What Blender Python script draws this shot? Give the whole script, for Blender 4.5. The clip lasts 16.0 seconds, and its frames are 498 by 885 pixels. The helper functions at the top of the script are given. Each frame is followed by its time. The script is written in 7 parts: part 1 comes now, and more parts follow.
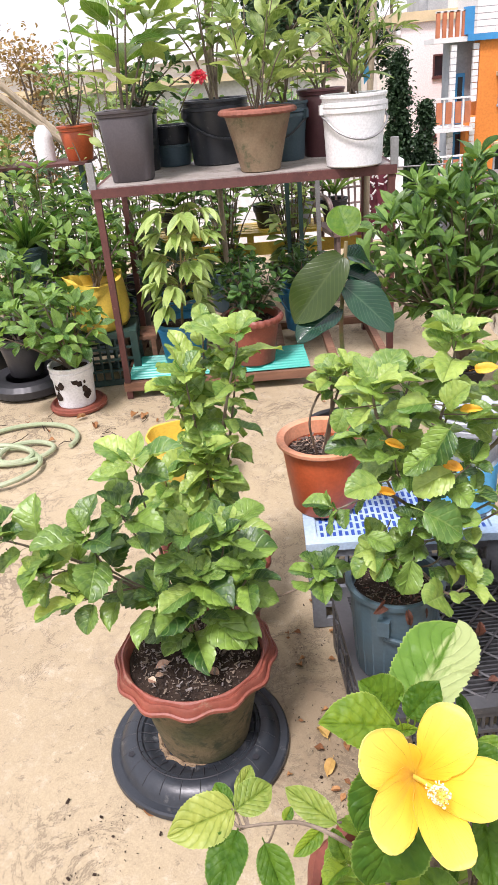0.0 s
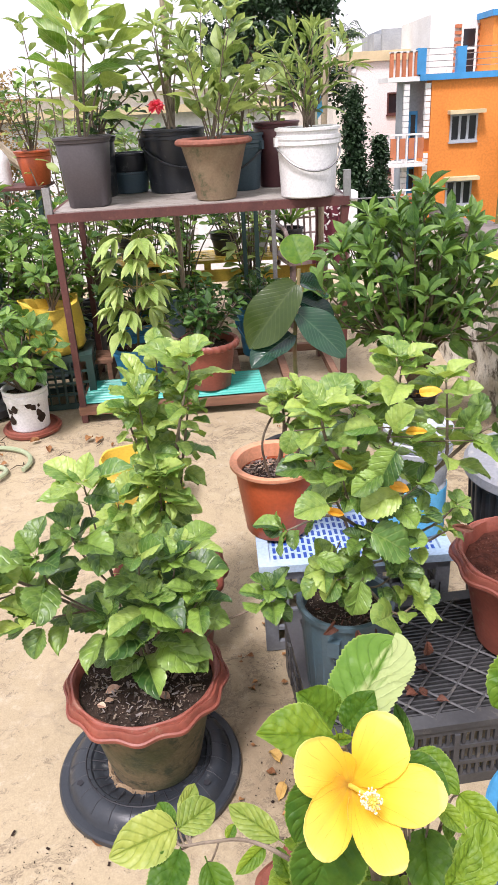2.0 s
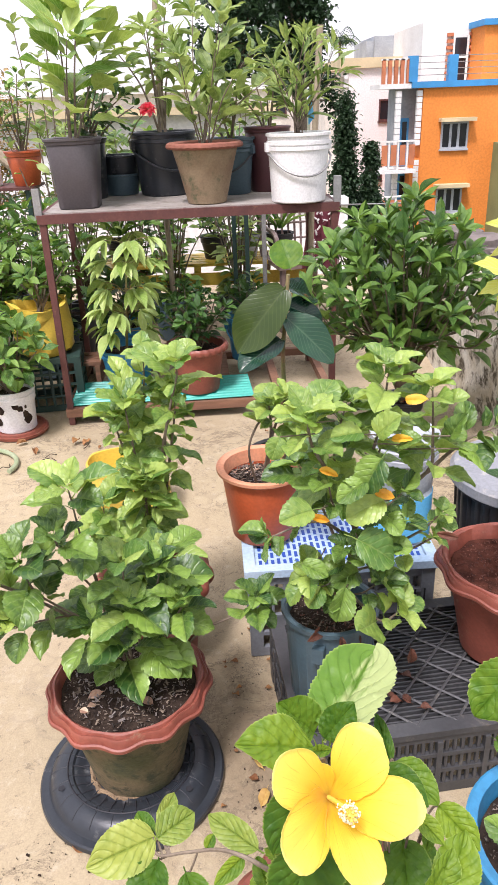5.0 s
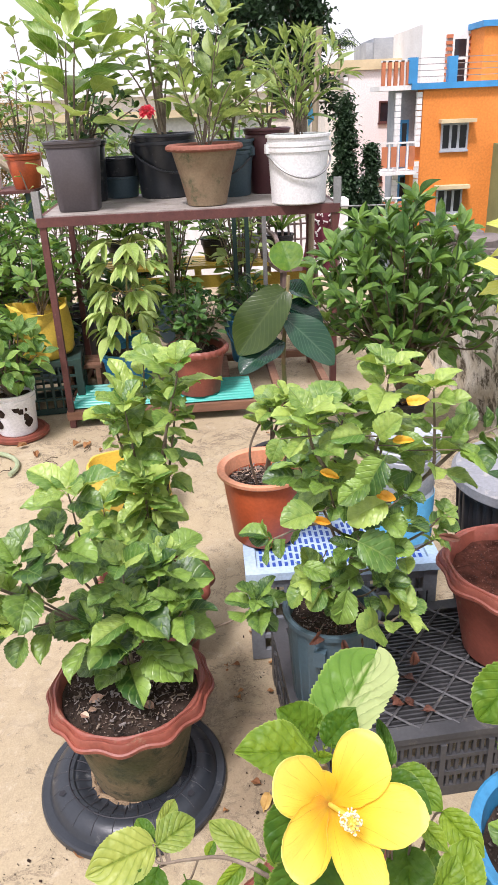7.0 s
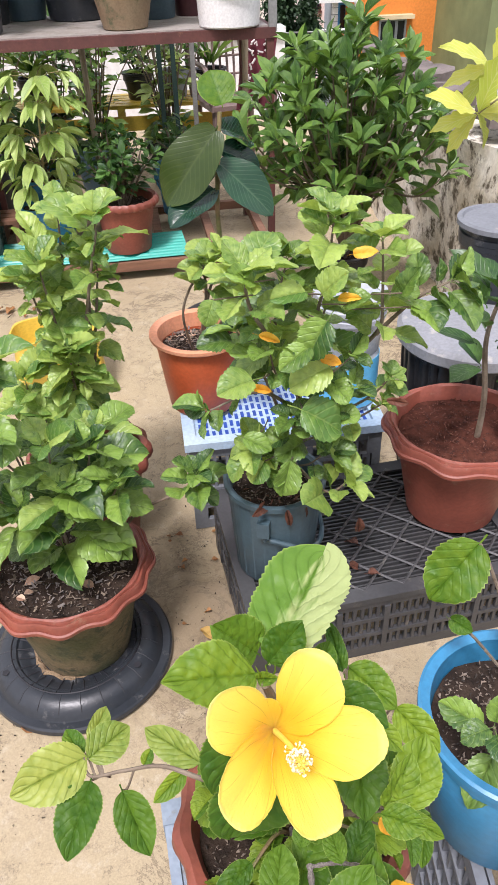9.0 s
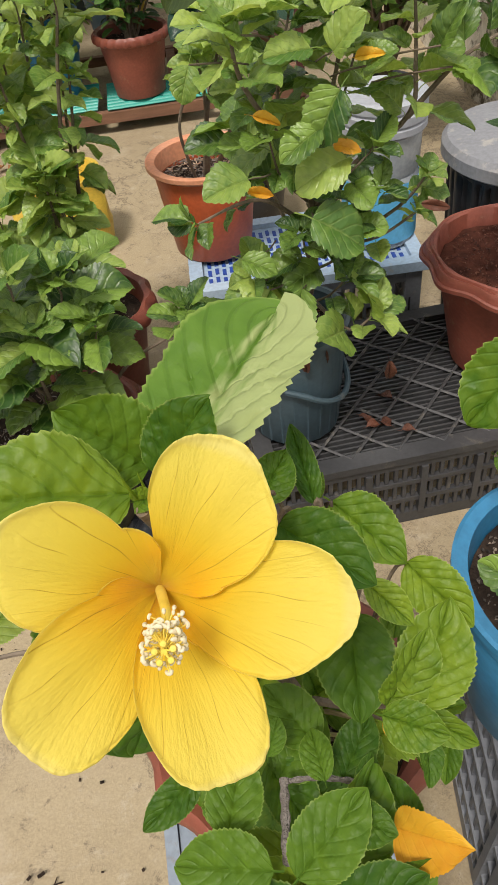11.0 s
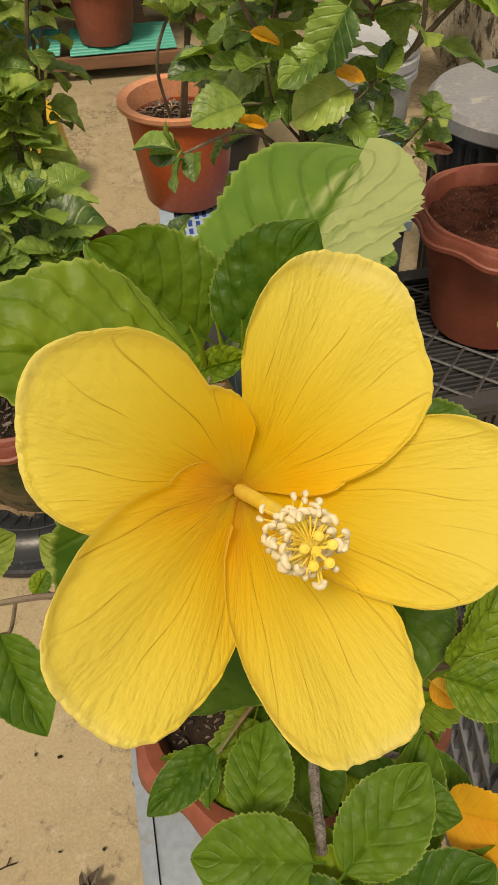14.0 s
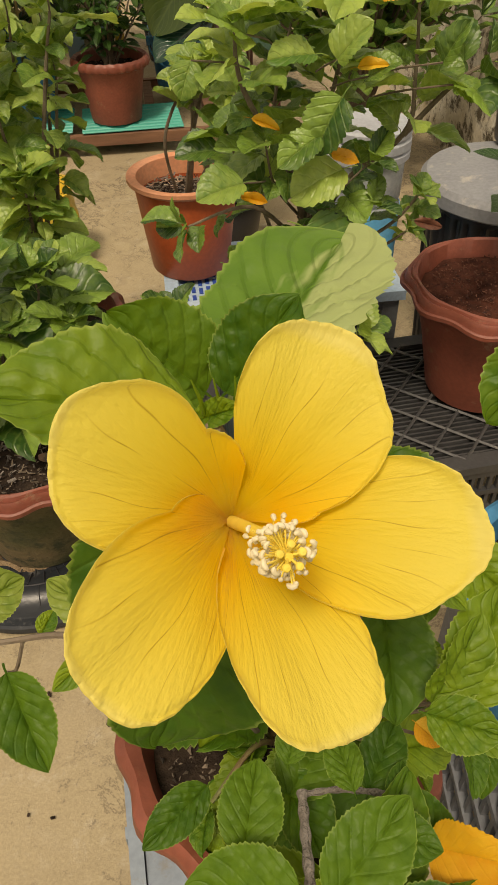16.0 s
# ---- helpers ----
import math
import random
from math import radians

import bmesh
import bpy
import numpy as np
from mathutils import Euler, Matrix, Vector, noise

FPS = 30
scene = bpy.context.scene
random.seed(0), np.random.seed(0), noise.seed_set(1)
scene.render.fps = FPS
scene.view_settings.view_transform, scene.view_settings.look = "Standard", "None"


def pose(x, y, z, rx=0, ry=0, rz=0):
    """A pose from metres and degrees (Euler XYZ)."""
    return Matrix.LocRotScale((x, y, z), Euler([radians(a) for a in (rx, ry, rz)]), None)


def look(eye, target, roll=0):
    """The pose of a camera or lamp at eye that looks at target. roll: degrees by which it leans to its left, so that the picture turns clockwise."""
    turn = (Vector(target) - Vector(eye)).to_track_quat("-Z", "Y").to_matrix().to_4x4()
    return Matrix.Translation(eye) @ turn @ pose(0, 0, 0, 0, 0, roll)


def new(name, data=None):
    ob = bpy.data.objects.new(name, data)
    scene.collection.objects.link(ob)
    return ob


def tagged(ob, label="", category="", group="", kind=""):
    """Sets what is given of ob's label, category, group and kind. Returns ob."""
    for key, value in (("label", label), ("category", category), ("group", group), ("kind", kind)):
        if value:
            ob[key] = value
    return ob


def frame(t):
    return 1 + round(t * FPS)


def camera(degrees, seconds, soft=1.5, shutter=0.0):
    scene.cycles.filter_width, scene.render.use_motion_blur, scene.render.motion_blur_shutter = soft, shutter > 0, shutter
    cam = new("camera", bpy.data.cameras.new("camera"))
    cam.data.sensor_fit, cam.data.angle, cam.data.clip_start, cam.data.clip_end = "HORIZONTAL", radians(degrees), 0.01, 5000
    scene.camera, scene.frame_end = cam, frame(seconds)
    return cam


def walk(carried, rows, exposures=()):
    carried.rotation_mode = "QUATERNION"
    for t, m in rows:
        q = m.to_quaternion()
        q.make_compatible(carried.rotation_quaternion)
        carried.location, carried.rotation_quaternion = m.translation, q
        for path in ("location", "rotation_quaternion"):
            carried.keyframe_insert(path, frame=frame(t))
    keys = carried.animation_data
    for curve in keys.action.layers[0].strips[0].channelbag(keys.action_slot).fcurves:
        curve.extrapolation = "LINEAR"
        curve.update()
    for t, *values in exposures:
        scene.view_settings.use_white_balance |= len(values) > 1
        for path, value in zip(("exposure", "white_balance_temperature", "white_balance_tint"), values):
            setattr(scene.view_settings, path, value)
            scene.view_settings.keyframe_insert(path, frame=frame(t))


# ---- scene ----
cam = camera(38.0, 16.0, soft=0.7)
PATH = [
    (0, (0.0313, 0.0027, 1.3616), (-0.0456, 1.7791, 0.4451), -5.12),
    (0.5, (0.0361, -0.0015, 1.3618), (-0.0352, 1.7793, 0.4539), -5.00),
    (1, (0.0421, -0.0022, 1.3590), (-0.0092, 1.7872, 0.4662), -4.84),
    (1.5, (0.0429, -0.0027, 1.3558), (0.0298, 1.7963, 0.4833), -3.74),
    (2, (0.0447, -0.0127, 1.3594), (0.0870, 1.7927, 0.5004), -3.29),
    (2.5, (0.0431, -0.0099, 1.3540), (0.0763, 1.7920, 0.4880), -3.03),
    (3, (0.0439, -0.0115, 1.3562), (0.0995, 1.7856, 0.4825), -2.21),
    (3.5, (0.0473, -0.0130, 1.3554), (0.1285, 1.7849, 0.4832), -1.95),
    (4, (0.0476, -0.0113, 1.3597), (0.1275, 1.7883, 0.4917), -1.92),
    (6.5, (0.0528, -0.0056, 1.3622), (0.1176, 1.8105, 0.5288), -2.70),
    (7, (0.0520, -0.0025, 1.3585), (0.1222, 1.8087, 0.5114), -2.52),
    (7.5, (0.0563, 0.0032, 1.3577), (0.1271, 1.8035, 0.4890), -2.39),
    (8, (0.0679, 0.0191, 1.3409), (0.1467, 1.7841, 0.4029), -2.38),
    (8.5, (0.0692, 0.0527, 1.3236), (0.1910, 1.7692, 0.3044), -2.17),
    (8.7, (0.0698, 0.0693, 1.3195), (0.2732, 1.7361, 0.2330), -2.14),
    (10.8, (0.1281, 0.2204, 1.1589), (0.1819, 1.6035, -0.2851), -6.39),
    (11, (0.1435, 0.2022, 1.1175), (0.1686, 1.6245, -0.2889), -7.49),
    (11.5, (0.1173, 0.2155, 1.0846), (0.0913, 1.6143, -0.3444), -7.31),
    (12, (0.1102, 0.2110, 1.0716), (0.1084, 1.5476, -0.4155), -6.70),
    (12.5, (0.1138, 0.2087, 1.0574), (0.1986, 1.6336, -0.3425), -3.93),
    (13, (0.1000, 0.2267, 1.0372), (0.1704, 1.6069, -0.4089), -3.92),
    (13.5, (0.0923, 0.2365, 1.0413), (0.1931, 1.5896, -0.4278), -3.08),
    (14, (0.1006, 0.2335, 1.0493), (0.2554, 1.5968, -0.4063), -1.90),
    (14.5, (0.1008, 0.2264, 1.0517), (0.2571, 1.5969, -0.3965), -1.18),
    (15, (0.0934, 0.2213, 1.0540), (0.2146, 1.5892, -0.4009), -2.10),
    (15.5, (0.0935, 0.2196, 1.0663), (0.2419, 1.5992, -0.3733), -1.34),
    (16, (0.1001, 0.2086, 1.0655), (0.2719, 1.6904, -0.2656), -1.24),
]
EXPOSURES = [(0, .69, 6150, 22), (8.5, .58, 6100, 21), (11, -.04, 6700, 13), (11.5, -.27, 7100, 18), (12.5, -.28, 8150, 17), (14, -.34, 8450, 12), (16, -.34, 8700, 12)]
walk(cam, [(t, look(eye, target, roll)) for t, eye, target, roll in PATH], EXPOSURES)

# ---- light ----
SUN_EL, SUN_AZ = radians(62), radians(205)
world = bpy.data.worlds.new("world")
scene.world = world
world.use_nodes = True
wn = world.node_tree
sky = wn.nodes.new("ShaderNodeTexSky")
sky.sky_type, sky.sun_disc = "NISHITA", False
sky.sun_elevation, sky.sun_rotation, sky.dust_density, sky.air_density = SUN_EL, SUN_AZ, 6.0, 1.6
grey = wn.nodes.new("ShaderNodeMix")
grey.data_type = "RGBA"
grey.inputs[0].default_value = 0.72
wn.links.new(sky.outputs[0], grey.inputs[6])
grey.inputs[7].default_value = (10.0, 9.9, 9.7, 1)      # the even white of cloud
wn.links.new(grey.outputs[2], wn.nodes["Background"].inputs[0])
wn.nodes["Background"].inputs[1].default_value = 0.1
sun = new("sun", bpy.data.lights.new("sun", "SUN"))
sun.data.energy, sun.data.angle, sun.data.color = 3.0, radians(11), (1.0, 0.96, 0.9)
sun.matrix_world = look((0, 0, 0), (-math.sin(SUN_AZ) * math.cos(SUN_EL), -math.cos(SUN_AZ) * math.cos(SUN_EL), -math.sin(SUN_EL)))

# ---- materials ----


def mat(name, color, rough=0.6, metal=0.0, second=None, scale=8.0, bump=0.15, grain=120.0, dirt=None, dirt_at=0.55, spec=0.5, alpha=1.0, stretch=(1, 1, 1)):
    """A surface with a broad and a fine variation, worn or dirty patches and a fine relief."""
    m = bpy.data.materials.new(name)
    m.use_nodes = True
    nt = m.node_tree
    N, L = nt.nodes, nt.links
    b = N["Principled BSDF"]
    tc, mp = N.new("ShaderNodeTexCoord"), N.new("ShaderNodeMapping")
    mp.inputs["Scale"].default_value = stretch
    L.new(tc.outputs["Object"], mp.inputs[0])
    info = N.new("ShaderNodeObjectInfo")
    off = N.new("ShaderNodeVectorMath")
    off.operation = "ADD"
    L.new(mp.outputs[0], off.inputs[0])
    L.new(info.outputs["Random"], off.inputs[1])
    n1, n2 = N.new("ShaderNodeTexNoise"), N.new("ShaderNodeTexNoise")
    n1.inputs["Scale"].default_value, n1.inputs["Detail"].default_value = scale, 5
    n2.inputs["Scale"].default_value, n2.inputs["Detail"].default_value = grain, 3
    for n in (n1, n2):
        L.new(off.outputs[0], n.inputs["Vector"])
    second = second or tuple(c * 0.72 for c in color)
    r = N.new("ShaderNodeValToRGB")
    r.color_ramp.elements[0].position, r.color_ramp.elements[1].position = 0.32, 0.68
    r.color_ramp.elements[0].color, r.color_ramp.elements[1].color = (*color, 1), (*second, 1)
    L.new(n1.outputs[0], r.inputs[0])
    fine = N.new("ShaderNodeMix")
    fine.data_type, fine.blend_type = "RGBA", "MULTIPLY"
    fine.inputs[0].default_value = 0.35
    L.new(r.outputs[0], fine.inputs[6])
    fr = N.new("ShaderNodeValToRGB")
    fr.color_ramp.elements[0].position, fr.color_ramp.elements[1].position = 0.35, 0.65
    fr.color_ramp.elements[0].color = (0.55, 0.55, 0.55, 1)
    L.new(n2.outputs[0], fr.inputs[0])
    L.new(fr.outputs[0], fine.inputs[7])
    out = fine.outputs[2]
    if dirt:
        n3 = N.new("ShaderNodeTexNoise")
        n3.inputs["Scale"].default_value, n3.inputs["Detail"].default_value, n3.inputs["Roughness"].default_value = scale * 2.3, 8, 0.7
        L.new(off.outputs[0], n3.inputs["Vector"])
        dr = N.new("ShaderNodeValToRGB")
        dr.color_ramp.elements[0].position, dr.color_ramp.elements[1].position = dirt_at, dirt_at + 0.12
        L.new(n3.outputs[0], dr.inputs[0])
        dm = N.new("ShaderNodeMix")
        dm.data_type = "RGBA"
        L.new(dr.outputs[0], dm.inputs[0])
        L.new(out, dm.inputs[6])
        dm.inputs[7].default_value = (*dirt, 1)
        out = dm.outputs[2]
    L.new(out, b.inputs["Base Color"])
    rr = N.new("ShaderNodeMapRange")
    rr.inputs[3].default_value, rr.inputs[4].default_value = max(0.03, rough - 0.12), min(1.0, rough + 0.12)
    L.new(n1.outputs[0], rr.inputs[0])
    L.new(rr.outputs[0], b.inputs["Roughness"])
    b.inputs["Metallic"].default_value = metal
    b.inputs["Specular IOR Level"].default_value = spec
    b.inputs["Alpha"].default_value = alpha
    bp = N.new("ShaderNodeBump")
    bp.inputs["Strength"].default_value, bp.inputs["Distance"].default_value = bump, 0.004
    L.new(n2.outputs[0], bp.inputs["Height"])
    L.new(bp.outputs[0], b.inputs["Normal"])
    return m


def leaf_mat(name, dark, young, vein, rough=0.42, veins=7.0, thin=0.22, age=(0.35, 0.22, 0.04), aged=0.0, sheen=0.5, vein_amt=0.55, half=None, blister=0.0, edge=0.0, relief_amt=0.9):
    """Leaf blade: hue by leaf, midrib and side veins along the blade's own coordinates, light passing through."""
    m = bpy.data.materials.new(name)
    m.use_nodes = True
    nt = m.node_tree
    N, L = nt.nodes, nt.links
    b, o = N["Principled BSDF"], N["Material Output"]

    def math_(op, x, y=None, z=None):
        n = N.new("ShaderNodeMath")
        n.operation = op
        for i, v in enumerate((x, y, z)):
            if v is None:
                continue
            if isinstance(v, (int, float)):
                n.inputs[i].default_value = v
            else:
                L.new(v, n.inputs[i])
        return n.outputs[0]
    uv = N.new("ShaderNodeUVMap")
    sp = N.new("ShaderNodeSeparateXYZ")
    L.new(uv.outputs[0], sp.inputs[0])
    across = math_("ABSOLUTE", math_("SUBTRACT", sp.outputs[1], 0.5))
    mid = math_("SMOOTH_MIN", 1.0, math_("MULTIPLY", across, 28.0), 0.2)
    ph = math_("FRACT", math_("SUBTRACT", math_("MULTIPLY", sp.outputs[0], veins), math_("MULTIPLY", across, veins * 0.75)))
    side = math_("MINIMUM", 1.0, math_("MULTIPLY", math_("ABSOLUTE", math_("SUBTRACT", ph, 0.5)), 7.0))
    line = math_("SUBTRACT", 1.0, math_("MULTIPLY", mid, math_("ADD", math_("MULTIPLY", side, 0.6), 0.4)))
    info, isl, tc = N.new("ShaderNodeObjectInfo"), N.new("ShaderNodeNewGeometry"), N.new("ShaderNodeTexCoord")
    rnd = math_("FRACT", math_("ADD", info.outputs["Random"], math_("MULTIPLY", isl.outputs["Random Per Island"], 7.31)))
    no = N.new("ShaderNodeTexNoise")
    no.inputs["Scale"].default_value, no.inputs["Detail"].default_value = 5.0, 6
    L.new(tc.outputs["Object"], no.inputs["Vector"])
    f = math_("ADD", math_("MULTIPLY", rnd, 0.75), math_("MULTIPLY", math_("SUBTRACT", no.outputs[0], 0.5), 0.9))
    cr = N.new("ShaderNodeValToRGB")
    e = cr.color_ramp.elements
    e[0].position, e[1].position = 0.05, 0.8
    e[0].color, e[1].color = (*dark, 1), (*young, 1)
    if aged:
        x = e.new(0.985 - aged)
        x.color = (*young, 1)
        e[-1].position = 1.0
        e[-1].color = (*age, 1)
    L.new(f, cr.inputs[0])
    mx = N.new("ShaderNodeMix")
    mx.data_type = "RGBA"
    L.new(math_("MULTIPLY", line, vein_amt), mx.inputs[0])
    L.new(cr.outputs[0], mx.inputs[6])
    mx.inputs[7].default_value = (*vein, 1)
    blade_color = mx.outputs[2]
    if edge:                                                  # rim light painted in: the blade's colour lightened along its margin
        em, er = N.new("ShaderNodeMix"), N.new("ShaderNodeMapRange")
        em.data_type = "RGBA"
        er.inputs[1].default_value, er.inputs[2].default_value, er.inputs[4].default_value = 0.47, 0.5, edge
        L.new(across, er.inputs[0])
        L.new(er.outputs[0], em.inputs[0])
        L.new(blade_color, em.inputs[6])
        em.inputs[7].default_value = (0.42, 0.52, 0.14, 1)
        blade_color = em.outputs[2]
    if half:                                                  # sheen painted as a pale colour over one half of the blade, with green islands
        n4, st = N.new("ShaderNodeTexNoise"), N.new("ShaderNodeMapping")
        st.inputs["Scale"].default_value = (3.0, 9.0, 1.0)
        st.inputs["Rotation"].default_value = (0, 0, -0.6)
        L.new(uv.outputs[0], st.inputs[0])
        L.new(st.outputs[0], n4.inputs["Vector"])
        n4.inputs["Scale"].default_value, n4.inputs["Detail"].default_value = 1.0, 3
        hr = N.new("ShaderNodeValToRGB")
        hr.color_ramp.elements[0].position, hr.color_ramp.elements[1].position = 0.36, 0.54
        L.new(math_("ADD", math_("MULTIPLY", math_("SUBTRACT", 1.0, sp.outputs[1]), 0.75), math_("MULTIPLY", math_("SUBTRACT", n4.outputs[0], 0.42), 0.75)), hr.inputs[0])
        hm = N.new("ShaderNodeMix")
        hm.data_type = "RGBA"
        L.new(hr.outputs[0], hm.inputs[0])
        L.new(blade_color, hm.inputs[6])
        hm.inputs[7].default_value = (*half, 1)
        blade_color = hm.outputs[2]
    L.new(blade_color, b.inputs["Base Color"])
    b.inputs["Roughness"].default_value = rough
    b.inputs["Specular IOR Level"].default_value = sheen
    n2 = N.new("ShaderNodeTexNoise")
    n2.inputs["Scale"].default_value, n2.inputs["Detail"].default_value = 9.0, 3
    L.new(tc.outputs["Object"], n2.inputs["Vector"])
    bp = N.new("ShaderNodeBump")
    bp.inputs["Strength"].default_value, bp.inputs["Distance"].default_value = 0.45, 0.0025
    relief = math_("SUBTRACT", math_("MULTIPLY", n2.outputs[0], 0.7), math_("MULTIPLY", line, relief_amt))
    if blister:                                               # puckered cells between the veins
        vo = N.new("ShaderNodeTexVoronoi")
        vo.feature = "SMOOTH_F1"
        vo.inputs["Scale"].default_value, vo.inputs["Smoothness"].default_value = 11.0, 1.0
        L.new(tc.outputs["Object"], vo.inputs["Vector"])
        relief = math_("SUBTRACT", relief, math_("MULTIPLY", vo.outputs[0], blister))
    L.new(relief, bp.inputs["Height"])
    L.new(bp.outputs[0], b.inputs["Normal"])
    t = N.new("ShaderNodeBsdfTranslucent")
    hs = N.new("ShaderNodeHueSaturation")
    hs.inputs["Value"].default_value, hs.inputs["Saturation"].default_value, hs.inputs["Hue"].default_value = 1.5, 1.1, 0.485
    L.new(blade_color, hs.inputs["Color"])
    L.new(hs.outputs[0], t.inputs[0])
    ms = N.new("ShaderNodeMixShader")
    ms.inputs[0].default_value = thin
    L.new(b.outputs[0], ms.inputs[1])
    L.new(t.outputs[0], ms.inputs[2])
    L.new(ms.outputs[0], o.inputs[0])
    return m


HIB = leaf_mat("hibiscus_leaf", (0.026, 0.08, 0.013), (0.215, 0.345, 0.055), (0.32, 0.44, 0.14), 0.41, 5.0, thin=.2, sheen=.62, vein_amt=.38, blister=.6, relief_amt=1.1)
HIB_LIGHT = leaf_mat("hibiscus_leaf_light", (0.085, 0.19, 0.03), (0.37, 0.49, 0.105), (0.42, 0.53, 0.18), 0.41, 5.0, thin=.3, sheen=.62, vein_amt=.38, blister=.6, relief_amt=1.1)
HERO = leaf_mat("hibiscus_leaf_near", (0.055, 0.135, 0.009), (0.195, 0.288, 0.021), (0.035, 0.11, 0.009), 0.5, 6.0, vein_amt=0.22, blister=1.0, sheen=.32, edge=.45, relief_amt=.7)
# darker near leaf: shade below and behind the flower is put into its greens
HERO_DARK = leaf_mat("hibiscus_leaf_shaded", (0.032, 0.092, 0.008), (0.1, 0.19, 0.015), (0.13, 0.24, 0.04), 0.5, 6.0, vein_amt=0.14, blister=.7, sheen=.25, edge=.35, relief_amt=.5)
HERO_HALF = leaf_mat("hibiscus_leaf_half_sheen", (0.06, 0.15, 0.012), (0.13, 0.25, 0.03), (0.05, 0.14, 0.015), 0.5, 6.0, vein_amt=0.26, half=(0.33, 0.4, 0.16), blister=.6, sheen=.35, edge=.35, relief_amt=1.1)
COLUMN = mat("stamen_yellow", (0.84, 0.62, 0.07), 0.75, second=(0.86, 0.68, 0.14), scale=150, bump=0.1)
ANTHER = mat("anther_cream", (0.7, 0.6, 0.36), 0.6, second=(0.78, 0.7, 0.5), scale=200, bump=0.2)
HERO_PALE = leaf_mat("hibiscus_leaf_pale", (0.12, 0.2, 0.022), (0.31, 0.36, 0.07), (0.09, 0.18, 0.022), 0.5, 6.0, vein_amt=0.4, blister=.4, edge=.4)
CITRUS = leaf_mat("citrus_leaf", (0.03, 0.088, 0.016), (0.165, 0.29, 0.052), (0.2, 0.3, 0.1), 0.34, 9.0, vein_amt=.4)
RUBBER_OLIVE = leaf_mat("rubber_leaf_olive", (0.03, 0.055, 0.008), (0.065, 0.1, 0.015), (0.17, 0.22, 0.07), 0.3, 11.0, 0.18, vein_amt=0.15, sheen=.45, relief_amt=.35)
RUBBER = leaf_mat("rubber_leaf", (0.008, 0.034, 0.022), (0.02, 0.065, 0.03), (0.17, 0.27, 0.15), 0.2, 11.0, 0.06, vein_amt=0.22, sheen=.38, relief_amt=.4)
FRESH = leaf_mat("fresh_leaf", (0.1, 0.22, 0.03), (0.4, 0.5, 0.13), (0.45, 0.55, 0.25), 0.38, thin=.3)
BLUE_GREY = mat("blue_grey_plastic", (0.27, 0.33, 0.39), 0.5, second=(0.22, 0.27, 0.33), scale=9, bump=0.1, dirt=(0.2, 0.19, 0.17), dirt_at=0.6)
TERRA_RED = mat("worn_red_terracotta", (0.3, 0.105, 0.068), 0.75, second=(0.22, 0.085, 0.055), scale=14, bump=0.25, dirt=(0.34, 0.22, 0.16), dirt_at=0.66)
TERRA_MOSS = mat("lichened_terracotta", (0.28, 0.215, 0.13), 0.85, second=(0.19, 0.115, 0.065), scale=7, bump=0.4, dirt=(0.1, 0.1, 0.05), dirt_at=0.54)
PALE = leaf_mat("pale_leaf", (0.2, 0.31, 0.06), (0.42, 0.53, 0.16), (0.45, 0.52, 0.3), 0.4, 8.0)
DARK = leaf_mat("dark_leaf", (0.016, 0.06, 0.012), (0.08, 0.18, 0.03), (0.12, 0.2, 0.08), 0.36)
GARDEN = leaf_mat("garden_leaf", (0.035, 0.11, 0.016), (0.22, 0.36, 0.07), (0.28, 0.4, 0.16), 0.4, thin=.3)
OLIVE = leaf_mat("olive_leaf", (0.08, 0.15, 0.025), (0.38, 0.48, 0.15), (0.36, 0.44, 0.22), 0.45, thin=.35)
YELLOW_LEAF = leaf_mat("yellow_leaf", (0.66, 0.31, 0.02), (0.76, 0.46, 0.04), (0.7, 0.5, 0.12), 0.5, vein_amt=.08, relief_amt=.3)
PAPAYA = leaf_mat("papaya_leaf", (0.38, 0.46, 0.07), (0.6, 0.6, 0.12), (0.6, 0.62, 0.3), 0.45)
DRY_LEAF = leaf_mat("dry_leaf", (0.16, 0.06, 0.02), (0.42, 0.22, 0.08), (0.3, 0.15, 0.06), 0.7, thin=0.1)
STRAW_LEAF = leaf_mat("straw_yellow_leaf", (0.42, 0.25, 0.07), (0.6, 0.42, 0.13), (0.5, 0.32, 0.1), 0.6, thin=0.1, vein_amt=.2)
TAN_LEAF = leaf_mat("tan_dead_leaf", (0.3, 0.17, 0.11), (0.55, 0.42, 0.3), (0.3, 0.2, 0.12), 0.8, thin=0.05, vein_amt=.2)
RED_CRUMB = leaf_mat("red_soil_crumbs", (0.04, 0.013, 0.009), (0.2, 0.08, 0.05), (0.1, 0.04, 0.03), 0.9, thin=0.0)
RED_DRY = leaf_mat("red_brown_dead_leaf", (0.05, 0.018, 0.01), (0.16, 0.055, 0.028), (0.12, 0.06, 0.04), 0.6, thin=0.05)
CRUMPLE = leaf_mat("crumpled_leaf", (0.06, 0.045, 0.035), (0.2, 0.16, 0.12), (0.1, 0.08, 0.06), 0.8, thin=0.05)
MULCH = leaf_mat("mulch_chips", (0.012, 0.009, 0.007), (0.28, 0.22, 0.17), (0.1, 0.07, 0.05), 0.8, thin=0.0)
HEDGE = leaf_mat("dry_hedge_leaf", (0.2, 0.15, 0.045), (0.46, 0.32, 0.12), (0.4, 0.28, 0.12), 0.6)
TREE = leaf_mat("tree_leaf", (0.012, 0.035, 0.014), (0.05, 0.1, 0.04), (0.08, 0.12, 0.06), 0.5)
BARK = mat("bark", (0.13, 0.095, 0.065), 0.85, second=(0.23, 0.185, 0.135), scale=30, bump=0.6, grain=220)
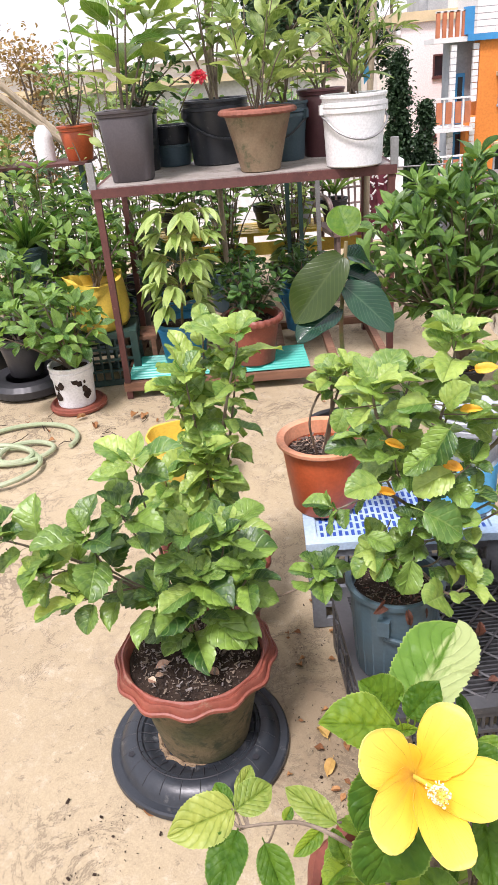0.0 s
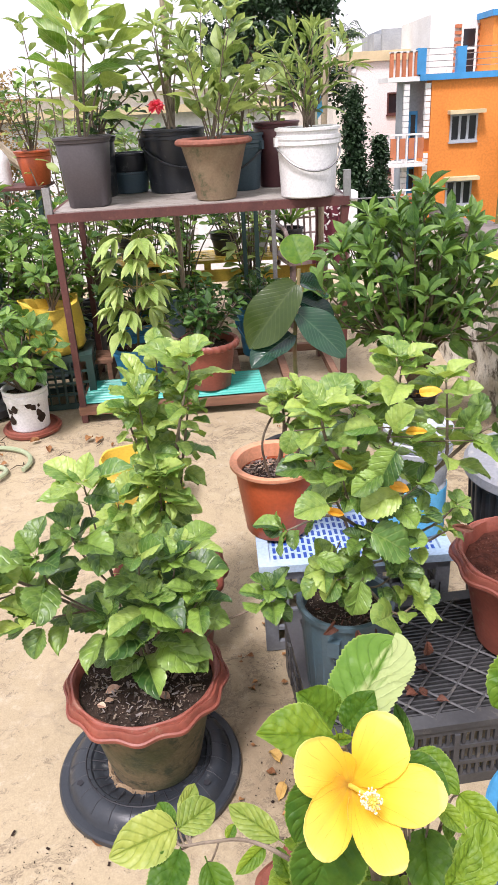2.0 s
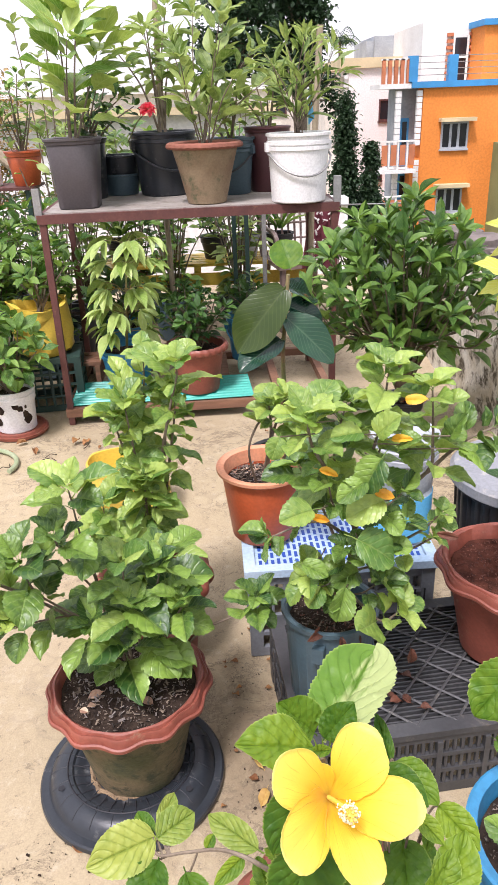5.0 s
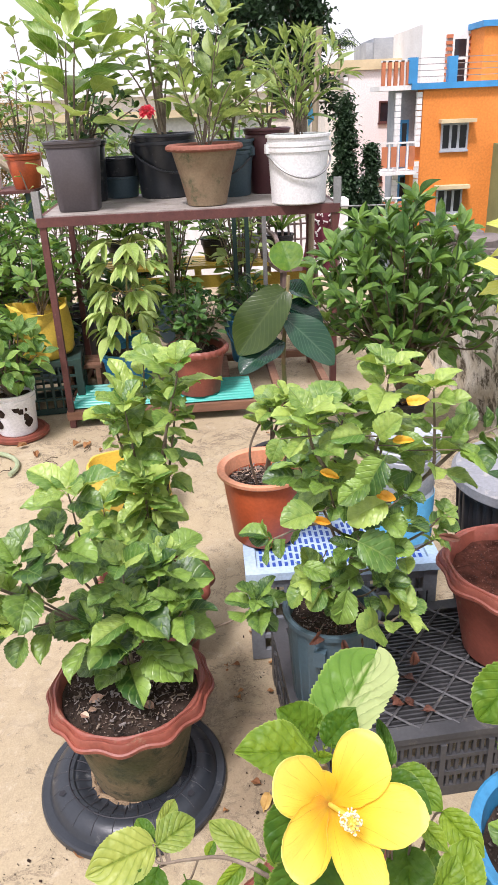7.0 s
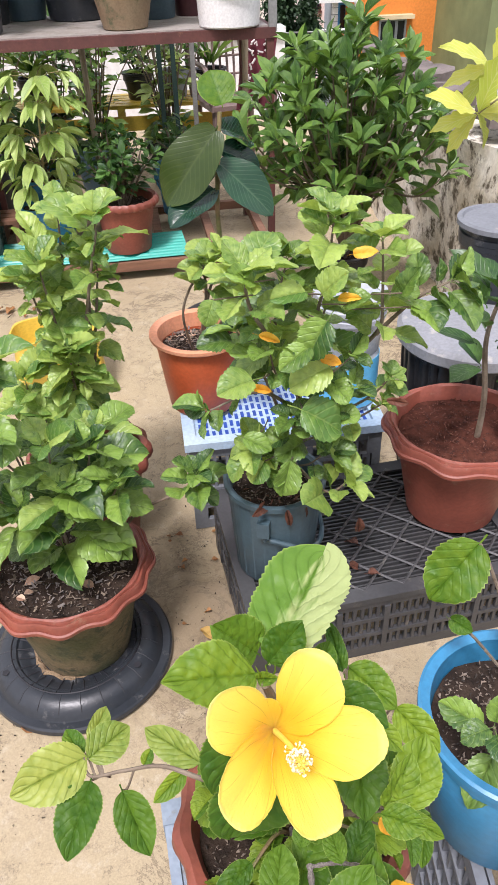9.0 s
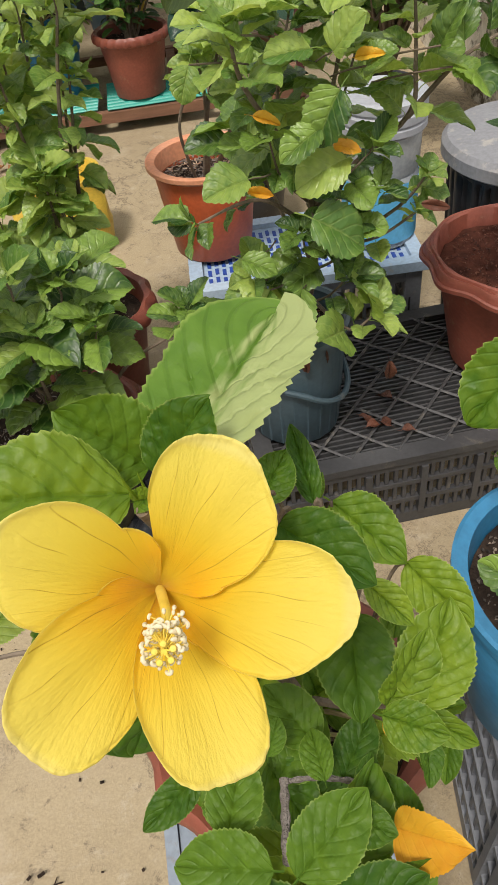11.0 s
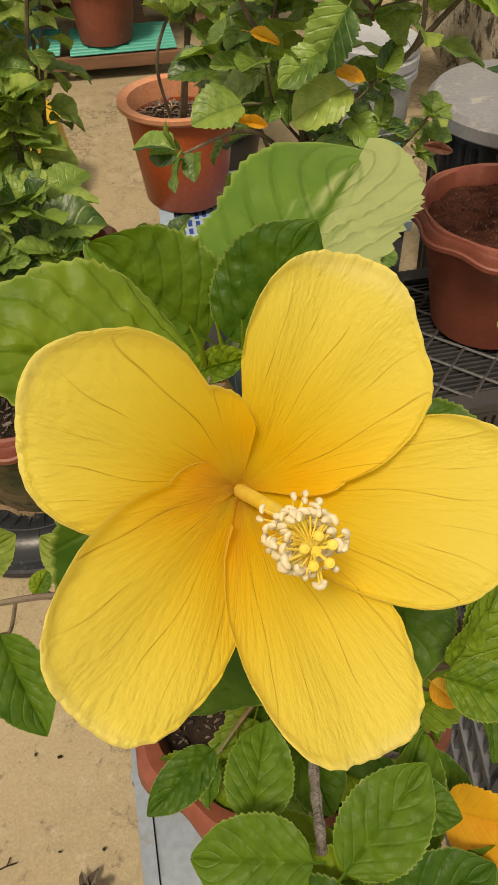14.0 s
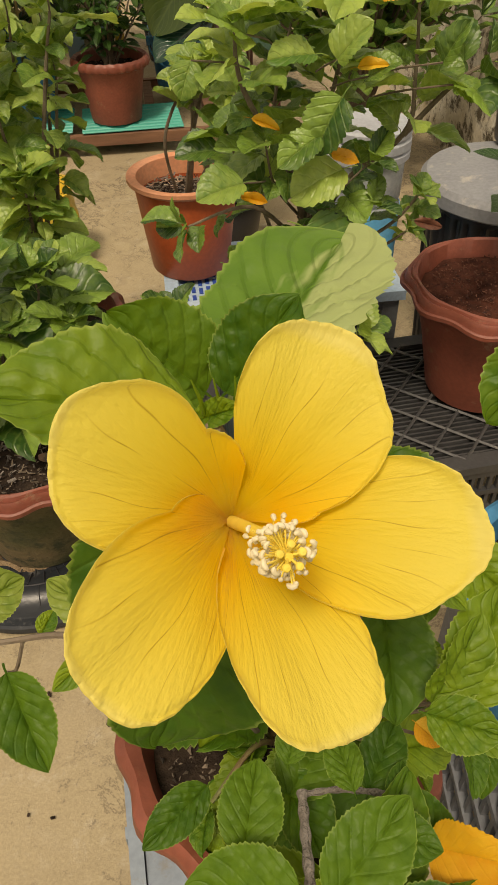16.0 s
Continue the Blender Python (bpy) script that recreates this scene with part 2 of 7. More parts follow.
OLD_TWIG = mat("grey_old_twig", (0.15, 0.125, 0.11), 0.85, second=(0.27, 0.24, 0.22), scale=90, bump=0.8, grain=500)
TWIG_GREEN = mat("green_twig", (0.16, 0.2, 0.06), 0.6, second=(0.25, 0.16, 0.08), scale=25, bump=0.3)
CLAY = mat("red_plastic_clay", (0.285, 0.08, 0.05), 0.5, second=(0.195, 0.055, 0.036), scale=9, bump=0.16, dirt=(0.27, 0.16, 0.105), dirt_at=0.6)
MOSSY = mat("mossy_pot_side", (0.17, 0.125, 0.065), 0.85, second=(0.065, 0.07, 0.026), scale=11, bump=0.5, dirt=(0.035, 0.04, 0.018), dirt_at=0.5)
ORANGE = mat("orange_plastic", (0.48, 0.1, 0.032), 0.42, second=(0.42, 0.08, 0.026), scale=6, bump=0.05, dirt=(0.4, 0.17, 0.09), dirt_at=0.66)
ORANGE_RIM = mat("faded_orange_rim", (0.74, 0.35, 0.21), 0.5, second=(0.66, 0.27, 0.14), scale=14, bump=0.06)
SOIL = mat("soil", (0.022, 0.016, 0.013), 0.95, second=(0.055, 0.038, 0.028), scale=40, bump=1.0, grain=160, dirt=(0.1, 0.07, 0.05), dirt_at=0.64, spec=0.1)
RED_SOIL = mat("red_soil", (0.12, 0.042, 0.027), 0.95, second=(0.045, 0.017, 0.012), scale=35, bump=1.0, grain=150, spec=0.1)
CRATE_WORN = mat("scuffed_black_plastic", (0.075, 0.075, 0.078), 0.45, second=(0.07, 0.07, 0.072), scale=14, bump=0.1, dirt=(0.16, 0.15, 0.13), dirt_at=0.55)
CRATE_BLACK = mat("faded_black_plastic", (0.046, 0.047, 0.05), 0.42, second=(0.07, 0.07, 0.072), scale=9, bump=0.08, dirt=(0.13, 0.12, 0.1), dirt_at=0.6)
BLACK = mat("black_plastic", (0.022, 0.023, 0.026), 0.42, second=(0.04, 0.04, 0.044), scale=9, bump=0.08, dirt=(0.1, 0.09, 0.075), dirt_at=0.64)
SAND = mat("sandy_grit", (0.3, 0.215, 0.13), 0.95, second=(0.17, 0.12, 0.075), scale=60, bump=1.0, grain=300, spec=.1)
NAVY = mat("blue_black_plastic", (0.03, 0.035, 0.042), 0.34, second=(0.02, 0.024, 0.03), scale=9, bump=0.1, dirt=(0.13, 0.13, 0.125), dirt_at=0.59)
SLATE = mat("slate_blue_plastic", (0.068, 0.112, 0.135), 0.42, second=(0.055, 0.093, 0.115), scale=6, bump=0.05, dirt=(0.16, 0.17, 0.16), dirt_at=0.64)
PLUM = mat("plum_grey_plastic", (0.075, 0.066, 0.07), 0.45, second=(0.07, 0.058, 0.06), scale=5, bump=0.04, dirt=(0.14, 0.12, 0.11), dirt_at=0.68)
MAROON = mat("maroon_plastic", (0.1, 0.035, 0.04), 0.42, scale=6, bump=0.05)
BLUE = mat("blue_plastic", (0.03, 0.19, 0.36), 0.38, second=(0.04, 0.22, 0.4), scale=6, bump=0.05, dirt=(0.16, 0.28, 0.36), dirt_at=0.64)
WHITE = mat("white_plastic", (0.8, 0.8, 0.79), 0.4, second=(0.74, 0.73, 0.71), scale=7, bump=0.05, dirt=(0.5, 0.46, 0.4), dirt_at=0.68)
GREY_CRATE = mat("grey_plastic", (0.2, 0.215, 0.235), 0.5, second=(0.15, 0.16, 0.18), scale=8, bump=0.08, dirt=(0.3, 0.28, 0.25), dirt_at=0.62)
PALE_GREY = mat("pale_grey_plastic", (0.42, 0.45, 0.48), 0.5, second=(0.36, 0.38, 0.42), scale=7, bump=0.06, dirt=(0.3, 0.28, 0.25), dirt_at=0.62)
LID_GREY = mat("dusty_grey_plastic", (0.3, 0.31, 0.33), 0.5, second=(0.24, 0.25, 0.27), scale=8, bump=0.08, dirt=(0.4, 0.38, 0.35), dirt_at=0.56)
LID_BLUE = mat("pale_blue_plastic", (0.36, 0.5, 0.66), 0.45, second=(0.46, 0.58, 0.7), scale=9, bump=0.05, dirt=(0.5, 0.5, 0.48), dirt_at=0.62)
COBALT = mat("cobalt_plastic", (0.03, 0.09, 0.42), 0.45, scale=9)
YELLOW = mat("yellow_plastic", (0.67, 0.47, 0.06), 0.42, second=(0.6, 0.42, 0.06), scale=6, bump=0.06, dirt=(0.3, 0.2, 0.06), dirt_at=0.64)
GREEN_DARK = mat("dark_green_plastic", (0.025, 0.06, 0.05), 0.5, scale=8)
TEAL = mat("teal_sheet", (0.02, 0.34, 0.27), 0.4, second=(0.03, 0.4, 0.32), scale=5, bump=0.05, dirt=(0.2, 0.35, 0.28), dirt_at=0.66)
RUST = mat("red_oxide_steel", (0.12, 0.04, 0.032), 0.62, second=(0.085, 0.03, 0.025), scale=14, bump=0.2, dirt=(0.2, 0.1, 0.06), dirt_at=0.6)
BOARD = mat("weathered_board", (0.36, 0.33, 0.3), 0.7, second=(0.24, 0.21, 0.18), scale=7, bump=0.25, dirt=(0.13, 0.1, 0.08), dirt_at=0.58)
WOOD = mat("old_wood", (0.26, 0.13, 0.075), 0.75, second=(0.17, 0.085, 0.05), scale=8, bump=0.35, stretch=(1, 8, 8))
HOSE = mat("green_hose", (0.29, 0.36, 0.2), 0.45, second=(0.36, 0.4, 0.26), scale=10, bump=0.08, dirt=(0.4, 0.36, 0.28), dirt_at=0.6)
STEEL = mat("grey_steel", (0.36, 0.36, 0.35), 0.5, metal=0.5, scale=12, bump=0.15, dirt=(0.2, 0.13, 0.09), dirt_at=0.62)
BAMBOO = mat("bamboo", (0.4, 0.33, 0.22), 0.6, second=(0.26, 0.21, 0.14), scale=9, bump=0.2, stretch=(4, 4, 0.6))
INK = mat("dark_ink", (0.02, 0.02, 0.025), 0.6)
PAPER = mat("printed_label", (0.34, 0.36, 0.38), 0.5, second=(0.5, 0.52, 0.54), scale=30)
SKYBLUE = mat("sky_blue_label", (0.1, 0.42, 0.72), 0.35, second=(0.14, 0.5, 0.78), scale=14, bump=0.03)
PINK = mat("pink_wall", (0.86, 0.79, 0.76), 0.85, second=(0.82, 0.74, 0.71), scale=0.7, bump=0.2, grain=14)
ORANGE_WALL = mat("orange_wall", (0.76, 0.25, 0.04), 0.8, second=(0.7, 0.225, 0.035), scale=0.5, bump=0.15, grain=10, dirt=(0.5, 0.17, 0.04), dirt_at=0.66)
BLUE_PAINT = mat("blue_paint", (0.05, 0.3, 0.62), 0.6, scale=1.0)
GREY_WALL = mat("grey_wall", (0.38, 0.41, 0.44), 0.8, scale=1.0, bump=0.2, grain=14)
WHITE_WALL = mat("white_wall", (0.8, 0.79, 0.77), 0.85, second=(0.72, 0.7, 0.67), scale=0.9, bump=0.25, grain=20, dirt=(0.35, 0.33, 0.3), dirt_at=0.64)
BRICK_TRIM = mat("brick_trim", (0.58, 0.2, 0.09), 0.8, scale=2.0)
DARK_GLASS = mat("dark_window", (0.02, 0.022, 0.03), 0.15, scale=2.0, bump=0.0)
GREEN_WALL = mat("green_wall", (0.26, 0.3, 0.13), 0.8, scale=0.9)
CREAM = mat("cream_trim", (0.74, 0.6, 0.36), 0.8, scale=1.0)
RUINED = mat("weathered_plaster", (0.82, 0.79, 0.7), 0.92, second=(0.5, 0.43, 0.3), scale=7, bump=1.0, grain=60, dirt=(0.1, 0.08, 0.05), dirt_at=0.49)
STONE_TOP = mat("broken_slab", (0.2, 0.165, 0.15), 0.9, second=(0.1, 0.085, 0.075), scale=8, bump=0.9, grain=60)
CLOTH = mat("maroon_cloth", (0.16, 0.03, 0.045), 0.9, scale=20, bump=0.2)
CLOTH_W = mat("white_print", (0.7, 0.64, 0.62), 0.9, scale=20)
CHAIR = mat("brown_chair_plastic", (0.27, 0.19, 0.17), 0.45, scale=9, bump=0.1)
RED_PETAL = leaf_mat("red_petal", (0.74, 0.07, 0.09), (0.86, 0.25, 0.26), (0.75, 0.2, 0.18), 0.5, thin=0.35)
EARTH = mat("ground_earth", (0.13, 0.12, 0.075), 0.95, second=(0.07, 0.1, 0.035), scale=0.12, bump=0.4, grain=1.5)
PEACH = mat("peach_wall", (0.84, 0.76, 0.66), 0.85, scale=0.6, bump=0.2, grain=10)


def floor_mat():
    """Worn cement roof: tan wash, pale scuffs, damp stains, hairline cracks and grit."""
    m = mat("cement_floor", (0.44, 0.358, 0.226), 0.82, second=(0.35, 0.28, 0.175), scale=1.6, bump=0.35, grain=260)
    N, L = m.node_tree.nodes, m.node_tree.links
    b, tc = N["Principled BSDF"], N["Texture Coordinate"]
    src = b.inputs["Base Color"].links[0].from_socket

    def layer(src, tex, lo, hi, color, amount):
        r = N.new("ShaderNodeValToRGB")
        r.color_ramp.elements[0].position, r.color_ramp.elements[1].position = lo, hi
        r.color_ramp.elements[1].color = (amount, amount, amount, 1)
        L.new(tex, r.inputs[0])
        x = N.new("ShaderNodeMix")
        x.data_type = "RGBA"
        L.new(r.outputs[0], x.inputs[0])
        L.new(src, x.inputs[6])
        x.inputs[7].default_value = (*color, 1)
        return x.outputs[2]

    def noise_(scale, detail=8, rough=0.65, dist=0.0):
        n = N.new("ShaderNodeTexNoise")
        n.inputs["Scale"].default_value, n.inputs["Detail"].default_value = scale, detail
        n.inputs["Roughness"].default_value, n.inputs["Distortion"].default_value = rough, dist
        L.new(tc.outputs["Object"], n.inputs["Vector"])
        return n.outputs[0]
    src = layer(src, noise_(4.5, 10, 0.72), 0.54, 0.66, (0.5, 0.43, 0.32), 0.35)
    src = layer(src, noise_(2.3, 9, 0.7, 0.6), 0.6, 0.76, (0.27, 0.22, 0.15), 0.28)
    src = layer(src, noise_(16, 12, 0.85, 0.3), 0.54, 0.62, (0.56, 0.5, 0.4), 0.32)
    src = layer(src, noise_(24, 10, 0.85, 0.4), 0.555, 0.62, (0.17, 0.135, 0.09), 0.8)
    src = layer(src, noise_(110, 6, 0.8), 0.63, 0.7, (0.22, 0.19, 0.15), 0.5)
    far = N.new("ShaderNodeVectorMath")                       # swept-up dirt beside the crates
    far.operation = "DISTANCE"
    far.inputs[1].default_value = (0.13, 1.22, 0.0)
    L.new(tc.outputs["Object"], far.inputs[0])
    near = N.new("ShaderNodeMapRange")
    near.inputs[1].default_value, near.inputs[2].default_value, near.inputs[3].default_value, near.inputs[4].default_value = 0.05, 0.45, 0.3, -0.1
    L.new(far.outputs["Value"], near.inputs[0])
    both = N.new("ShaderNodeMath")
    both.operation = "ADD"
    L.new(near.outputs[0], both.inputs[0])
    L.new(noise_(9, 10, 0.75, 0.5), both.inputs[1])
    src = layer(src, both.outputs[0], 0.48, 0.74, (0.19, 0.14, 0.085), 0.7)
    edge_, gate_ = noise_(6.5, 12, 0.78, 0.5), noise_(1.3, 4, 0.6)    # flaking wash: broken dark outlines in patches
    line_ = N.new("ShaderNodeMath")
    line_.operation = "SUBTRACT"
    line_.inputs[1].default_value = 0.5
    L.new(edge_, line_.inputs[0])
    wide_ = N.new("ShaderNodeMath")
    wide_.operation = "ABSOLUTE"
    L.new(line_.outputs[0], wide_.inputs[0])
    flake = N.new("ShaderNodeMath")
    flake.operation = "MULTIPLY_ADD"
    flake.inputs[1].default_value = -6.0
    L.new(wide_.outputs[0], flake.inputs[0])
    L.new(gate_, flake.inputs[2])
    src = layer(src, flake.outputs[0], 0.43, 0.5, (0.15, 0.115, 0.075), 0.75)
    hb = N["Bump"]
    hb.inputs["Strength"].default_value, hb.inputs["Distance"].default_value = 0.5, 0.006
    L.new(noise_(20, 12, 0.85, 0.3), hb.inputs["Height"])
    v = N.new("ShaderNodeTexVoronoi")
    v.feature = "DISTANCE_TO_EDGE"
    v.inputs["Scale"].default_value = 1.1
    wob = N.new("ShaderNodeMix")
    wob.data_type, wob.blend_type = "RGBA", "LINEAR_LIGHT"
    wob.inputs[0].default_value = 0.16
    L.new(tc.outputs["Object"], wob.inputs[6])
    nn = N.new("ShaderNodeTexNoise")
    nn.inputs["Scale"].default_value = 6
    L.new(tc.outputs["Object"], nn.inputs["Vector"])
    L.new(nn.outputs[1], wob.inputs[7])
    L.new(wob.outputs[2], v.inputs["Vector"])
    inv = N.new("ShaderNodeMath")
    inv.operation = "SUBTRACT"
    inv.inputs[0].default_value = 1.0
    L.new(v.outputs[0], inv.inputs[1])
    src = layer(src, inv.outputs[0], 0.994, 0.998, (0.15, 0.12, 0.09), 0.2)
    L.new(src, b.inputs["Base Color"])
    return m


FLOOR = floor_mat()


def petal_mat():
    """Yellow petal: deeper gold at the throat, fine darker veins along it, pale crinkled rim."""
    m = bpy.data.materials.new("yellow_petal")
    m.use_nodes = True
    N, L = m.node_tree.nodes, m.node_tree.links
    b, o = N["Principled BSDF"], N["Material Output"]
    uv = N.new("ShaderNodeUVMap")
    sp = N.new("ShaderNodeSeparateXYZ")
    L.new(uv.outputs[0], sp.inputs[0])
    cr = N.new("ShaderNodeValToRGB")
    e = cr.color_ramp.elements
    e[0].position, e[0].color = 0.0, (0.72, 0.38, 0.008, 1)
    e[1].position, e[1].color = 1.0, (0.92, 0.79, 0.22, 1)
    for p, c in ((0.12, (0.84, 0.54, 0.02)), (0.24, (0.875, 0.52, 0.016)), (0.4, (0.885, 0.605, 0.034)), (0.62, (0.9, 0.69, 0.075)), (0.95, (0.915, 0.755, 0.13))):
        x = e.new(p)
        x.color = (*c, 1)
    L.new(sp.outputs[0], cr.inputs[0])
    def math_(op, x, y=None):
        n_ = N.new("ShaderNodeMath")
        n_.operation = op
        for k_, v_ in enumerate((x, y)):
            if isinstance(v_, (int, float)):
                n_.inputs[k_].default_value = v_
            elif v_ is not None:
                L.new(v_, n_.inputs[k_])
        return n_.outputs[0]

    def streak(sx, sy, detail=3):
        st = N.new("ShaderNodeMapping")
        st.inputs["Scale"].default_value = (sx, sy, 1.0)
        L.new(uv.outputs[0], st.inputs[0])
        n_ = N.new("ShaderNodeTexNoise")
        n_.inputs["Scale"].default_value, n_.inputs["Detail"].default_value = 1.0, detail
        L.new(st.outputs[0], n_.inputs["Vector"])
        return n_.outputs[0]
    wav = math_("FRACT", math_("ADD", math_("MULTIPLY", sp.outputs[1], 9.0), math_("MULTIPLY", streak(1.6, 4, 1), 1.5)))
    thin = math_("SUBTRACT", 1.0, math_("MINIMUM", 1.0, math_("MULTIPLY", math_("ABSOLUTE", math_("SUBTRACT", wav, 0.5)), 34.0)))
    gate = N.new("ShaderNodeValToRGB")
    gate.color_ramp.elements[0].position, gate.color_ramp.elements[1].position = 0.4, 0.55
    L.new(streak(3.0, 14.0, 2), gate.inputs[0])
    fade = N.new("ShaderNodeValToRGB")
    fe = fade.color_ramp.elements
    fe[0].position, fe[0].color, fe[1].position, fe[1].color = 0.08, (0, 0, 0, 1), 0.92, (0, 0, 0, 1)
    for p_, v_ in ((0.24, 0.95), (0.72, 0.8)):
        fe.new(p_).color = (v_, v_, v_, 1)
    L.new(sp.outputs[0], fade.inputs[0])
    r = N.new("ShaderNodeMath")
    r.operation = "MULTIPLY"
    L.new(math_("MULTIPLY", thin, gate.outputs[0]), r.inputs[0])
    L.new(fade.outputs[0], r.inputs[1])
    mx = N.new("ShaderNodeMix")
    mx.data_type = "RGBA"
    L.new(r.outputs[0], mx.inputs[0])
    L.new(cr.outputs[0], mx.inputs[6])
    mx.inputs[7].default_value = (0.47, 0.27, 0.012, 1)
    L.new(mx.outputs[2], b.inputs["Base Color"])
    b.inputs["Roughness"].default_value = 0.55
    b.inputs["Specular IOR Level"].default_value = 0.3
    b.inputs["Sheen Weight"].default_value = 0.15
    st2 = N.new("ShaderNodeMapping")
    st2.inputs["Scale"].default_value = (9.0, 46.0, 1.0)
    L.new(uv.outputs[0], st2.inputs[0])
    n2 = N.new("ShaderNodeTexNoise")
    n2.inputs["Scale"].default_value, n2.inputs["Detail"].default_value = 1.0, 5
    L.new(st2.outputs[0], n2.inputs["Vector"])
    bp = N.new("ShaderNodeBump")
    bp.inputs["Strength"].default_value, bp.inputs["Distance"].default_value = 0.5, 0.0013
    crisp = N.new("ShaderNodeMapRange")                       # the crinkles grow stronger towards the rim
    crisp.inputs[1].default_value, crisp.inputs[2].default_value, crisp.inputs[3].default_value, crisp.inputs[4].default_value = 0.6, 0.98, 0.25, 1.0
    L.new(sp.outputs[0], crisp.inputs[0])
    L.new(math_("ADD", n2.outputs[0], math_("MULTIPLY", streak(24, 60, 2), crisp.outputs[0])), bp.inputs["Height"])
    L.new(bp.outputs[0], b.inputs["Normal"])
    t = N.new("ShaderNodeBsdfTranslucent")
    L.new(mx.outputs[2], t.inputs[0])
    ms = N.new("ShaderNodeMixShader")
    ms.inputs[0].default_value = 0.45
    L.new(b.outputs[0], ms.inputs[1])
    L.new(t.outputs[0], ms.inputs[2])
    L.new(ms.outputs[0], o.inputs[0])
    return m


PETAL = petal_mat()

# ---- shape helpers ----


class Geo:
    """Vertices, faces and blade coordinates gathered into one mesh."""

    def __init__(self):
        self.v, self.f, self.uv = [], [], []

    def add(self, vs, fs, uvs=None):
        k = len(self.v)
        self.v.extend(vs)
        self.uv.extend(uvs or [(0.5, 0.25)] * len(vs))
        self.f.extend([tuple(i + k for i in f) for f in fs])
        return self

    def box(self, x0, x1, y0, y1, z0, z1, m=None):
        vs = [(x, y, z) for z in (z0, z1) for y in (y0, y1) for x in (x0, x1)]
        if m:
            vs = [tuple(m @ Vector(v)) for v in vs]
        return self.add(vs, [(0, 2, 3, 1), (4, 5, 7, 6), (0, 1, 5, 4), (2, 6, 7, 3), (0, 4, 6, 2), (1, 3, 7, 5)])

    def tube(self, pts, radii, n=7, closed=False):
        pts = [Vector(p) for p in pts]
        vs, fs = [], []
        side = None
        for i, p in enumerate(pts):
            d = (pts[min(i + 1, len(pts) - 1)] - pts[max(i - 1, 0)]).normalized()
            ref = side if side else (Vector((0, 0, 1)) if abs(d.z) < 0.9 else Vector((1, 0, 0)))
            a = (ref - d * ref.dot(d)).normalized()
            side = a
            c = d.cross(a)
            r = radii[i] if isinstance(radii, (list, tuple)) else radii
            for j in range(n):
                w = 2 * math.pi * j / n
                vs.append(tuple(p + (a * math.cos(w) + c * math.sin(w)) * r))
        for i in range(len(pts) - 1):
            for j in range(n):
                q = (j + 1) % n
                fs.append((i * n + j, i * n + q, (i + 1) * n + q, (i + 1) * n + j))
        fs.append(tuple(range(n - 1, -1, -1)))
        fs.append(tuple(range((len(pts) - 1) * n, len(pts) * n)))
        return self.add(vs, fs)

    def lathe(self, prof, n=48, centre=(0, 0, 0), wave=None, square=0.0, caps=True):
        """A turned shape from (radius, height) pairs. wave(i, angle) gives a change of radius and height; square rounds towards a square."""
        vs, fs = [], []
        for i, (r, z) in enumerate(prof):
            for j in range(n):
                a = 2 * math.pi * j / n
                dr, dz = wave(i, a) if wave else (0, 0)
                k = 1.0
                if square:
                    c, s_ = abs(math.cos(a)), abs(math.sin(a))
                    k = 1 + square * ((c ** 6 + s_ ** 6) ** (-1 / 6) - 1)
                vs.append((centre[0] + (r + dr) * k * math.cos(a), centre[1] + (r + dr) * k * math.sin(a), centre[2] + z + dz))
        for i in range(len(prof) - 1):
            for j in range(n):
                q = (j + 1) % n
                fs.append((i * n + j, i * n + q, (i + 1) * n + q, (i + 1) * n + j))
        if caps and prof[0][0] > 1e-4:
            fs.append(tuple(range(n - 1, -1, -1)))
        if caps and prof[-1][0] > 1e-4:
            fs.append(tuple(range((len(prof) - 1) * n, len(prof) * n)))
        return self.add(vs, fs)

    def merge(self, other, m):
        return self.add([tuple(m @ Vector(v)) for v in other.v], other.f, other.uv)

    def mesh(self, name, smooth=True):
        me = bpy.data.meshes.new(name)
        me.from_pydata(self.v, [], self.f)
        lay = me.uv_layers.new(name="UVMap")
        idx = np.empty(len(me.loops), dtype=np.int32)
        me.loops.foreach_get("vertex_index", idx)
        lay.data.foreach_set("uv", np.array(self.uv, dtype=np.float32)[idx].ravel())
        if smooth:
            me.polygons.foreach_set("use_smooth", [True] * len(me.polygons))
            me.set_sharp_from_angle(angle=radians(38))
        return me


class Wood:
    """Gives every branch of a plant its own part."""

    def __init__(self, parent, material):
        self.parent, self.material = parent, material

    def tube(self, pts, radii, n=7):
        part("branch", Geo().tube(pts, radii, n), self.material, self.parent)
        return self


def part(name, geo, material, parent, label="", smooth=True, m=None):
    """One mesh object under a thing or a part."""
    if isinstance(geo, Wood):
        return None
    me = geo if isinstance(geo, bpy.types.Mesh) else geo.mesh(name, smooth)
    if not me.materials:
        me.materials.append(material)
    ob = new(name, me)
    if parent:
        ob.parent = parent
    if m:
        ob.matrix_basis = m
    if label:
        ob["label"] = label
    return ob


def thing(name, at, label, category, group="", turn=0.0):
    e = new(name)
    e.empty_display_size = 0.05
    e.matrix_basis = pose(*at, 0, 0, turn)
    return tagged(e, label, category, group)


def structure(name, geo, material, label, smooth=False):
    ob = part(name, geo, material, None, "", smooth)
    return tagged(ob, label, name.split("_")[0], kind="structure")


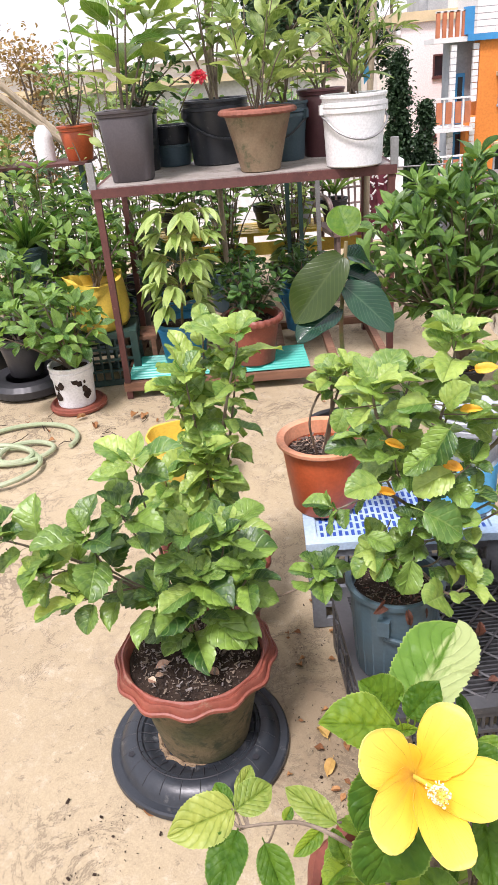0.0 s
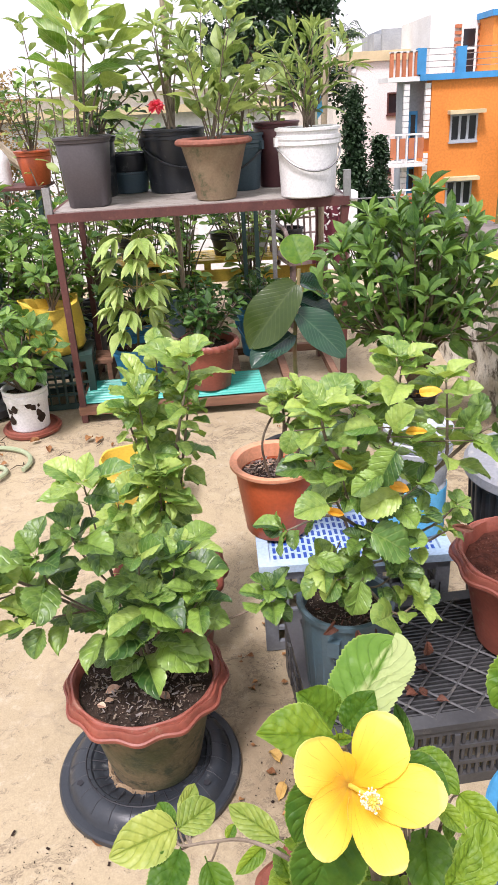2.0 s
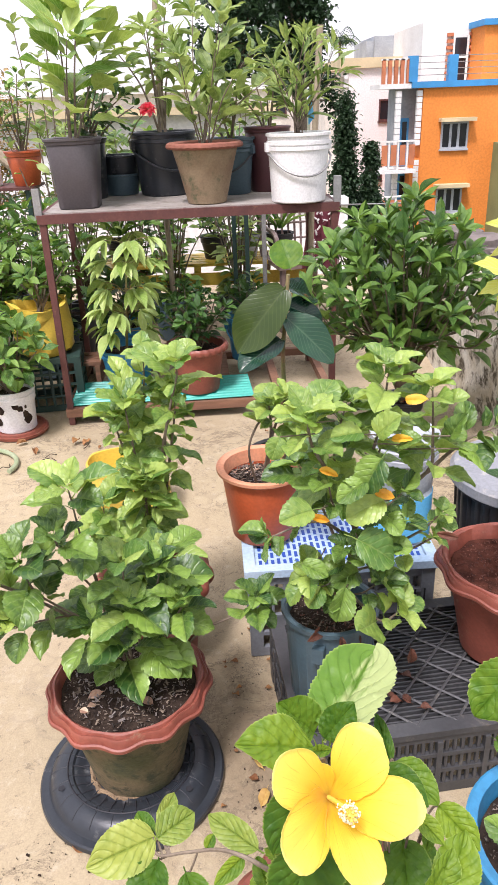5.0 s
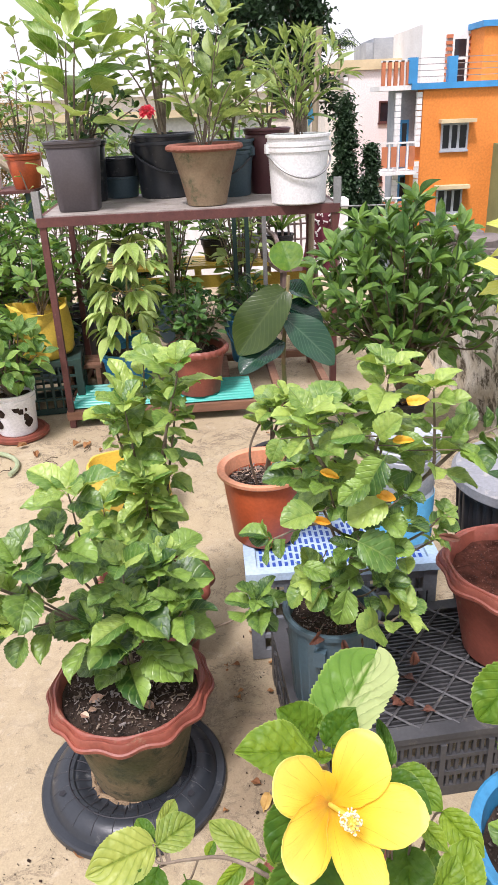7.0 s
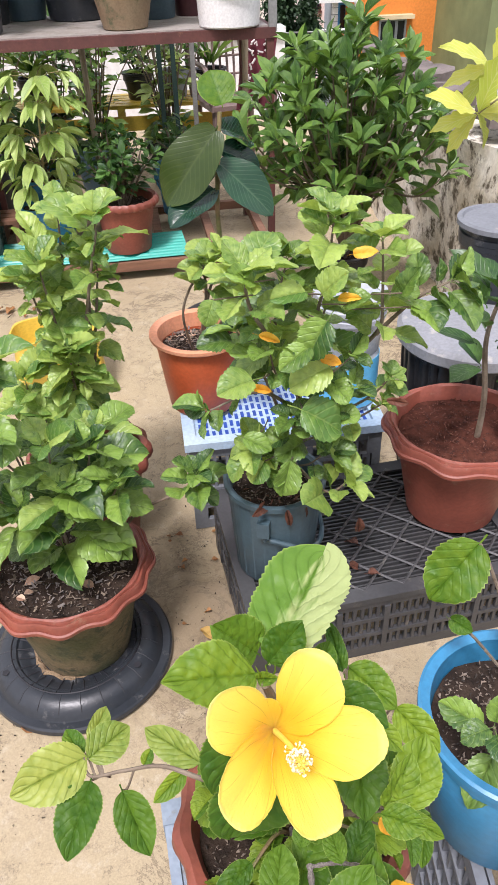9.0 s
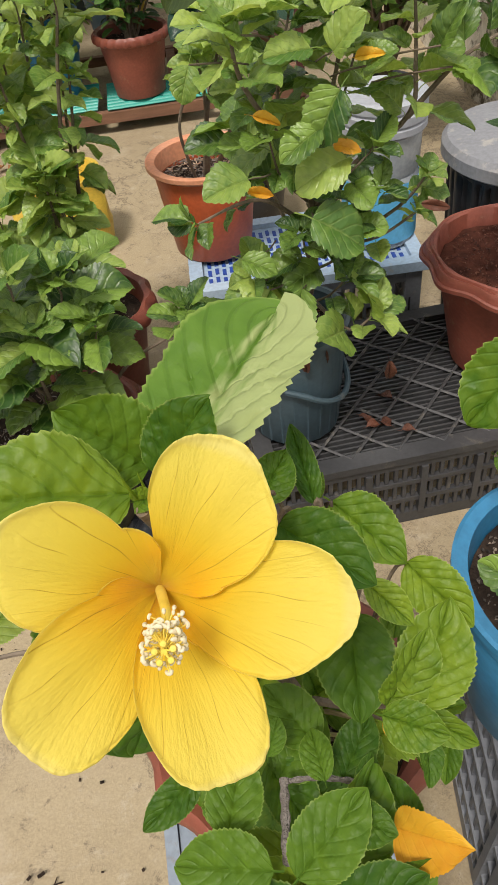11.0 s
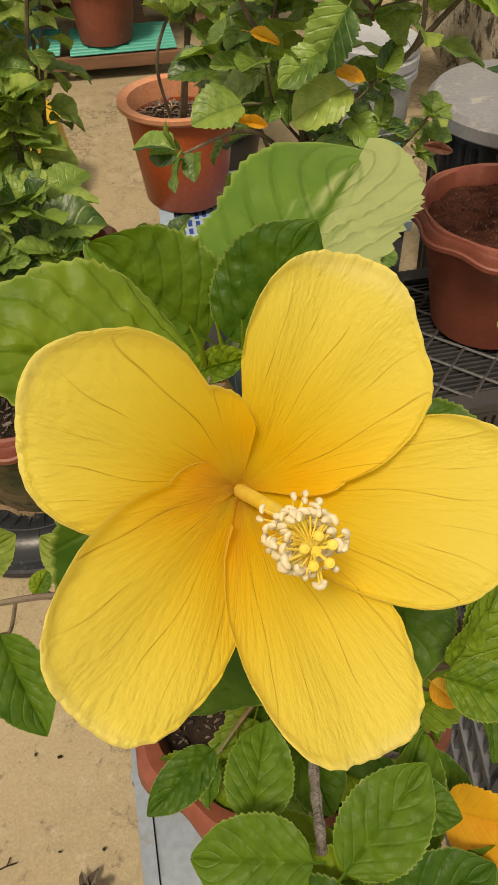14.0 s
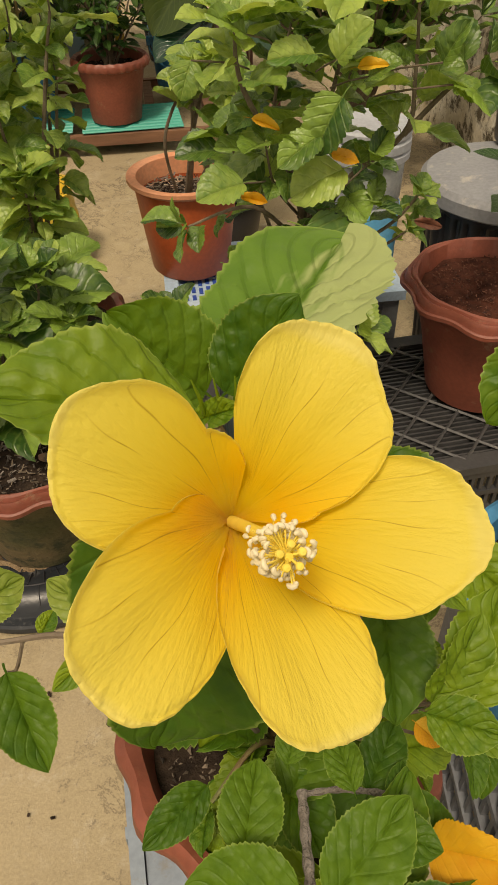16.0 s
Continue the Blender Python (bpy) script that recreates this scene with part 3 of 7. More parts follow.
def bezier(pts, n=12):
    """A smooth line through a few points."""
    pts = [Vector(p) for p in pts]
    out = []
    for i in range(len(pts) - 1):
        p0, p1, p2, p3 = pts[max(i - 1, 0)], pts[i], pts[i + 1], pts[min(i + 2, len(pts) - 1)]
        for k in range(n):
            t = k / n
            out.append(0.5 * ((2 * p1) + (p2 - p0) * t + (2 * p0 - 5 * p1 + 4 * p2 - p3) * t * t + (3 * p1 - p0 - 3 * p2 + p3) * t ** 3))
    out.append(pts[-1])
    return out


# ---- leaves ----


def blade(ratio=0.7, nu=10, nv=4, tip=1.6, widest=0.38, fold=0.12, droop=0.18, serrate=0.0, teeth=10, ripple=0.02, quilt=0.0, veins=7, rng=None, twist=0.0, stalk=0.0, pucker=0.0, blunt=0.0, notch=0.0):
    """A leaf one unit long along x, its upper side towards z."""
    rng = rng or random
    g = Geo()
    vs, uvs, fs = [], [], []
    ph = rng.uniform(0, 6.28)
    k = math.log(0.5) / math.log(widest)
    for i in range(nu + 1):
        u = i / nu
        s_ = math.sin(math.pi * min(1.0, max(0.0, u)) ** k)
        w = ratio * 0.5 * (s_ ** 0.75) * (1 - 0.15 * max(0, u - 0.6))
        if u > 0.8:
            w *= max(0.0, 1 - ((u - 0.8) / 0.2) ** tip) * 0.6 + 0.4 * max(0.0, (1 - u) / 0.2)
        if blunt:                                             # a rounder, broader end
            k2 = max(0.0, 1 - abs(2 * u - 0.92) ** 2.4 / 1.08 ** 2.4)
            w = w * (1 - blunt) + blunt * ratio * 0.5 * k2 ** 0.6
        for j in range(-nv, nv + 1):
            v = j / nv
            ww = w
            if serrate and abs(v) > 0.99:
                ww *= 1 + serrate * (((u * teeth) % 1.0) - 0.5)
            x = u + (0.03 * abs(v) if serrate else 0) + notch * v * v * u
            y = ww * v
            z = fold * abs(v) * w * 2 - droop * u * u + ripple * math.sin(ph + u * 9 + (3 if v > 0 else 0)) * abs(v) ** 1.5
            z += twist * v * w * (u - 0.3)
            if quilt:
                q = ((u - abs(v) * 0.375) * veins + 0.5) % 1.0
                z += quilt * math.sin(math.pi * q) ** 0.7 * math.sin(math.pi * min(1, abs(v) * 1.05)) * (0.3 + s_)
            if pucker:
                z += pucker * noise.noise(Vector((u * 13, y * 13, ph))) * min(1, s_ * 1.5)
            vs.append((x, y, z))
            uvs.append((u, 0.5 + v * 0.5))
    c = 2 * nv + 1
    for i in range(nu):
        for j in range(2 * nv):
            a = i * c + j
            fs.append((a, a + c, a + c + 1, a + 1))
    g.add(vs, fs, uvs)
    if stalk:
        g.tube([(-stalk, 0, -0.12 * stalk), (-stalk * 0.4, 0, 0.02), (0.02, 0, 0.0)], [0.014, 0.012, 0.012], 4)
    return g


def blades(n, seed, **kw):
    rng = random.Random(seed)
    out = []
    for _ in range(n):
        d = dict(kw)
        for key in ("droop", "fold"):
            if key in d:
                d[key] *= rng.uniform(0.4, 1.6)
        d["twist"] = rng.uniform(-0.5, 0.5)
        out.append(blade(rng=rng, **d))
    return out


HIB_GEO = blades(5, 3, ratio=0.94, nu=30, nv=4, tip=3.0, widest=0.44, fold=0.2, droop=0.3, serrate=0.15, teeth=9, ripple=0.05, quilt=0.04, veins=5, stalk=0.3, blunt=0.8, pucker=.022) + blades(4, 4, ratio=0.72, nu=30, nv=4, tip=2.4, widest=0.42, fold=0.36, droop=0.22, serrate=0.15, teeth=9, ripple=0.05, quilt=0.04, veins=5, stalk=0.3, blunt=0.65, pucker=.022)
CITRUS_GEO = blades(6, 6, ratio=0.4, nu=8, nv=2, widest=0.47, fold=0.3, droop=0.2, ripple=0.015, stalk=0.08)
LANCE_GEO = blades(6, 5, ratio=0.34, nu=7, nv=1, widest=0.45, fold=0.35, droop=0.18, ripple=0.015, stalk=0.06)
NARROW_GEO = blades(5, 8, ratio=0.2, nu=7, nv=1, widest=0.45, fold=0.35, droop=0.3, ripple=0.015, stalk=0.05)
OVAL_GEO = blades(6, 7, ratio=0.5, nu=7, nv=2, widest=0.48, fold=0.18, droop=0.22, ripple=0.02, stalk=0.08)
SMALL_GEO = blades(4, 9, ratio=0.55, nu=4, nv=1, widest=0.5, fold=0.2, droop=0.2, ripple=0.0)
STRAP_GEO = blades(4, 11, ratio=0.1, nu=8, nv=1, widest=0.35, fold=0.5, droop=0.45, ripple=0.0)


def aim(base, along, up, size, wide=1.0):
    """The pose of a leaf from its foot, the way it points, its upper side and its length."""
    x = Vector(along).normalized()
    z = Vector(up)
    z = z - x * z.dot(x)
    z = z.normalized() if z.length > 1e-4 else x.orthogonal().normalized()
    y = z.cross(x)
    m = Matrix((x, y, z)).transposed().to_4x4()
    return Matrix.Translation(base) @ m @ Matrix.Diagonal((size, size * wide, size, 1))


class Leaves:
    """Sets leaves on a plant: as objects that share meshes, or joined into one part."""

    def __init__(self, parent, geos, material, joined=False, name="leaf"):
        self.parent, self.geos, self.material, self.name = parent, geos, material, name
        self.joined = Geo() if joined else None
        self.meshes = None

    def put(self, m, rng):
        k = rng.randrange(len(self.geos))
        if self.joined is not None:
            self.joined.merge(self.geos[k], m)
            return
        if self.meshes is None:
            self.meshes = [None] * len(self.geos)
        if self.meshes[k] is None:
            self.meshes[k] = self.geos[k].mesh("leaf")
            self.meshes[k].materials.append(self.material)
        part(self.name, self.meshes[k], self.material, self.parent, m=m)

    def done(self, name="crown"):
        if self.joined is not None and self.joined.v:
            part(name, self.joined, self.material, self.parent)


def shoot(leaves, wood, rng, pts, r0, r1, n, size, start=0.35, lean=0.5, hang=0.25, tuft=3, grow=1.0, sides=6):
    """A branch along a smooth line with leaves set round it in a spiral and a tuft at its end."""
    line = bezier(pts, 6)
    k = len(line)
    wood.tube(line, [r0 + (r1 - r0) * i / (k - 1) for i in range(k)], sides)
    ang = rng.uniform(0, 6.28)
    for i in range(n):
        t = start + (1 - start) * (i + rng.uniform(-0.2, 0.2)) / max(1, n - 1)
        t = min(1.0, max(0.0, t))
        j = min(k - 2, int(t * (k - 1)))
        p = line[j].lerp(line[j + 1], t * (k - 1) - j)
        d = (line[j + 1] - line[j]).normalized()
        ang += 2.4 + rng.uniform(-0.3, 0.3)
        a = d.orthogonal().normalized()
        b = d.cross(a)
        out = a * math.cos(ang) + b * math.sin(ang)
        way = (out + d * lean * (0.5 + t) + Vector((0, 0, -hang * rng.uniform(0.2, 1.6)))).normalized()
        s_ = size * rng.uniform(0.55, 1.2) * (1 - 0.3 * t) * grow
        leaves.put(aim(p + way * s_ * 0.3, way, Vector((rng.uniform(-.7, .7), rng.uniform(-.8, .5), 1)) + d * 0.5, s_), rng)
    d = (line[-1] - line[-2]).normalized()
    for i in range(tuft):
        ang += 2.4
        a = d.orthogonal().normalized()
        out = a * math.cos(ang) + d.cross(a) * math.sin(ang)
        way = (d * rng.uniform(0.5, 1.2) + out).normalized()
        s_ = size * rng.uniform(0.4, 0.7)
        leaves.put(aim(line[-1] + way * s_ * 0.2, way, d + out * -0.4 + Vector((0, 0, .6)), s_), rng)


# ---- the setting ----
rng = random.Random(41)


def sheet(x0, x1, y0, y1, nx, ny, fz):
    g = Geo()
    vs = [(x0 + (x1 - x0) * i / nx, y0 + (y1 - y0) * j / ny, 0) for j in range(ny + 1) for i in range(nx + 1)]
    vs = [(x, y, fz(x, y)) for x, y, _ in vs]
    fs = [(j * (nx + 1) + i, j * (nx + 1) + i + 1, (j + 1) * (nx + 1) + i + 1, (j + 1) * (nx + 1) + i) for j in range(ny) for i in range(nx)]
    return g.add(vs, fs)


g = sheet(-6, 1.3, -4, 7.2, 73, 112, lambda x, y: 0.004 * noise.noise(Vector((x * 2.2, y * 2.2, 0))) - 0.003)
g.box(-6, 1.3, -4, 7.2, -0.22, -0.03)
structure("floor", g, FLOOR, "worn tan cement roof terrace floor with cracks and stains", smooth=True)
structure("ground", sheet(-1500, 1500, -1500, 3000, 20, 30, lambda x, y: -8.0 + 0.3 * noise.noise(Vector((x * .01, y * .01, 0)))), EARTH, "earth and scrub far below the roof terrace")
g = Geo().box(-6, 1.3, -4, 7.2, -8.1, -0.22)
structure("wall_house", g, WHITE_WALL, "plastered house walls under the roof terrace")


def ruined_wall():
    """A low, broken parapet of stained plaster with loose slabs on its top."""
    g = Geo()
    ny, nz = 70, 14
    for side, x in ((-1, 1.24), (1, 1.42)):
        vs, fs = [], []
        for i in range(ny + 1):
            y = 0.6 + 3.85 * i / ny
            top = 0.66 + 0.04 * noise.noise(Vector((y * 3.1, 2, 0))) + 0.02 * noise.noise(Vector((y * 11, 5, 0)))
            for j in range(nz + 1):
                z = top * j / nz
                vs.append((x + 0.022 * noise.noise(Vector((y * 5, z * 7, side * 3))) + side * 0.0, y, z - 0.02))
        for i in range(ny):
            for j in range(nz):
                a = i * (nz + 1) + j
                f = (a, a + 1, a + nz + 2, a + nz + 1)
                fs.append(f if side < 0 else f[::-1])
        g.add(vs, fs)
    n = ny + 1
    off = n * (nz + 1)
    for i in range(ny):
        a, b = i * (nz + 1) + nz, (i + 1) * (nz + 1) + nz
        g.f.append((a, a + off, b + off, b))
    g.f.append(tuple(range(nz + 1)) + tuple(range(off + nz, off - 1, -1)))
    e0 = ny * (nz + 1)
    g.f.append(tuple(range(e0 + off, e0 + off + nz + 1)) + tuple(range(e0 + nz, e0 - 1, -1)))
    w = structure("wall_parapet", g, RUINED, "low weathered parapet wall with flaking mossy plaster", smooth=True)
    r = random.Random(8)
    for i in range(15):
        y = 1.75 + i * 0.18 + r.uniform(-.05, .05)
        b = Geo()
        sx, sy, sz = r.uniform(.07, .13), r.uniform(.07, .12), r.uniform(.015, .03)
        ring = [(sx * math.cos(k * .785) * r.uniform(.7, 1.2), sy * math.sin(k * .785) * r.uniform(.7, 1.2)) for k in range(8)]
        b.add([(x, yy, -sz) for x, yy in ring] + [(x, yy, sz + r.uniform(-.006, .006)) for x, yy in ring],
              [tuple(range(7, -1, -1)), tuple(range(8, 16))] + [(k, (k + 1) % 8, 8 + (k + 1) % 8, 8 + k) for k in range(8)])
        part("slab", b, STONE_TOP, w, m=pose(1.33 + r.uniform(-.03, .03), y, 0.69 + sz, r.uniform(-6, 6), r.uniform(-6, 6), r.uniform(0, 90)))
    return w


ruined_wall()
g = Geo().box(-6, 1.2, 6.2, 6.34, 0, 0.56)
g.box(-6, 1.2, 6.17, 6.37, 0.56, 0.62)
structure("wall_rear", g, WHITE_WALL, "low whitewashed rear parapet with a coping")
g = Geo().box(-6.12, -6, -4, 7.2, 0, 0.9)
structure("wall_side", g, WHITE_WALL, "low whitewashed side parapet")
g = Geo().box(-6, 1.3, -4.12, -4, 0, 0.9)
structure("wall_front", g, WHITE_WALL, "low whitewashed parapet behind the viewer")

# ---- pots, buckets and crates ----


def soil(parent, r, z, material=SOIL, seed=0, square=0.0):
    g = Geo()
    n, k = 28, 9
    vs, fs = [(0, 0, z + .008)], []
    for i in range(1, k + 1):
        for j in range(n):
            a = 2 * math.pi * j / n
            q = r * i / k
            x, y = q * math.cos(a), q * math.sin(a)
            vs.append((x, y, z + 0.012 * noise.noise(Vector((x * 28, y * 28, seed))) + 0.006 * noise.noise(Vector((x * 90, y * 90, seed)))))
    for j in range(n):
        fs.append((0, 1 + j, 1 + (j + 1) % n))
        for i in range(k - 1):
            a = 1 + i * n
            fs.append((a + j, a + n + j, a + n + (j + 1) % n, a + (j + 1) % n))
    g.add(vs, fs)
    r2 = random.Random(seed)
    ob = part("soil", g, material, parent)
    ch = Geo()                                                # crumbs and bark chips
    for _ in range(700 if seed in (5, 7, 8, 9, 21, 31) else 140):
        a, q = r2.uniform(0, 6.28), r * math.sqrt(r2.random()) * .94
        s_ = r2.uniform(.0006, .002) * (r / .12) ** .5
        m = pose(q * math.cos(a), q * math.sin(a), z + .005, r2.uniform(-40, 40), r2.uniform(-40, 40), r2.uniform(0, 180))
        c0 = len(ch.v)
        ch.tube([(-s_ * r2.uniform(.7, 3.2), 0, 0), (0, s_ * r2.uniform(-.8, .8), s_ * .3), (s_ * r2.uniform(.6, 2), 0, 0)], [s_ * .25, s_ * r2.uniform(.6, 1.1), s_ * .2], 4)
        ch.v[c0:] = [tuple(m @ Vector(p)) for p in ch.v[c0:]]
    c = part("mulch", ch, MULCH if material is SOIL else RED_CRUMB, ob, smooth=False)
    c["kind"] = "stuff"
    return ob


def mulch(parent, r, z, n, seed, materials):
    """Bark chips, straw and dead bits strewn over a pot's soil."""
    r2 = random.Random(seed)
    for k, m_ in enumerate(materials):
        g = Geo()
        for _ in range(n):
            a, q, s_ = r2.uniform(0, 6.28), r * math.sqrt(r2.random()) * .95, r2.uniform(.0025, .007)
            m = pose(q * math.cos(a), q * math.sin(a), z + r2.uniform(.004, .012), r2.uniform(-25, 25), r2.uniform(-25, 25), r2.uniform(0, 360))
            w = r2.uniform(.12, .4)
            g.box(-s_, s_, -s_ * w, s_ * w, 0, s_ * .12, m)
        part("mulch", g, m_, parent, smooth=False)["kind"] = "stuff"


def scalloped_pot(parent, r, rb, h, body=MOSSY, rim=CLAY, waves=14, deep=0.006, soil_mat=SOIL, seed=1, band=.16, fill=.82, grooved=False):
    """A flower pot with a broad, fluted rim."""
    b = Geo().lathe([(rb * .9, 0), (rb, .004), (rb + (r * .86 - rb) * .5, h * .5), (r * .86, h * (1 - band * .8)), (r * .84, h * (1 - band * .8)), (rb, h * .4)], 56)
    part("body", b, body, parent)

    def wv(i, a):
        c = math.cos(a * waves)
        k = (0.4, 1, 1, 1, .6, .2, 0)[i]
        return deep * c * k, -deep * .3 * c * k
    q = Geo().lathe([(r * .865, h * (1 - band)), (r * .97, h * (1 - band * .85)), (r * 1.0, h * (1 - band * .62)), (r * .985, h * (1 - band * .22)), (r * .93, h * 1.0), (r * .85, h * .975), (rb + (r * .86 - rb) * .66 - .006, h * .66)], 112, wave=wv, caps=False)
    if grooved:                                               # a broad lip with two ridges, its edge waving gently
        def lip(i, a):
            k = (.3, 1, 1, 1, 1, .9, .85, .8, .7, .5, .4, .2, 0, 0)[i]
            c = math.cos(a * waves) + .35 * math.sin(a * 3 + 1)
            return deep * c * k, -deep * .45 * c * k
        q = Geo().lathe([(r * a, h * b) for a, b in ((.85, .86), (.98, .868), (1, .885), (1, .912), (.98, .922), (.966, .917), (.958, .937), (.955, .962), (.94, .98), (.912, .972), (.902, .992), (.878, 1), (.853, .985), (.8, .8))], 132, wave=lip, caps=False)
    part("rim", q, rim, parent)
    soil(parent, rb + (r * .86 - rb) * fill - .002, h * fill, soil_mat, seed)


def plain_pot(parent, r, rb, h, material, lip=0.012, band=0.05, rim_mat=None, square=0.0, soil_mat=SOIL, seed=2, flare=0.0, fill=.84):
    """A plastic pot with a rolled lip above a plain tapered wall."""
    b = Geo().lathe([(rb * .94, 0), (rb, .006), (rb + (r - rb) * .45, h * .45), (r - .002 - flare, h - band), (r - .004, h - band + .004), (r - .004, h * .93), (r * .93, h * .93), (rb * .97, h * .3)], 56, square=square)
    part("body", b, material, parent)
    q = Geo().lathe([(r - .006, h - band), (r + lip * .3, h - band + .006), (r + lip * .4, h - .014), (r + lip, h - .010), (r + lip, h - .002), (r + lip * .4, h), (r - .008, h - .004), (r - .012, h * .8)], 56, square=square, caps=False)
    part("rim", q, rim_mat or material, parent)
    soil(parent, r - .012 if not square else r * .95, h * fill, soil_mat, seed, square)


def bucket(parent, r, rb, h, material, handle=None, rings=1, handle_low=True, soil_mat=SOIL, seed=3, turn=0, thick=.0045, flutes=0):
    """A pail with a rolled lip, raised rings, ears and a wire or plastic bail."""
    prof = [(rb * .95, 0), (rb, .005), (rb + (r - rb) * .6, h * .6)]
    for k in range(rings):
        z = h * (.93 - .075 * k)
        prof_z = rb + (r - rb) * z / h
        prof[3:3] = [(prof_z, z - .028), (prof_z + .005, z - .026), (prof_z + .005, z - .012), (prof_z, z - .010)]
    prof += [(r - .001, h - .014), (r + .007, h - .012), (r + .007, h - .002), (r, h), (r - .006, h - .004), (r - .01, h * .8), (rb * .95, h * .3)]
    def fl(i, a):
        return (.0012 * (1 if math.cos(a * flutes) > .86 else 0) if flutes and 0 < i < 3 else 0), 0
    part("body", Geo().lathe(prof, 176 if flutes else 56, wave=fl), material, parent)
    if handle:
        a0 = radians(turn)
        for s_ in (-1, 1):
            part("ear", Geo().box(-.012, .012, -.006, .012, -.022, .014, Matrix.Translation((s_ * (r + .002) * math.cos(a0), s_ * (r + .002) * math.sin(a0), h - .05)) @ pose(0, 0, 0, 0, 0, turn + (90 if s_ < 0 else -90))), material, parent)
        pts = []
        for k in range(25):
            w = math.pi * k / 24
            out = r * 1.05 if handle_low else r * .98
            x, y, z = (r + .008) * math.cos(w), -out * math.sin(w) * .985, h - .05 - (h * .42 * math.sin(w) if handle_low else -.2 * r * math.sin(w))
            if handle_low:
                y = -math.sqrt(max(0, (rb + (r - rb) * z / h + .012) ** 2 - x * x)) if abs(x) < r else 0
            pts.append((x * math.cos(a0) - y * math.sin(a0), x * math.sin(a0) + y * math.cos(a0), z))
        part("handle", Geo().tube(pts, thick, 8), handle, parent)
    soil(parent, r - .008, h * .84, soil_mat, seed)


def rails(g, x0, x1, y0, y1, levels, th, hgt):
    for z in levels:
        g.box(x0, x1, y0, y0 + th, z, z + hgt)
        g.box(x0, x1, y1 - th, y1, z, z + hgt)
        g.box(x0, x0 + th, y0 + th, y1 - th, z, z + hgt)
        g.box(x1 - th, x1, y0 + th, y1 - th, z, z + hgt)


def open_crate(parent, w, d, h, material, levels=4, step=.03, corner=.03, posts=True):
    """A slotted plastic crate: a frame, and four sides of thin ribs."""
    f = Geo()
    rails(f, -w / 2, w / 2, -d / 2, d / 2, [0, h - .028], .014, .028)
    for x in (-w / 2, w / 2 - corner):
        for y in (-d / 2, d / 2 - corner):
            f.box(x - .002, x + corner + .002, y - .002, y + corner + .002, .001, h + .0025)
    part("frame", f, material, parent, smooth=False)
    thin = Geo().box(-.0035, .0035, -.005, .003, .028, h - .028).mesh("bar", False)
    broad = Geo().box(-.006, .006, -.011, .003, .028, h - .028).mesh("bar", False)
    for side in range(4):
        along = (w if side % 2 == 0 else d) - 2 * corner
        out = (d if side % 2 == 0 else w) / 2 - .006
        m = pose(0, 0, 0, 0, 0, 90 * side) @ Matrix.Translation((0, -out, 0))
        n = max(3, int(along / step))
        for i in range(n + 1):
            part("bar", broad if i % 6 == 3 else thin, material, parent, m=m @ Matrix.Translation((-along / 2 + along * i / n, 0, 0)))
        for k in range(1, levels):
            z = .02 + (h - .04) * k / levels
            part("rail", Geo().box(-along / 2, along / 2, -.008, .004, z - .005, z + .005), material, parent, smooth=False, m=m)


# ---- black upturned crate with its bucket and pot ----
t = thing("black_crate", (.475, 1.265, 0), "upturned black plastic crate with a latticed base", "crate", turn=4.5)
W_, D_, H_ = .63, .41, .18
open_crate(t, W_, D_, H_, CRATE_BLACK, 3, .017)
rim_g = Geo()
rails(rim_g, -W_ / 2 - .004, W_ / 2 + .004, -D_ / 2 - .004, D_ / 2 + .004, [H_ - .012], .035, .016)
part("top_border", rim_g, CRATE_BLACK, t, smooth=False)
slat_me = Geo().box(-(W_ / 2 - .03), W_ / 2 - .03, -.0021, .0021, -.012, .002).mesh("slat", False)
for i in range(30):
    part("slat", slat_me, CRATE_BLACK, t, m=Matrix.Translation((0, -D_ / 2 + .03 + i * (D_ - .06) / 29, H_ - .006)))
for s_ in (1, -1):
    for i in range(-6, 14):
        x = -.24 + i * .085
        a = Vector((x, -(D_ / 2 - .02), 0))
        b_ = Vector((x + s_ * .36, D_ / 2 - .02, 0))
        pts = [p for p in (a.lerp(b_, k / 20) for k in range(21)) if abs(p.x) < W_ / 2 - .03]
        if len(pts) > 2:
            part("rib", Geo().tube([pts[0], pts[-1]], .0032, 4), CRATE_WORN, t, m=Matrix.Translation((0, 0, H_ + .002)))

# ---- grey crate with a pale blue lid ----
t = thing("grey_crate", (.34, 1.65, 0), "grey plastic crate with a pale blue perforated lid", "crate", turn=0)
open_crate(t, .482, .26, .26, GREY_CRATE, 4, .03)
lid = Geo()
rails(lid, -.253, .253, -.142, .142, [.261], .03, .022)
lid_ob = part("lid", lid, LID_BLUE, t, "pale blue perforated plastic lid", smooth=False)
inner = Geo().box(-.226, .226, -.114, .114, .261, .271)
part("panel", inner, LID_BLUE, lid_ob, smooth=False)
hole_me = Geo().box(-.0042, .0042, -.0115, .0115, 0, .0012).mesh("slot", False)
for i in range(27):
    for j in range(6):
        part("slot", hole_me, COBALT, lid_ob, m=Matrix.Translation((-.208 + i * .016, -.09 + j * .034 + (.006 if i % 2 else 0), .2715)))
bars = Geo()
for x, z, w, h in ((.19, .17, .004, .05), (.215, .17, .004, .05), (.202, .145, .03, .004), (.19, .085, .004, .05), (.208, .1, .03, .004)):
    bars.box(x, x + w, -.1385, -.137, z - h / 2, z + h / 2)
part("marking", bars, INK, t, "dark painted strokes", smooth=False)

# ---- drum-shaped bin with a grey lid ----
t = thing("waste_bin", (.86, 1.68, 0), "black ribbed plastic bin with a dusty grey lid, beside the crates", "bin")


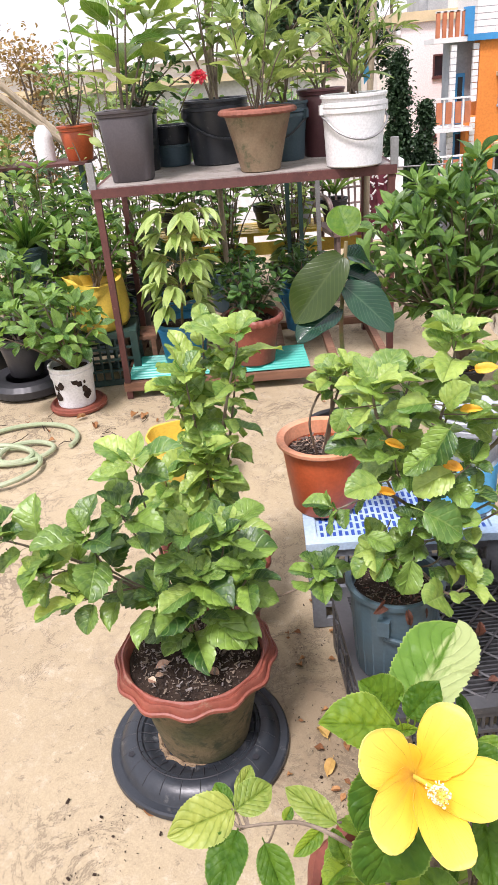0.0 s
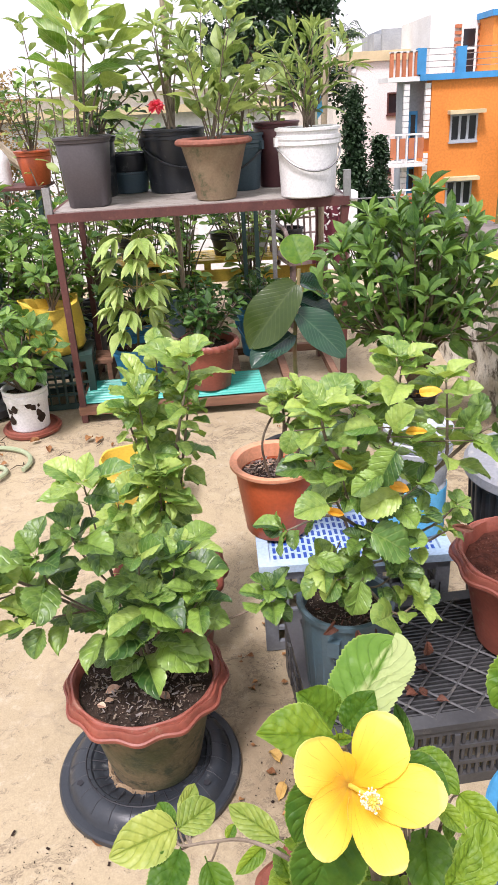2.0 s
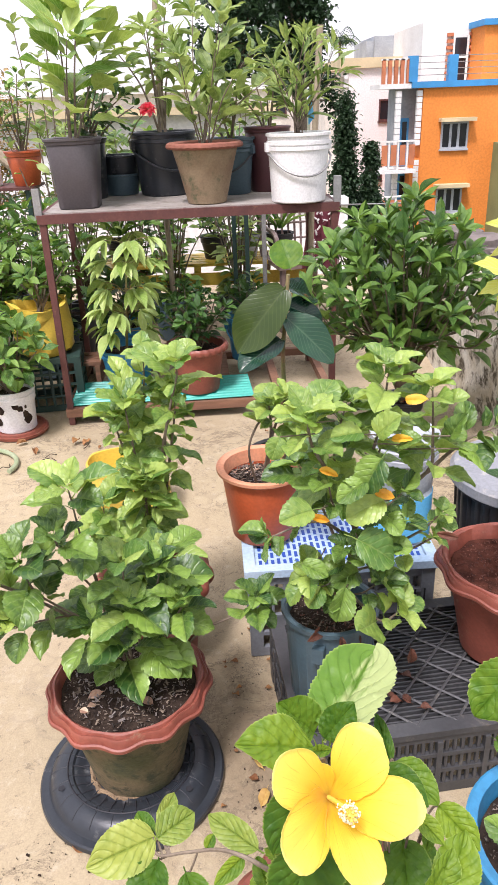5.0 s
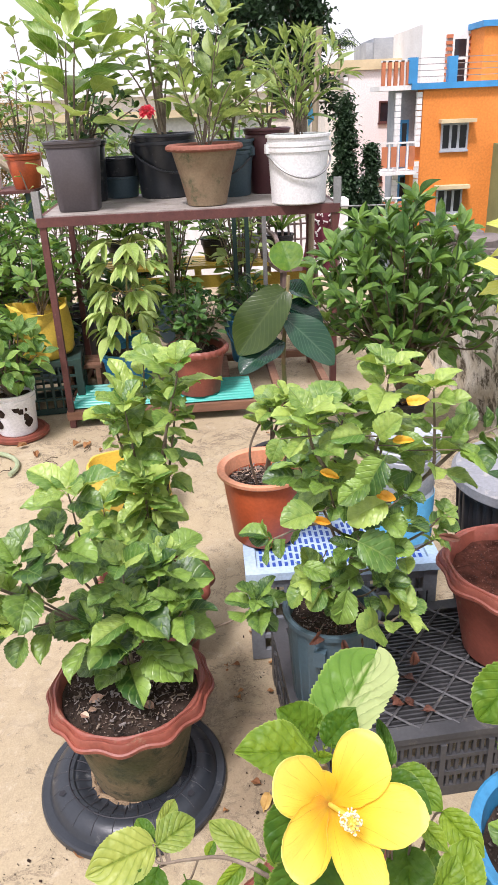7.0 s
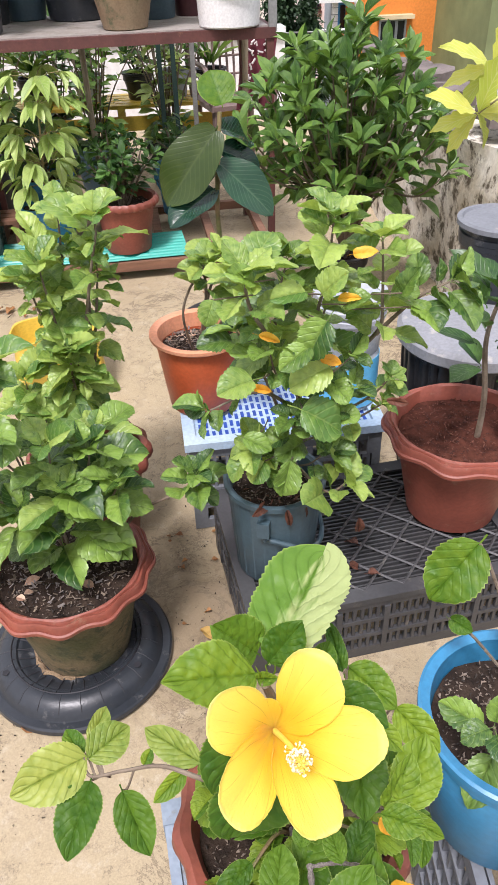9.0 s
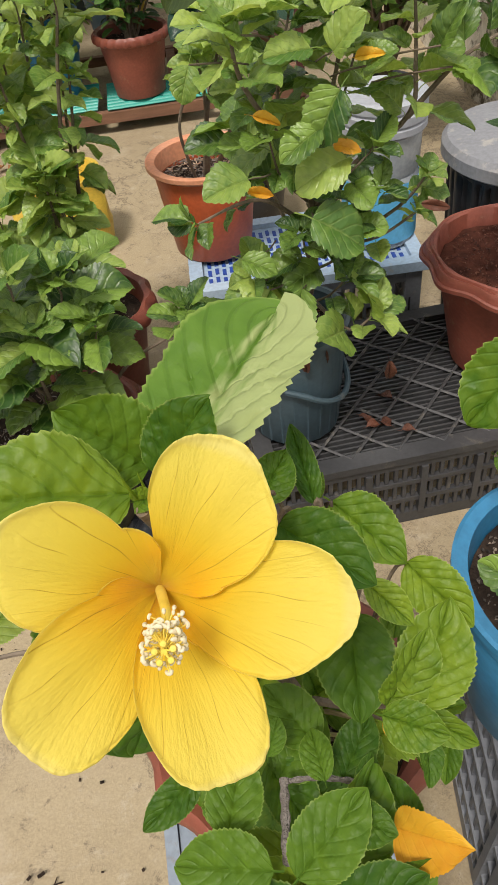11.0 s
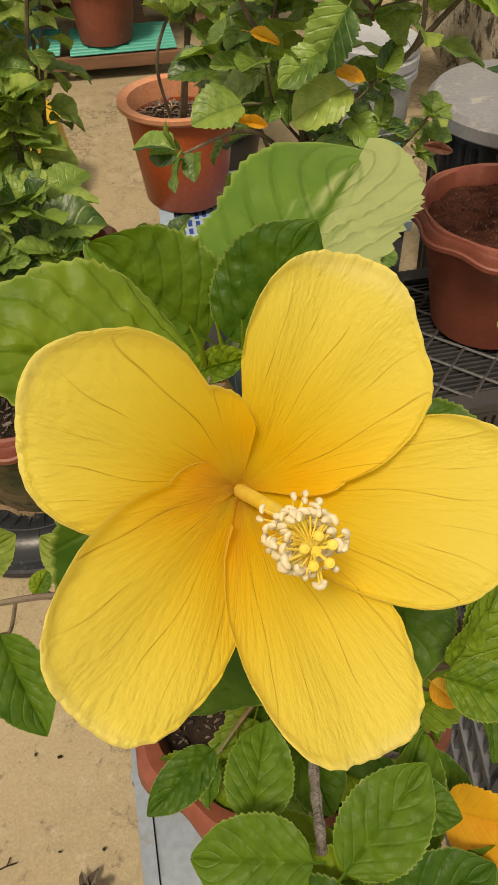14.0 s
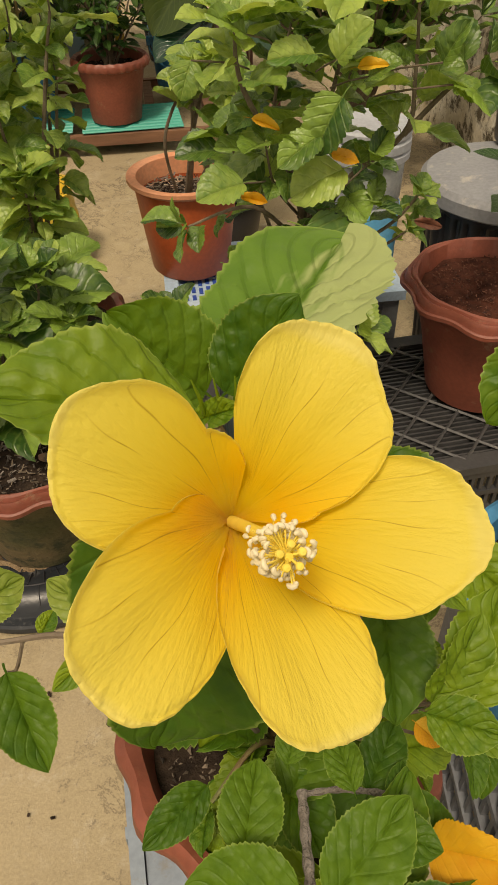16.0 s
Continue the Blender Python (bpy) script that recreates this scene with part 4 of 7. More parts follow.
def ribs(i, a):
    return (0.004 * (1 if math.cos(a * 40) > 0 else -1) if 0 < i < 4 else 0), 0


part("body", Geo().lathe([(.15, 0), (.155, .01), (.165, .2), (.175, .39), (.18, .4), (.18, .425), (.1, .425)], 160, wave=ribs), BLACK, t)
part("lid", Geo().lathe([(.19, .41), (.196, .415), (.196, .44), (.185, .452), (.1, .463), (.02, .467), (0.0, .467)], 64), LID_GREY, t, "grey plastic lid with dust")
t = thing("black_bucket", (.96, 1.82, .462), "black plastic pail with a grey rim standing on the bin lid", "bucket")
bucket(t, .105, .085, .2, NAVY, None, 2)
part("rim_ring", Geo().lathe([(.104, .19), (.117, .192), (.117, .204), (.104, .206), (.1, .2)], 48), GREY_CRATE, t)

# ---- clear water jar on the grey crate ----
t = thing("water_jar", (.52, 1.66, .271), "clear plastic water jar with a sky blue label on the crate", "jar")
CLEAR = mat("clear_plastic", (0.55, 0.6, 0.63), 0.2, second=(0.48, 0.53, 0.57), scale=12, bump=0.05, alpha=0.72)
part("body", Geo().lathe([(.07, 0), (.078, .008), (.08, .05), (.076, .06), (.08, .07), (.08, .15), (.076, .16), (.08, .17), (.082, .25)], 56), CLEAR, t)
part("label", Geo().lathe([(.0815, .02), (.0815, .15), (.0805, .15), (.0805, .02)], 56), SKYBLUE, t, "sky blue printed label")
part("top", Geo().lathe([(.083, .245), (.09, .25), (.09, .262), (.086, .265), (.09, .27), (.09, .285), (.085, .29), (.089, .295), (.089, .31), (.08, .314), (.07, .31), (.0, .31)], 64), PALE_GREY, t, "ringed grey plastic top")


# ---- rack ----
RM = Matrix.Translation((-.655, 3.2, 0)) @ pose(0, 0, 0, 0, 0, 1.2)
rack = new("plant_rack")
rack.matrix_basis = RM
tagged(rack, "red-oxide steel plant rack with a weathered board top", "rack")
RW, RD, RH = 1.245, .72, .965
for k, (x, y) in enumerate(((0, 0), (RW, 0), (0, RD), (RW, RD), (RW * .86, RD))):
    if k < 4:
        part("leg", Geo().box(x - .014, x + .014, y - .014, y + .014, 0, RH - .03), RUST, rack, smooth=False)
fr = Geo()
rails(fr, -.02, RW + .02, -.02, RD + .02, [RH - .042], .03, .037)
part("top_frame", fr, RUST, rack, smooth=False)
for i in range(4):
    y0 = .005 + i * (RD - .01) / 4
    bd = Geo().box(.005, RW - .005, y0, y0 + (RD - .01) / 4 - .004, RH - .02, RH)
    part("board", bd, BOARD, rack, smooth=False)
for x in (-.012, RW + .012):
    part("corner_tab", Geo().box(x - .015, x + .015, -.012, .012, RH - .02, RH + .1), STEEL, rack, "bare steel corner upright", smooth=False)
lo = Geo()
rails(lo, -.02, RW + .02, -.02, RD + .02, [.04], .035, .04)
part("lower_frame", lo, WOOD, rack, smooth=False)
for x in (.25, .5, .75, 1.0):
    part("crossbar", Geo().box(x - .02, x + .02, .015, RD - .015, .045, .075), WOOD, rack, smooth=False)


def corrugated(w, d, pitch=.035, amp=.007):
    g = Geo()
    n = int(d / pitch * 8)
    vs, fs = [], []
    for i in range(n + 1):
        y = d * i / n
        z = amp * math.sin(2 * math.pi * y / pitch)
        for x in (0, w):
            vs += [(x, y, z), (x, y, z - .0025)]
    for i in range(n):
        a = i * 4
        fs += [(a, a + 2, a + 6, a + 4), (a + 1, a + 5, a + 7, a + 3), (a, a + 4, a + 5, a + 1), (a + 2, a + 3, a + 7, a + 6)]
    fs += [(0, 1, 3, 2), (n * 4, n * 4 + 2, n * 4 + 3, n * 4 + 1)]
    return g.add(vs, fs)


for x, y, w, a in ((.0, .01, .43, 0), (.47, -.01, .4, 1.5)):
    t = new("corrugated_sheet")
    part("sheet", corrugated(w, .3), TEAL, t)
    t.matrix_basis = RM @ pose(x, y, .089, 0, 0, a)
    tagged(t, "teal corrugated plastic sheet on the rack's lower frame", "sheet", "corrugated sheets")


def on_rack(x, y, z=RH, turn=0):
    """Place in the rack's own directions to world."""
    p = RM @ Vector((x, y, z))
    return (p.x, p.y, p.z)

# ---- the flowering hibiscus close by ----
BASE = Vector((.152, .49, .314))
plant = thing("potted_hibiscus", BASE, "hibiscus with one large open yellow flower in a red pot", "potted plant")
scalloped_pot(plant, .13, .085, .2, CLAY, CLAY, 12, .004, seed=21)


def L_(p):
    return Vector(p) - BASE


wood = Wood(plant, BARK)
wood.tube(bezier([L_((.152, .49, .46)), L_((.16, .45, .6)), L_((.14, .40, .76)), L_((.115, .372, .9)), L_((.108, .362, .935))]), [.006 - .0035 * i / 48 for i in range(49)], 7)
cut = Wood(plant, OLD_TWIG)
cut.tube(bezier([L_((.15, .48, .5)), L_((.145, .36, .6)), L_((.137, .319, .687)), L_((.139, .341, .688)), L_((.141, .361, .688))]), [.0026 + .0004 * math.sin(i * 1.1) for i in range(49)], 9)
cut.tube(bezier([L_((.141, .36, .686)), L_((.16, .357, .693)), L_((.181, .35, .698))]), [.0017 + .0003 * math.sin(i * 1.3) for i in range(25)], 8)
wood.tube(bezier([L_((.14, .48, .5)), L_((.1, .44, .66)), L_((.061, .416, .744)), L_((.029, .432, .744)), L_((-.003, .434, .742)), L_((-.03, .435, .74)), L_((-.035, .45, .745))]), [.0026 - .0015 * i / 72 for i in range(73)], 6)
wood.tube(bezier([L_((.16, .5, .5)), L_((.19, .43, .62)), L_((.205, .385, .72)), L_((.215, .385, .76))]), [.004 - .002 * i / 36 for i in range(37)], 6)
part("stem", wood, BARK, plant)

FACE = pose(0, 0, 0, 38.53, 11.46, 2.83).to_3x3()               # right, up and out of the flower's face
OUT, UP = FACE @ Vector((0, 0, 1)), FACE @ Vector((0, 1, 0))
hero_rng = random.Random(5)


def near_leaf(a, b, wide, material, droop=.12, fold=.1, toward=None, roll=0.0, blunt=.45, notch=0.0, quilt=.021):
    """A large leaf close by, with toothed edge and quilted blade."""
    a, b = L_(a), L_(b)
    g = blade(ratio=.95 * wide / .6, nu=64, nv=9, tip=2.2, widest=.42, fold=fold, droop=droop, serrate=.07, teeth=19, ripple=.035, quilt=quilt, veins=6, pucker=quilt * 1.15, blunt=blunt, rng=hero_rng, twist=roll, stalk=.1, notch=notch)
    me = g.mesh("leaf")
    up = toward or (OUT * .8 + Vector((0, 0, .5)))
    part("leaf", me, material, plant, m=aim(a, b - a, up, (b - a).length))


near_leaf((.104, .373, .932), (.0495, .359, .957), .42, HERO, .06, .14, OUT + UP * .3, blunt=.3)
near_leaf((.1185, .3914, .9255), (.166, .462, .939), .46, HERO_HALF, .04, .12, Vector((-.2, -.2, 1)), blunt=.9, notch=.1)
near_leaf((.113, .379, .933), (.1345, .3835, .961), .47, HERO_DARK, .05, .12, OUT + Vector((-.25, 0, 0)))
near_leaf((.108, .398, .919), (.083, .396, .953), .54, HERO_DARK, .1, .18, OUT)
near_leaf((.104, .370, .931), (.1145, .360, .943), .3, HERO, .1, .25, OUT)
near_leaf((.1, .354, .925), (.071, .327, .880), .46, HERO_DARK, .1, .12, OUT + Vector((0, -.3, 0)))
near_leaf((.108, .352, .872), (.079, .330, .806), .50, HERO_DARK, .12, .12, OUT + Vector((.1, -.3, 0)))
for k in range(4):                                            # narrow stipules and a bud at the shoot's end
    q = L_((.106 + .004 * k, .368, .935))
    part("stipule", Geo().tube([q, q + Vector((-.001 + .001 * k, -.002, .007)), q + Vector((-.003 + .002 * k, -.001, .013))], [.0007, .0006, .0002], 5), HERO, plant)
UNDER = [
    ((0.094, 0.366, 0.698), (0.062, 0.342, 0.697), 0.34),
    ((0.107, 0.329, 0.702), (0.120, 0.369, 0.713), 0.46),
    ((0.130, 0.308, 0.715), (0.081, 0.315, 0.717), 0.50),
    ((0.141, 0.301, 0.722), (0.179, 0.328, 0.745), 0.42),
    ((0.167, 0.329, 0.718), (0.191, 0.313, 0.726), 0.50),
    ((0.182, 0.340, 0.700), (0.192, 0.362, 0.705), 0.34),
    ((0.209, 0.325, 0.669), (0.200, 0.360, 0.678), 0.38),
    ((0.163, 0.347, 0.713), (0.159, 0.377, 0.714), 0.40),
    ((0.175, 0.357, 0.685), (0.196, 0.386, 0.699), 0.42),
    ((0.134, 0.366, 0.709), (0.142, 0.384, 0.717), 0.50),
    ((0.163, 0.379, 0.683), (0.138, 0.414, 0.698), 0.46),
    ((0.137, 0.372, 0.656), (0.169, 0.405, 0.675), 0.50),
]
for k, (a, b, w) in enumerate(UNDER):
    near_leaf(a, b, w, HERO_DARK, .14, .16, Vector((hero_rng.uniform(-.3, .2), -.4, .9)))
ROSETTE = [
    ((0.150, 0.290, 0.682), (0.083, 0.281, 0.699), 0.46),
    ((0.151, 0.286, 0.691), (0.126, 0.300, 0.697), 0.36),
    ((0.156, 0.287, 0.692), (0.202, 0.295, 0.713), 0.46),
    ((0.154, 0.293, 0.683), (0.147, 0.313, 0.676), 0.40),
    ((0.152, 0.285, 0.701), (0.163, 0.267, 0.710), 0.45),
    ((0.148, 0.284, 0.701), (0.123, 0.267, 0.706), 0.45),
    ((0.157, 0.293, 0.683), (0.170, 0.304, 0.687), 0.35),
]
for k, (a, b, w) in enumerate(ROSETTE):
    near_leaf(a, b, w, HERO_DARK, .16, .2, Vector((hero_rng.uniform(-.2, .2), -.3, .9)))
near_leaf((.196, .327, .690), (.226, .303, .718), .44, YELLOW_LEAF, .08, .3, Vector((-.3, -.5, .8)), blunt=.1, quilt=.004)
near_leaf((.203, .379, .708), (.214, .367, .705), .6, YELLOW_LEAF, .1, .2, quilt=.004)
wood.tube(bezier([L_((.180, .340, .690)), L_((.188, .334, .692)), L_((.196, .327, .690))], 6), .0011, 6)
CLUSTER = [
    ((0.153, 0.377, 0.899), (0.183, 0.348, 0.896), 0.44),
    ((0.186, 0.444, 0.827), (0.216, 0.409, 0.819), 0.42),
    ((0.221, 0.420, 0.798), (0.245, 0.384, 0.789), 0.42),
    ((0.213, 0.360, 0.760), (0.235, 0.388, 0.801), 0.46),
    ((0.191, 0.418, 0.760), (0.186, 0.365, 0.744), 0.50),
    ((0.212, 0.380, 0.721), (0.250, 0.354, 0.708), 0.26),
    ((0.240, 0.370, 0.700), (0.230, 0.345, 0.689), 0.34),
    ((0.195, 0.403, 0.811), (0.215, 0.382, 0.802), 0.36),
    ((0.148, 0.397, 0.889), (0.162, 0.411, 0.903), 0.50),
    ((0.173, 0.412, 0.865), (0.168, 0.440, 0.890), 0.22),
    ((0.175, 0.419, 0.858), (0.179, 0.429, 0.867), 0.25),
    ((0.150, 0.384, 0.879), (0.168, 0.377, 0.875), 0.40),
    ((0.214, 0.420, 0.765), (0.209, 0.402, 0.766), 0.40),
]
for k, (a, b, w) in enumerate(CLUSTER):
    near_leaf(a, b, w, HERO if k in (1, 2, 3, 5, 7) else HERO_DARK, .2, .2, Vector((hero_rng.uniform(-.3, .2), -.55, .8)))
    wood.tube(bezier([L_(a), L_((a[0] * .7 + .056, a[1] * .8 + .084, a[2] - .02)), L_((.19, .43, .62))], 6), .0011, 5)
for k, (a, b) in enumerate((
        ((0.153, 0.299, 0.665), (0.117, 0.315, 0.692)),
        ((0.174, 0.294, 0.677), (0.21, 0.301, 0.705)),
        ((0.148, 0.325, 0.661), (0.085, 0.323, 0.667)),
        ((0.156, 0.313, 0.665), (0.192, 0.344, 0.716)),
        ((0.169, 0.301, 0.627), (0.148, 0.328, 0.667)),
        ((0.198, 0.362, 0.76), (0.223, 0.376, 0.795)),
        ((0.195, 0.359, 0.757), (0.223, 0.342, 0.761)),
        ((0.219, 0.356, 0.729), (0.217, 0.333, 0.724)),
        ((0.134, 0.384, 0.661), (0.153, 0.345, 0.642)),
        ((0.184, 0.373, 0.643), (0.201, 0.382, 0.671)))):
    near_leaf(a, b, (.48, .42)[k % 2], (HERO, HERO_DARK, HERO)[k % 3], .16, .2, OUT + Vector((hero_rng.uniform(-.3, .3), 0, 0)))
SIDE = [
    ((-0.033, 0.450, 0.745), (-0.089, 0.422, 0.751), 0.46),
    ((-0.032, 0.448, 0.744), (0.003, 0.471, 0.749), 0.50),
    ((-0.031, 0.462, 0.747), (-0.014, 0.490, 0.753), 0.34),
    ((-0.030, 0.432, 0.738), (-0.050, 0.380, 0.728), 0.42),
    ((-0.006, 0.428, 0.723), (0.013, 0.383, 0.703), 0.38),
    ((0.062, 0.431, 0.742), (0.016, 0.462, 0.754), 0.30),
    ((0.048, 0.428, 0.740), (0.023, 0.407, 0.734), 0.32),
    ((0.014, 0.439, 0.737), (0.021, 0.449, 0.744), 0.50),
    ((-0.038, 0.452, 0.741), (-0.051, 0.477, 0.749), 0.40),
]
for k, (a, b, w) in enumerate(SIDE):
    near_leaf(a, b, w, (HERO_PALE, HERO_PALE, HERO_PALE, HERO_DARK, HERO_DARK, HERO_PALE, HERO, HERO, HERO)[k], .2, .2, Vector((hero_rng.uniform(-.2, .4), -.6, .8)))
    wood.tube(bezier([L_(a), L_((a[0] + .004, a[1] + .004, a[2] - .004)), L_((max(-.034, min(.06, a[0] + .012)), .434, .741))], 5), .0011, 5)
leaves = Leaves(plant, HIB_GEO, HERO)
wood = Wood(plant, TWIG_GREEN)
for k in range(9):
    a = k * .7 + .3
    tip = L_((.16 + .085 * math.cos(a), .47 + .07 * math.sin(a), .57 + .05 * math.sin(k * 2.1)))
    shoot(leaves, wood, hero_rng, [L_((.152, .49, .47)), L_((.152 + .03 * math.cos(a), .48 + .03 * math.sin(a), .53)), tip], .003, .0015, 4, .062, .3, tuft=2)
part("twigs", wood, TWIG_GREEN, plant)

flower = part("flower", Geo().lathe([(.0, -.036), (.004, -.034), (.006, -.026), (.0045, -.018), (.003, -.0155)], 24), TWIG_GREEN, plant, "open yellow hibiscus flower")
flower.matrix_basis = Matrix.Translation(L_((.1129, .3345, .9273))) @ FACE.to_4x4()


def petal(length, width, lean, seed, lobe=26, skew=0.0, curl=.05):
    """A fan-shaped petal: rays spread from the throat to a blunt, crinkled edge; one side laps far over its neighbour."""
    r2 = random.Random(seed)
    ph = r2.uniform(0, 6)
    c, a, b = .585, .415, width / length / 2
    top = math.atan2(b, math.sqrt(c * c - a * a)) * .985
    nu, nv = 40, 34
    vs, uvs, fs = [], [], []
    for i in range(nu + 1):
        s_ = 1 - (1 - i / nu) ** 1.7
        for j in range(-nv, nv + 1):
            v = j / nv
            th = top * v if v > 0 else (top + radians(lobe)) * v
            tc_ = max(-top, th)
            cx, sy = math.cos(tc_), math.sin(tc_)
            A, B, C = (cx / a) ** 2 + (sy / b) ** 2, -2 * c * cx / a ** 2, (c / a) ** 2 - 1
            far = (-B + math.sqrt(max(0, B * B - 4 * A * C))) / (2 * A)
            k = th / top
            far *= 1 + .012 * math.sin(k * 9 + ph) + .03 * max(0, math.cos(k * 3.2)) + .035 * math.sin(max(-1, min(1, k)) * 3.14) ** 2 - .03
            far *= 1 + skew * math.sin(max(-1, min(1, k)) * 1.5)
            over = (tc_ - th) / radians(lobe)
            far *= (1 - .45 * over ** 1.5) * (1 + .002 * math.sin(th * 83 + ph))
            rr = far * (.012 + .988 * s_)
            x, y = rr * math.cos(th), rr * math.sin(th)
            u = min(1, rr)
            z = -.323 + .398 * u ** .5 - .179 * u ** 2.4 + .57 * u ** 1.1
            z += -lean * y * 1.1 + .14 * y * y + .05 * over * s_
            z += .017 * math.sin(th * 13 + ph) * u + .012 * math.sin(x * 13 + ph * 2) * abs(v)
            e = max(0, s_ - .9) / .1
            rim_ = max(0, s_ - .965) / .035
            z += curl * e * e * math.sin(k * 2.3 + ph) + .006 * e * math.sin(th * 42 + ph) + .006 * e * math.sin(th * 97 + ph * 3) + (.05 * rim_ - .045 * rim_ * rim_) * (1 + .4 * math.sin(th * 71 + ph) * math.sin(th * 29 + ph * 2))
            vs.append((x * length, y * length, z * length))
            uvs.append((u + (1 - u) * rim_, .5 + .5 * v))
    q = 2 * nv + 1
    for i in range(nu):
        for j in range(2 * nv):
            k = i * q + j
            fs.append((k, k + q, k + q + 1, k + 1))
    return Geo().add(vs, fs, uvs)


for k, (ang, ln, wd, lobe, skew) in enumerate(((164, .0506, .0387, 30, -.023), (49.6, .0459, .0444, 16, .211), (-17.1, .0533, .0417, 12, .177), (-79.4, .0540, .0373, 6, .175), (-140.3, .0551, .0389, 26, .14))):
    part("petal", petal(ln, wd, .17, 30 + k, lobe, skew), PETAL, flower, m=pose(0, 0, 0, 0, 0, ang))
axis_end = Vector((-0.0033, -0.0121, 0.0473))
col = bezier([(0, 0, -.016), axis_end * .45 + Vector((.001, -.001, 0)), axis_end], 8)
st = part("stamen_column", Geo().tube(col, [.0019 - .001 * i / 16 for i in range(17)], 10), COLUMN, flower, "pale yellow stamen column")
fil, anth = Geo(), Geo()
r2 = random.Random(77)
along_ = axis_end.normalized()
for k in range(110):
    t_ = .62 + .37 * (k % 55) / 55
    p = col[int(t_ * 16)]
    d = Vector((r2.gauss(0, 1), r2.gauss(0, 1), r2.gauss(0, .7)))
    d = (d - along_ * d.dot(along_) * .8).normalized()
    q = p + d * r2.uniform(.0036, .0064) + along_ * r2.uniform(0, .0024)
    fil.tube([p, p.lerp(q, .5) + along_ * .0005, q], .00018, 4)
    s_, side_ = r2.uniform(.0007, .00095), d.cross(Vector((r2.gauss(0, 1), r2.gauss(0, 1), r2.gauss(0, 1)))).normalized()
    anth.tube([q + side_ * (w * s_) - d * (w * w * s_ * .5) for w in (-1.25, -1.1, -.7, 0, .7, 1.1, 1.25)], [s_ * w for w in (.12, .42, .66, .72, .66, .42, .12)], 8)
part("filament_tuft", fil, COLUMN, st)["kind"] = "stuff"
part("pollen", anth, ANTHER, st, "cream pollen anthers")["kind"] = "stuff"
for k in range(5):
    a = k * 1.257 + .4
    q = axis_end + Vector((.0024 * math.cos(a), .0024 * math.sin(a), .0016 + .0006 * (k % 2)))
    part("stigma", Geo().tube([axis_end - along_ * .002, axis_end.lerp(q, .6), q], .0003, 5).lathe([(0, -.0006), (.0007, -.0004), (.0009, 0), (.0007, .0004), (0, .0006)], 14, q), COLUMN, st)

t = thing("pale_crate", (.125, .47, 0), "blue-grey ribbed plastic crate under the flowering pot", "crate", turn=4)
open_crate(t, .235, .34, .31, BLUE_GREY, 5, .03)
part("panel", Geo().box(-.1025, .1025, -.155, .155, .29, .304), BLUE_GREY, t, smooth=False)

# ---- blue tub beside it ----
TB = Vector((.418, .522, .384))
t = thing("potted_hibiscus", TB, "young hibiscus in a bright blue tub full of dark soil", "potted plant")
plain_pot(t, .108, .08, .21, BLUE, .006, .03, seed=31)
lv, wd_ = Leaves(t, HIB_GEO, HIB), Wood(t, BARK)
r2 = random.Random(12)
for p in ((.47, .56, .72), (.35, .47, .66), (.45, .45, .66)):
    q = Vector(p) - TB
    shoot(lv, wd_, r2, [(0.02, .02, .19), q * .5 + Vector((0, 0, .06)), q], .004, .0016, 4, .062, .55, tuft=2)
for a, b in (((0.369, 0.6, 0.783), (0.314, 0.575, 0.736)), ((0.352, 0.6, 0.669), (0.37, 0.58, 0.667))):
    g = blade(ratio=.8, nu=40, nv=6, widest=.45, fold=.2, droop=.2, serrate=.1, teeth=12, ripple=.05, quilt=.02, veins=6, rng=r2, stalk=.15, blunt=.6, pucker=.03)
    part("leaf", g, HERO, t, m=aim(Vector(a) - TB, Vector(b) - Vector(a), (-.3, -.7, .7), (Vector(b) - Vector(a)).length))
    wd_.tube(bezier([Vector(a) - TB, (Vector(a) - TB) * .7 + Vector((.01, .01, .06)), Vector((.03, .03, .17))], 8), .002, 6)
part("stem", wd_, TWIG_GREEN, t)
t = thing("dark_crate", (.545, .52, 0), "dark grey slotted plastic crate under the blue tub", "crate", turn=-6)
open_crate(t, .34, .3, .38, GREY_CRATE, 6, .022)
for i in range(20):
    part("slat", Geo().box(-.003, .003, -.14, .14, -.008, 0) if i == 0 else bpy.data.meshes["slat_top"], GREY_CRATE, t, m=Matrix.Translation((-.15 + i * .0158, 0, .378))).data.name = "slat_top"

# ---- hibiscus in the fluted pot on a black disc ----
t = thing("plant_caddy", (-.19, 1.162, 0), "round black plastic plant caddy with a ribbed domed ring", "plant stand")
part("ring", Geo().lathe([(.2, 0), (.204, .006), (.203, .016), (.199, .02), (.184, .02), (.181, .024), (.176, .036), (.158, .05), (.14, .053), (.13, .051), (.126, .046), (.118, .045), (.108, .038), (.1, .036), (0, .036)], 72), NAVY, t)
for k in range(24):
    a = 15 * k
    part("rib", Geo().box(.092, .135, -.0012, .0012, .03, .0385) if k == 0 else bpy.data.meshes["caddy_rib"], BLACK, t, m=pose(0, 0, 0, 0, 0, a)).data.name = "caddy_rib"
for k in range(24):
    part("groove", Geo().tube([(.14, 0, .0532), (.158, 0, .0502), (.176, 0, .0362)], .0009, 4) if k == 0 else bpy.data.meshes["caddy_groove"], BLACK, t, m=pose(0, 0, 0, 0, 0, 15 * k + 5)).data.name = "caddy_groove"
for k in range(30):
    part("radial_groove", Geo().tube([(.1, 0, .0376), (.118, 0, .0462), (.126, 0, .0472), (.139, 0, .0538)], .0015, 4) if k == 0 else bpy.data.meshes["caddy_radial"], INK, t, m=pose(0, 0, 0, 0, 0, 12 * k + 3)).data.name = "caddy_radial"
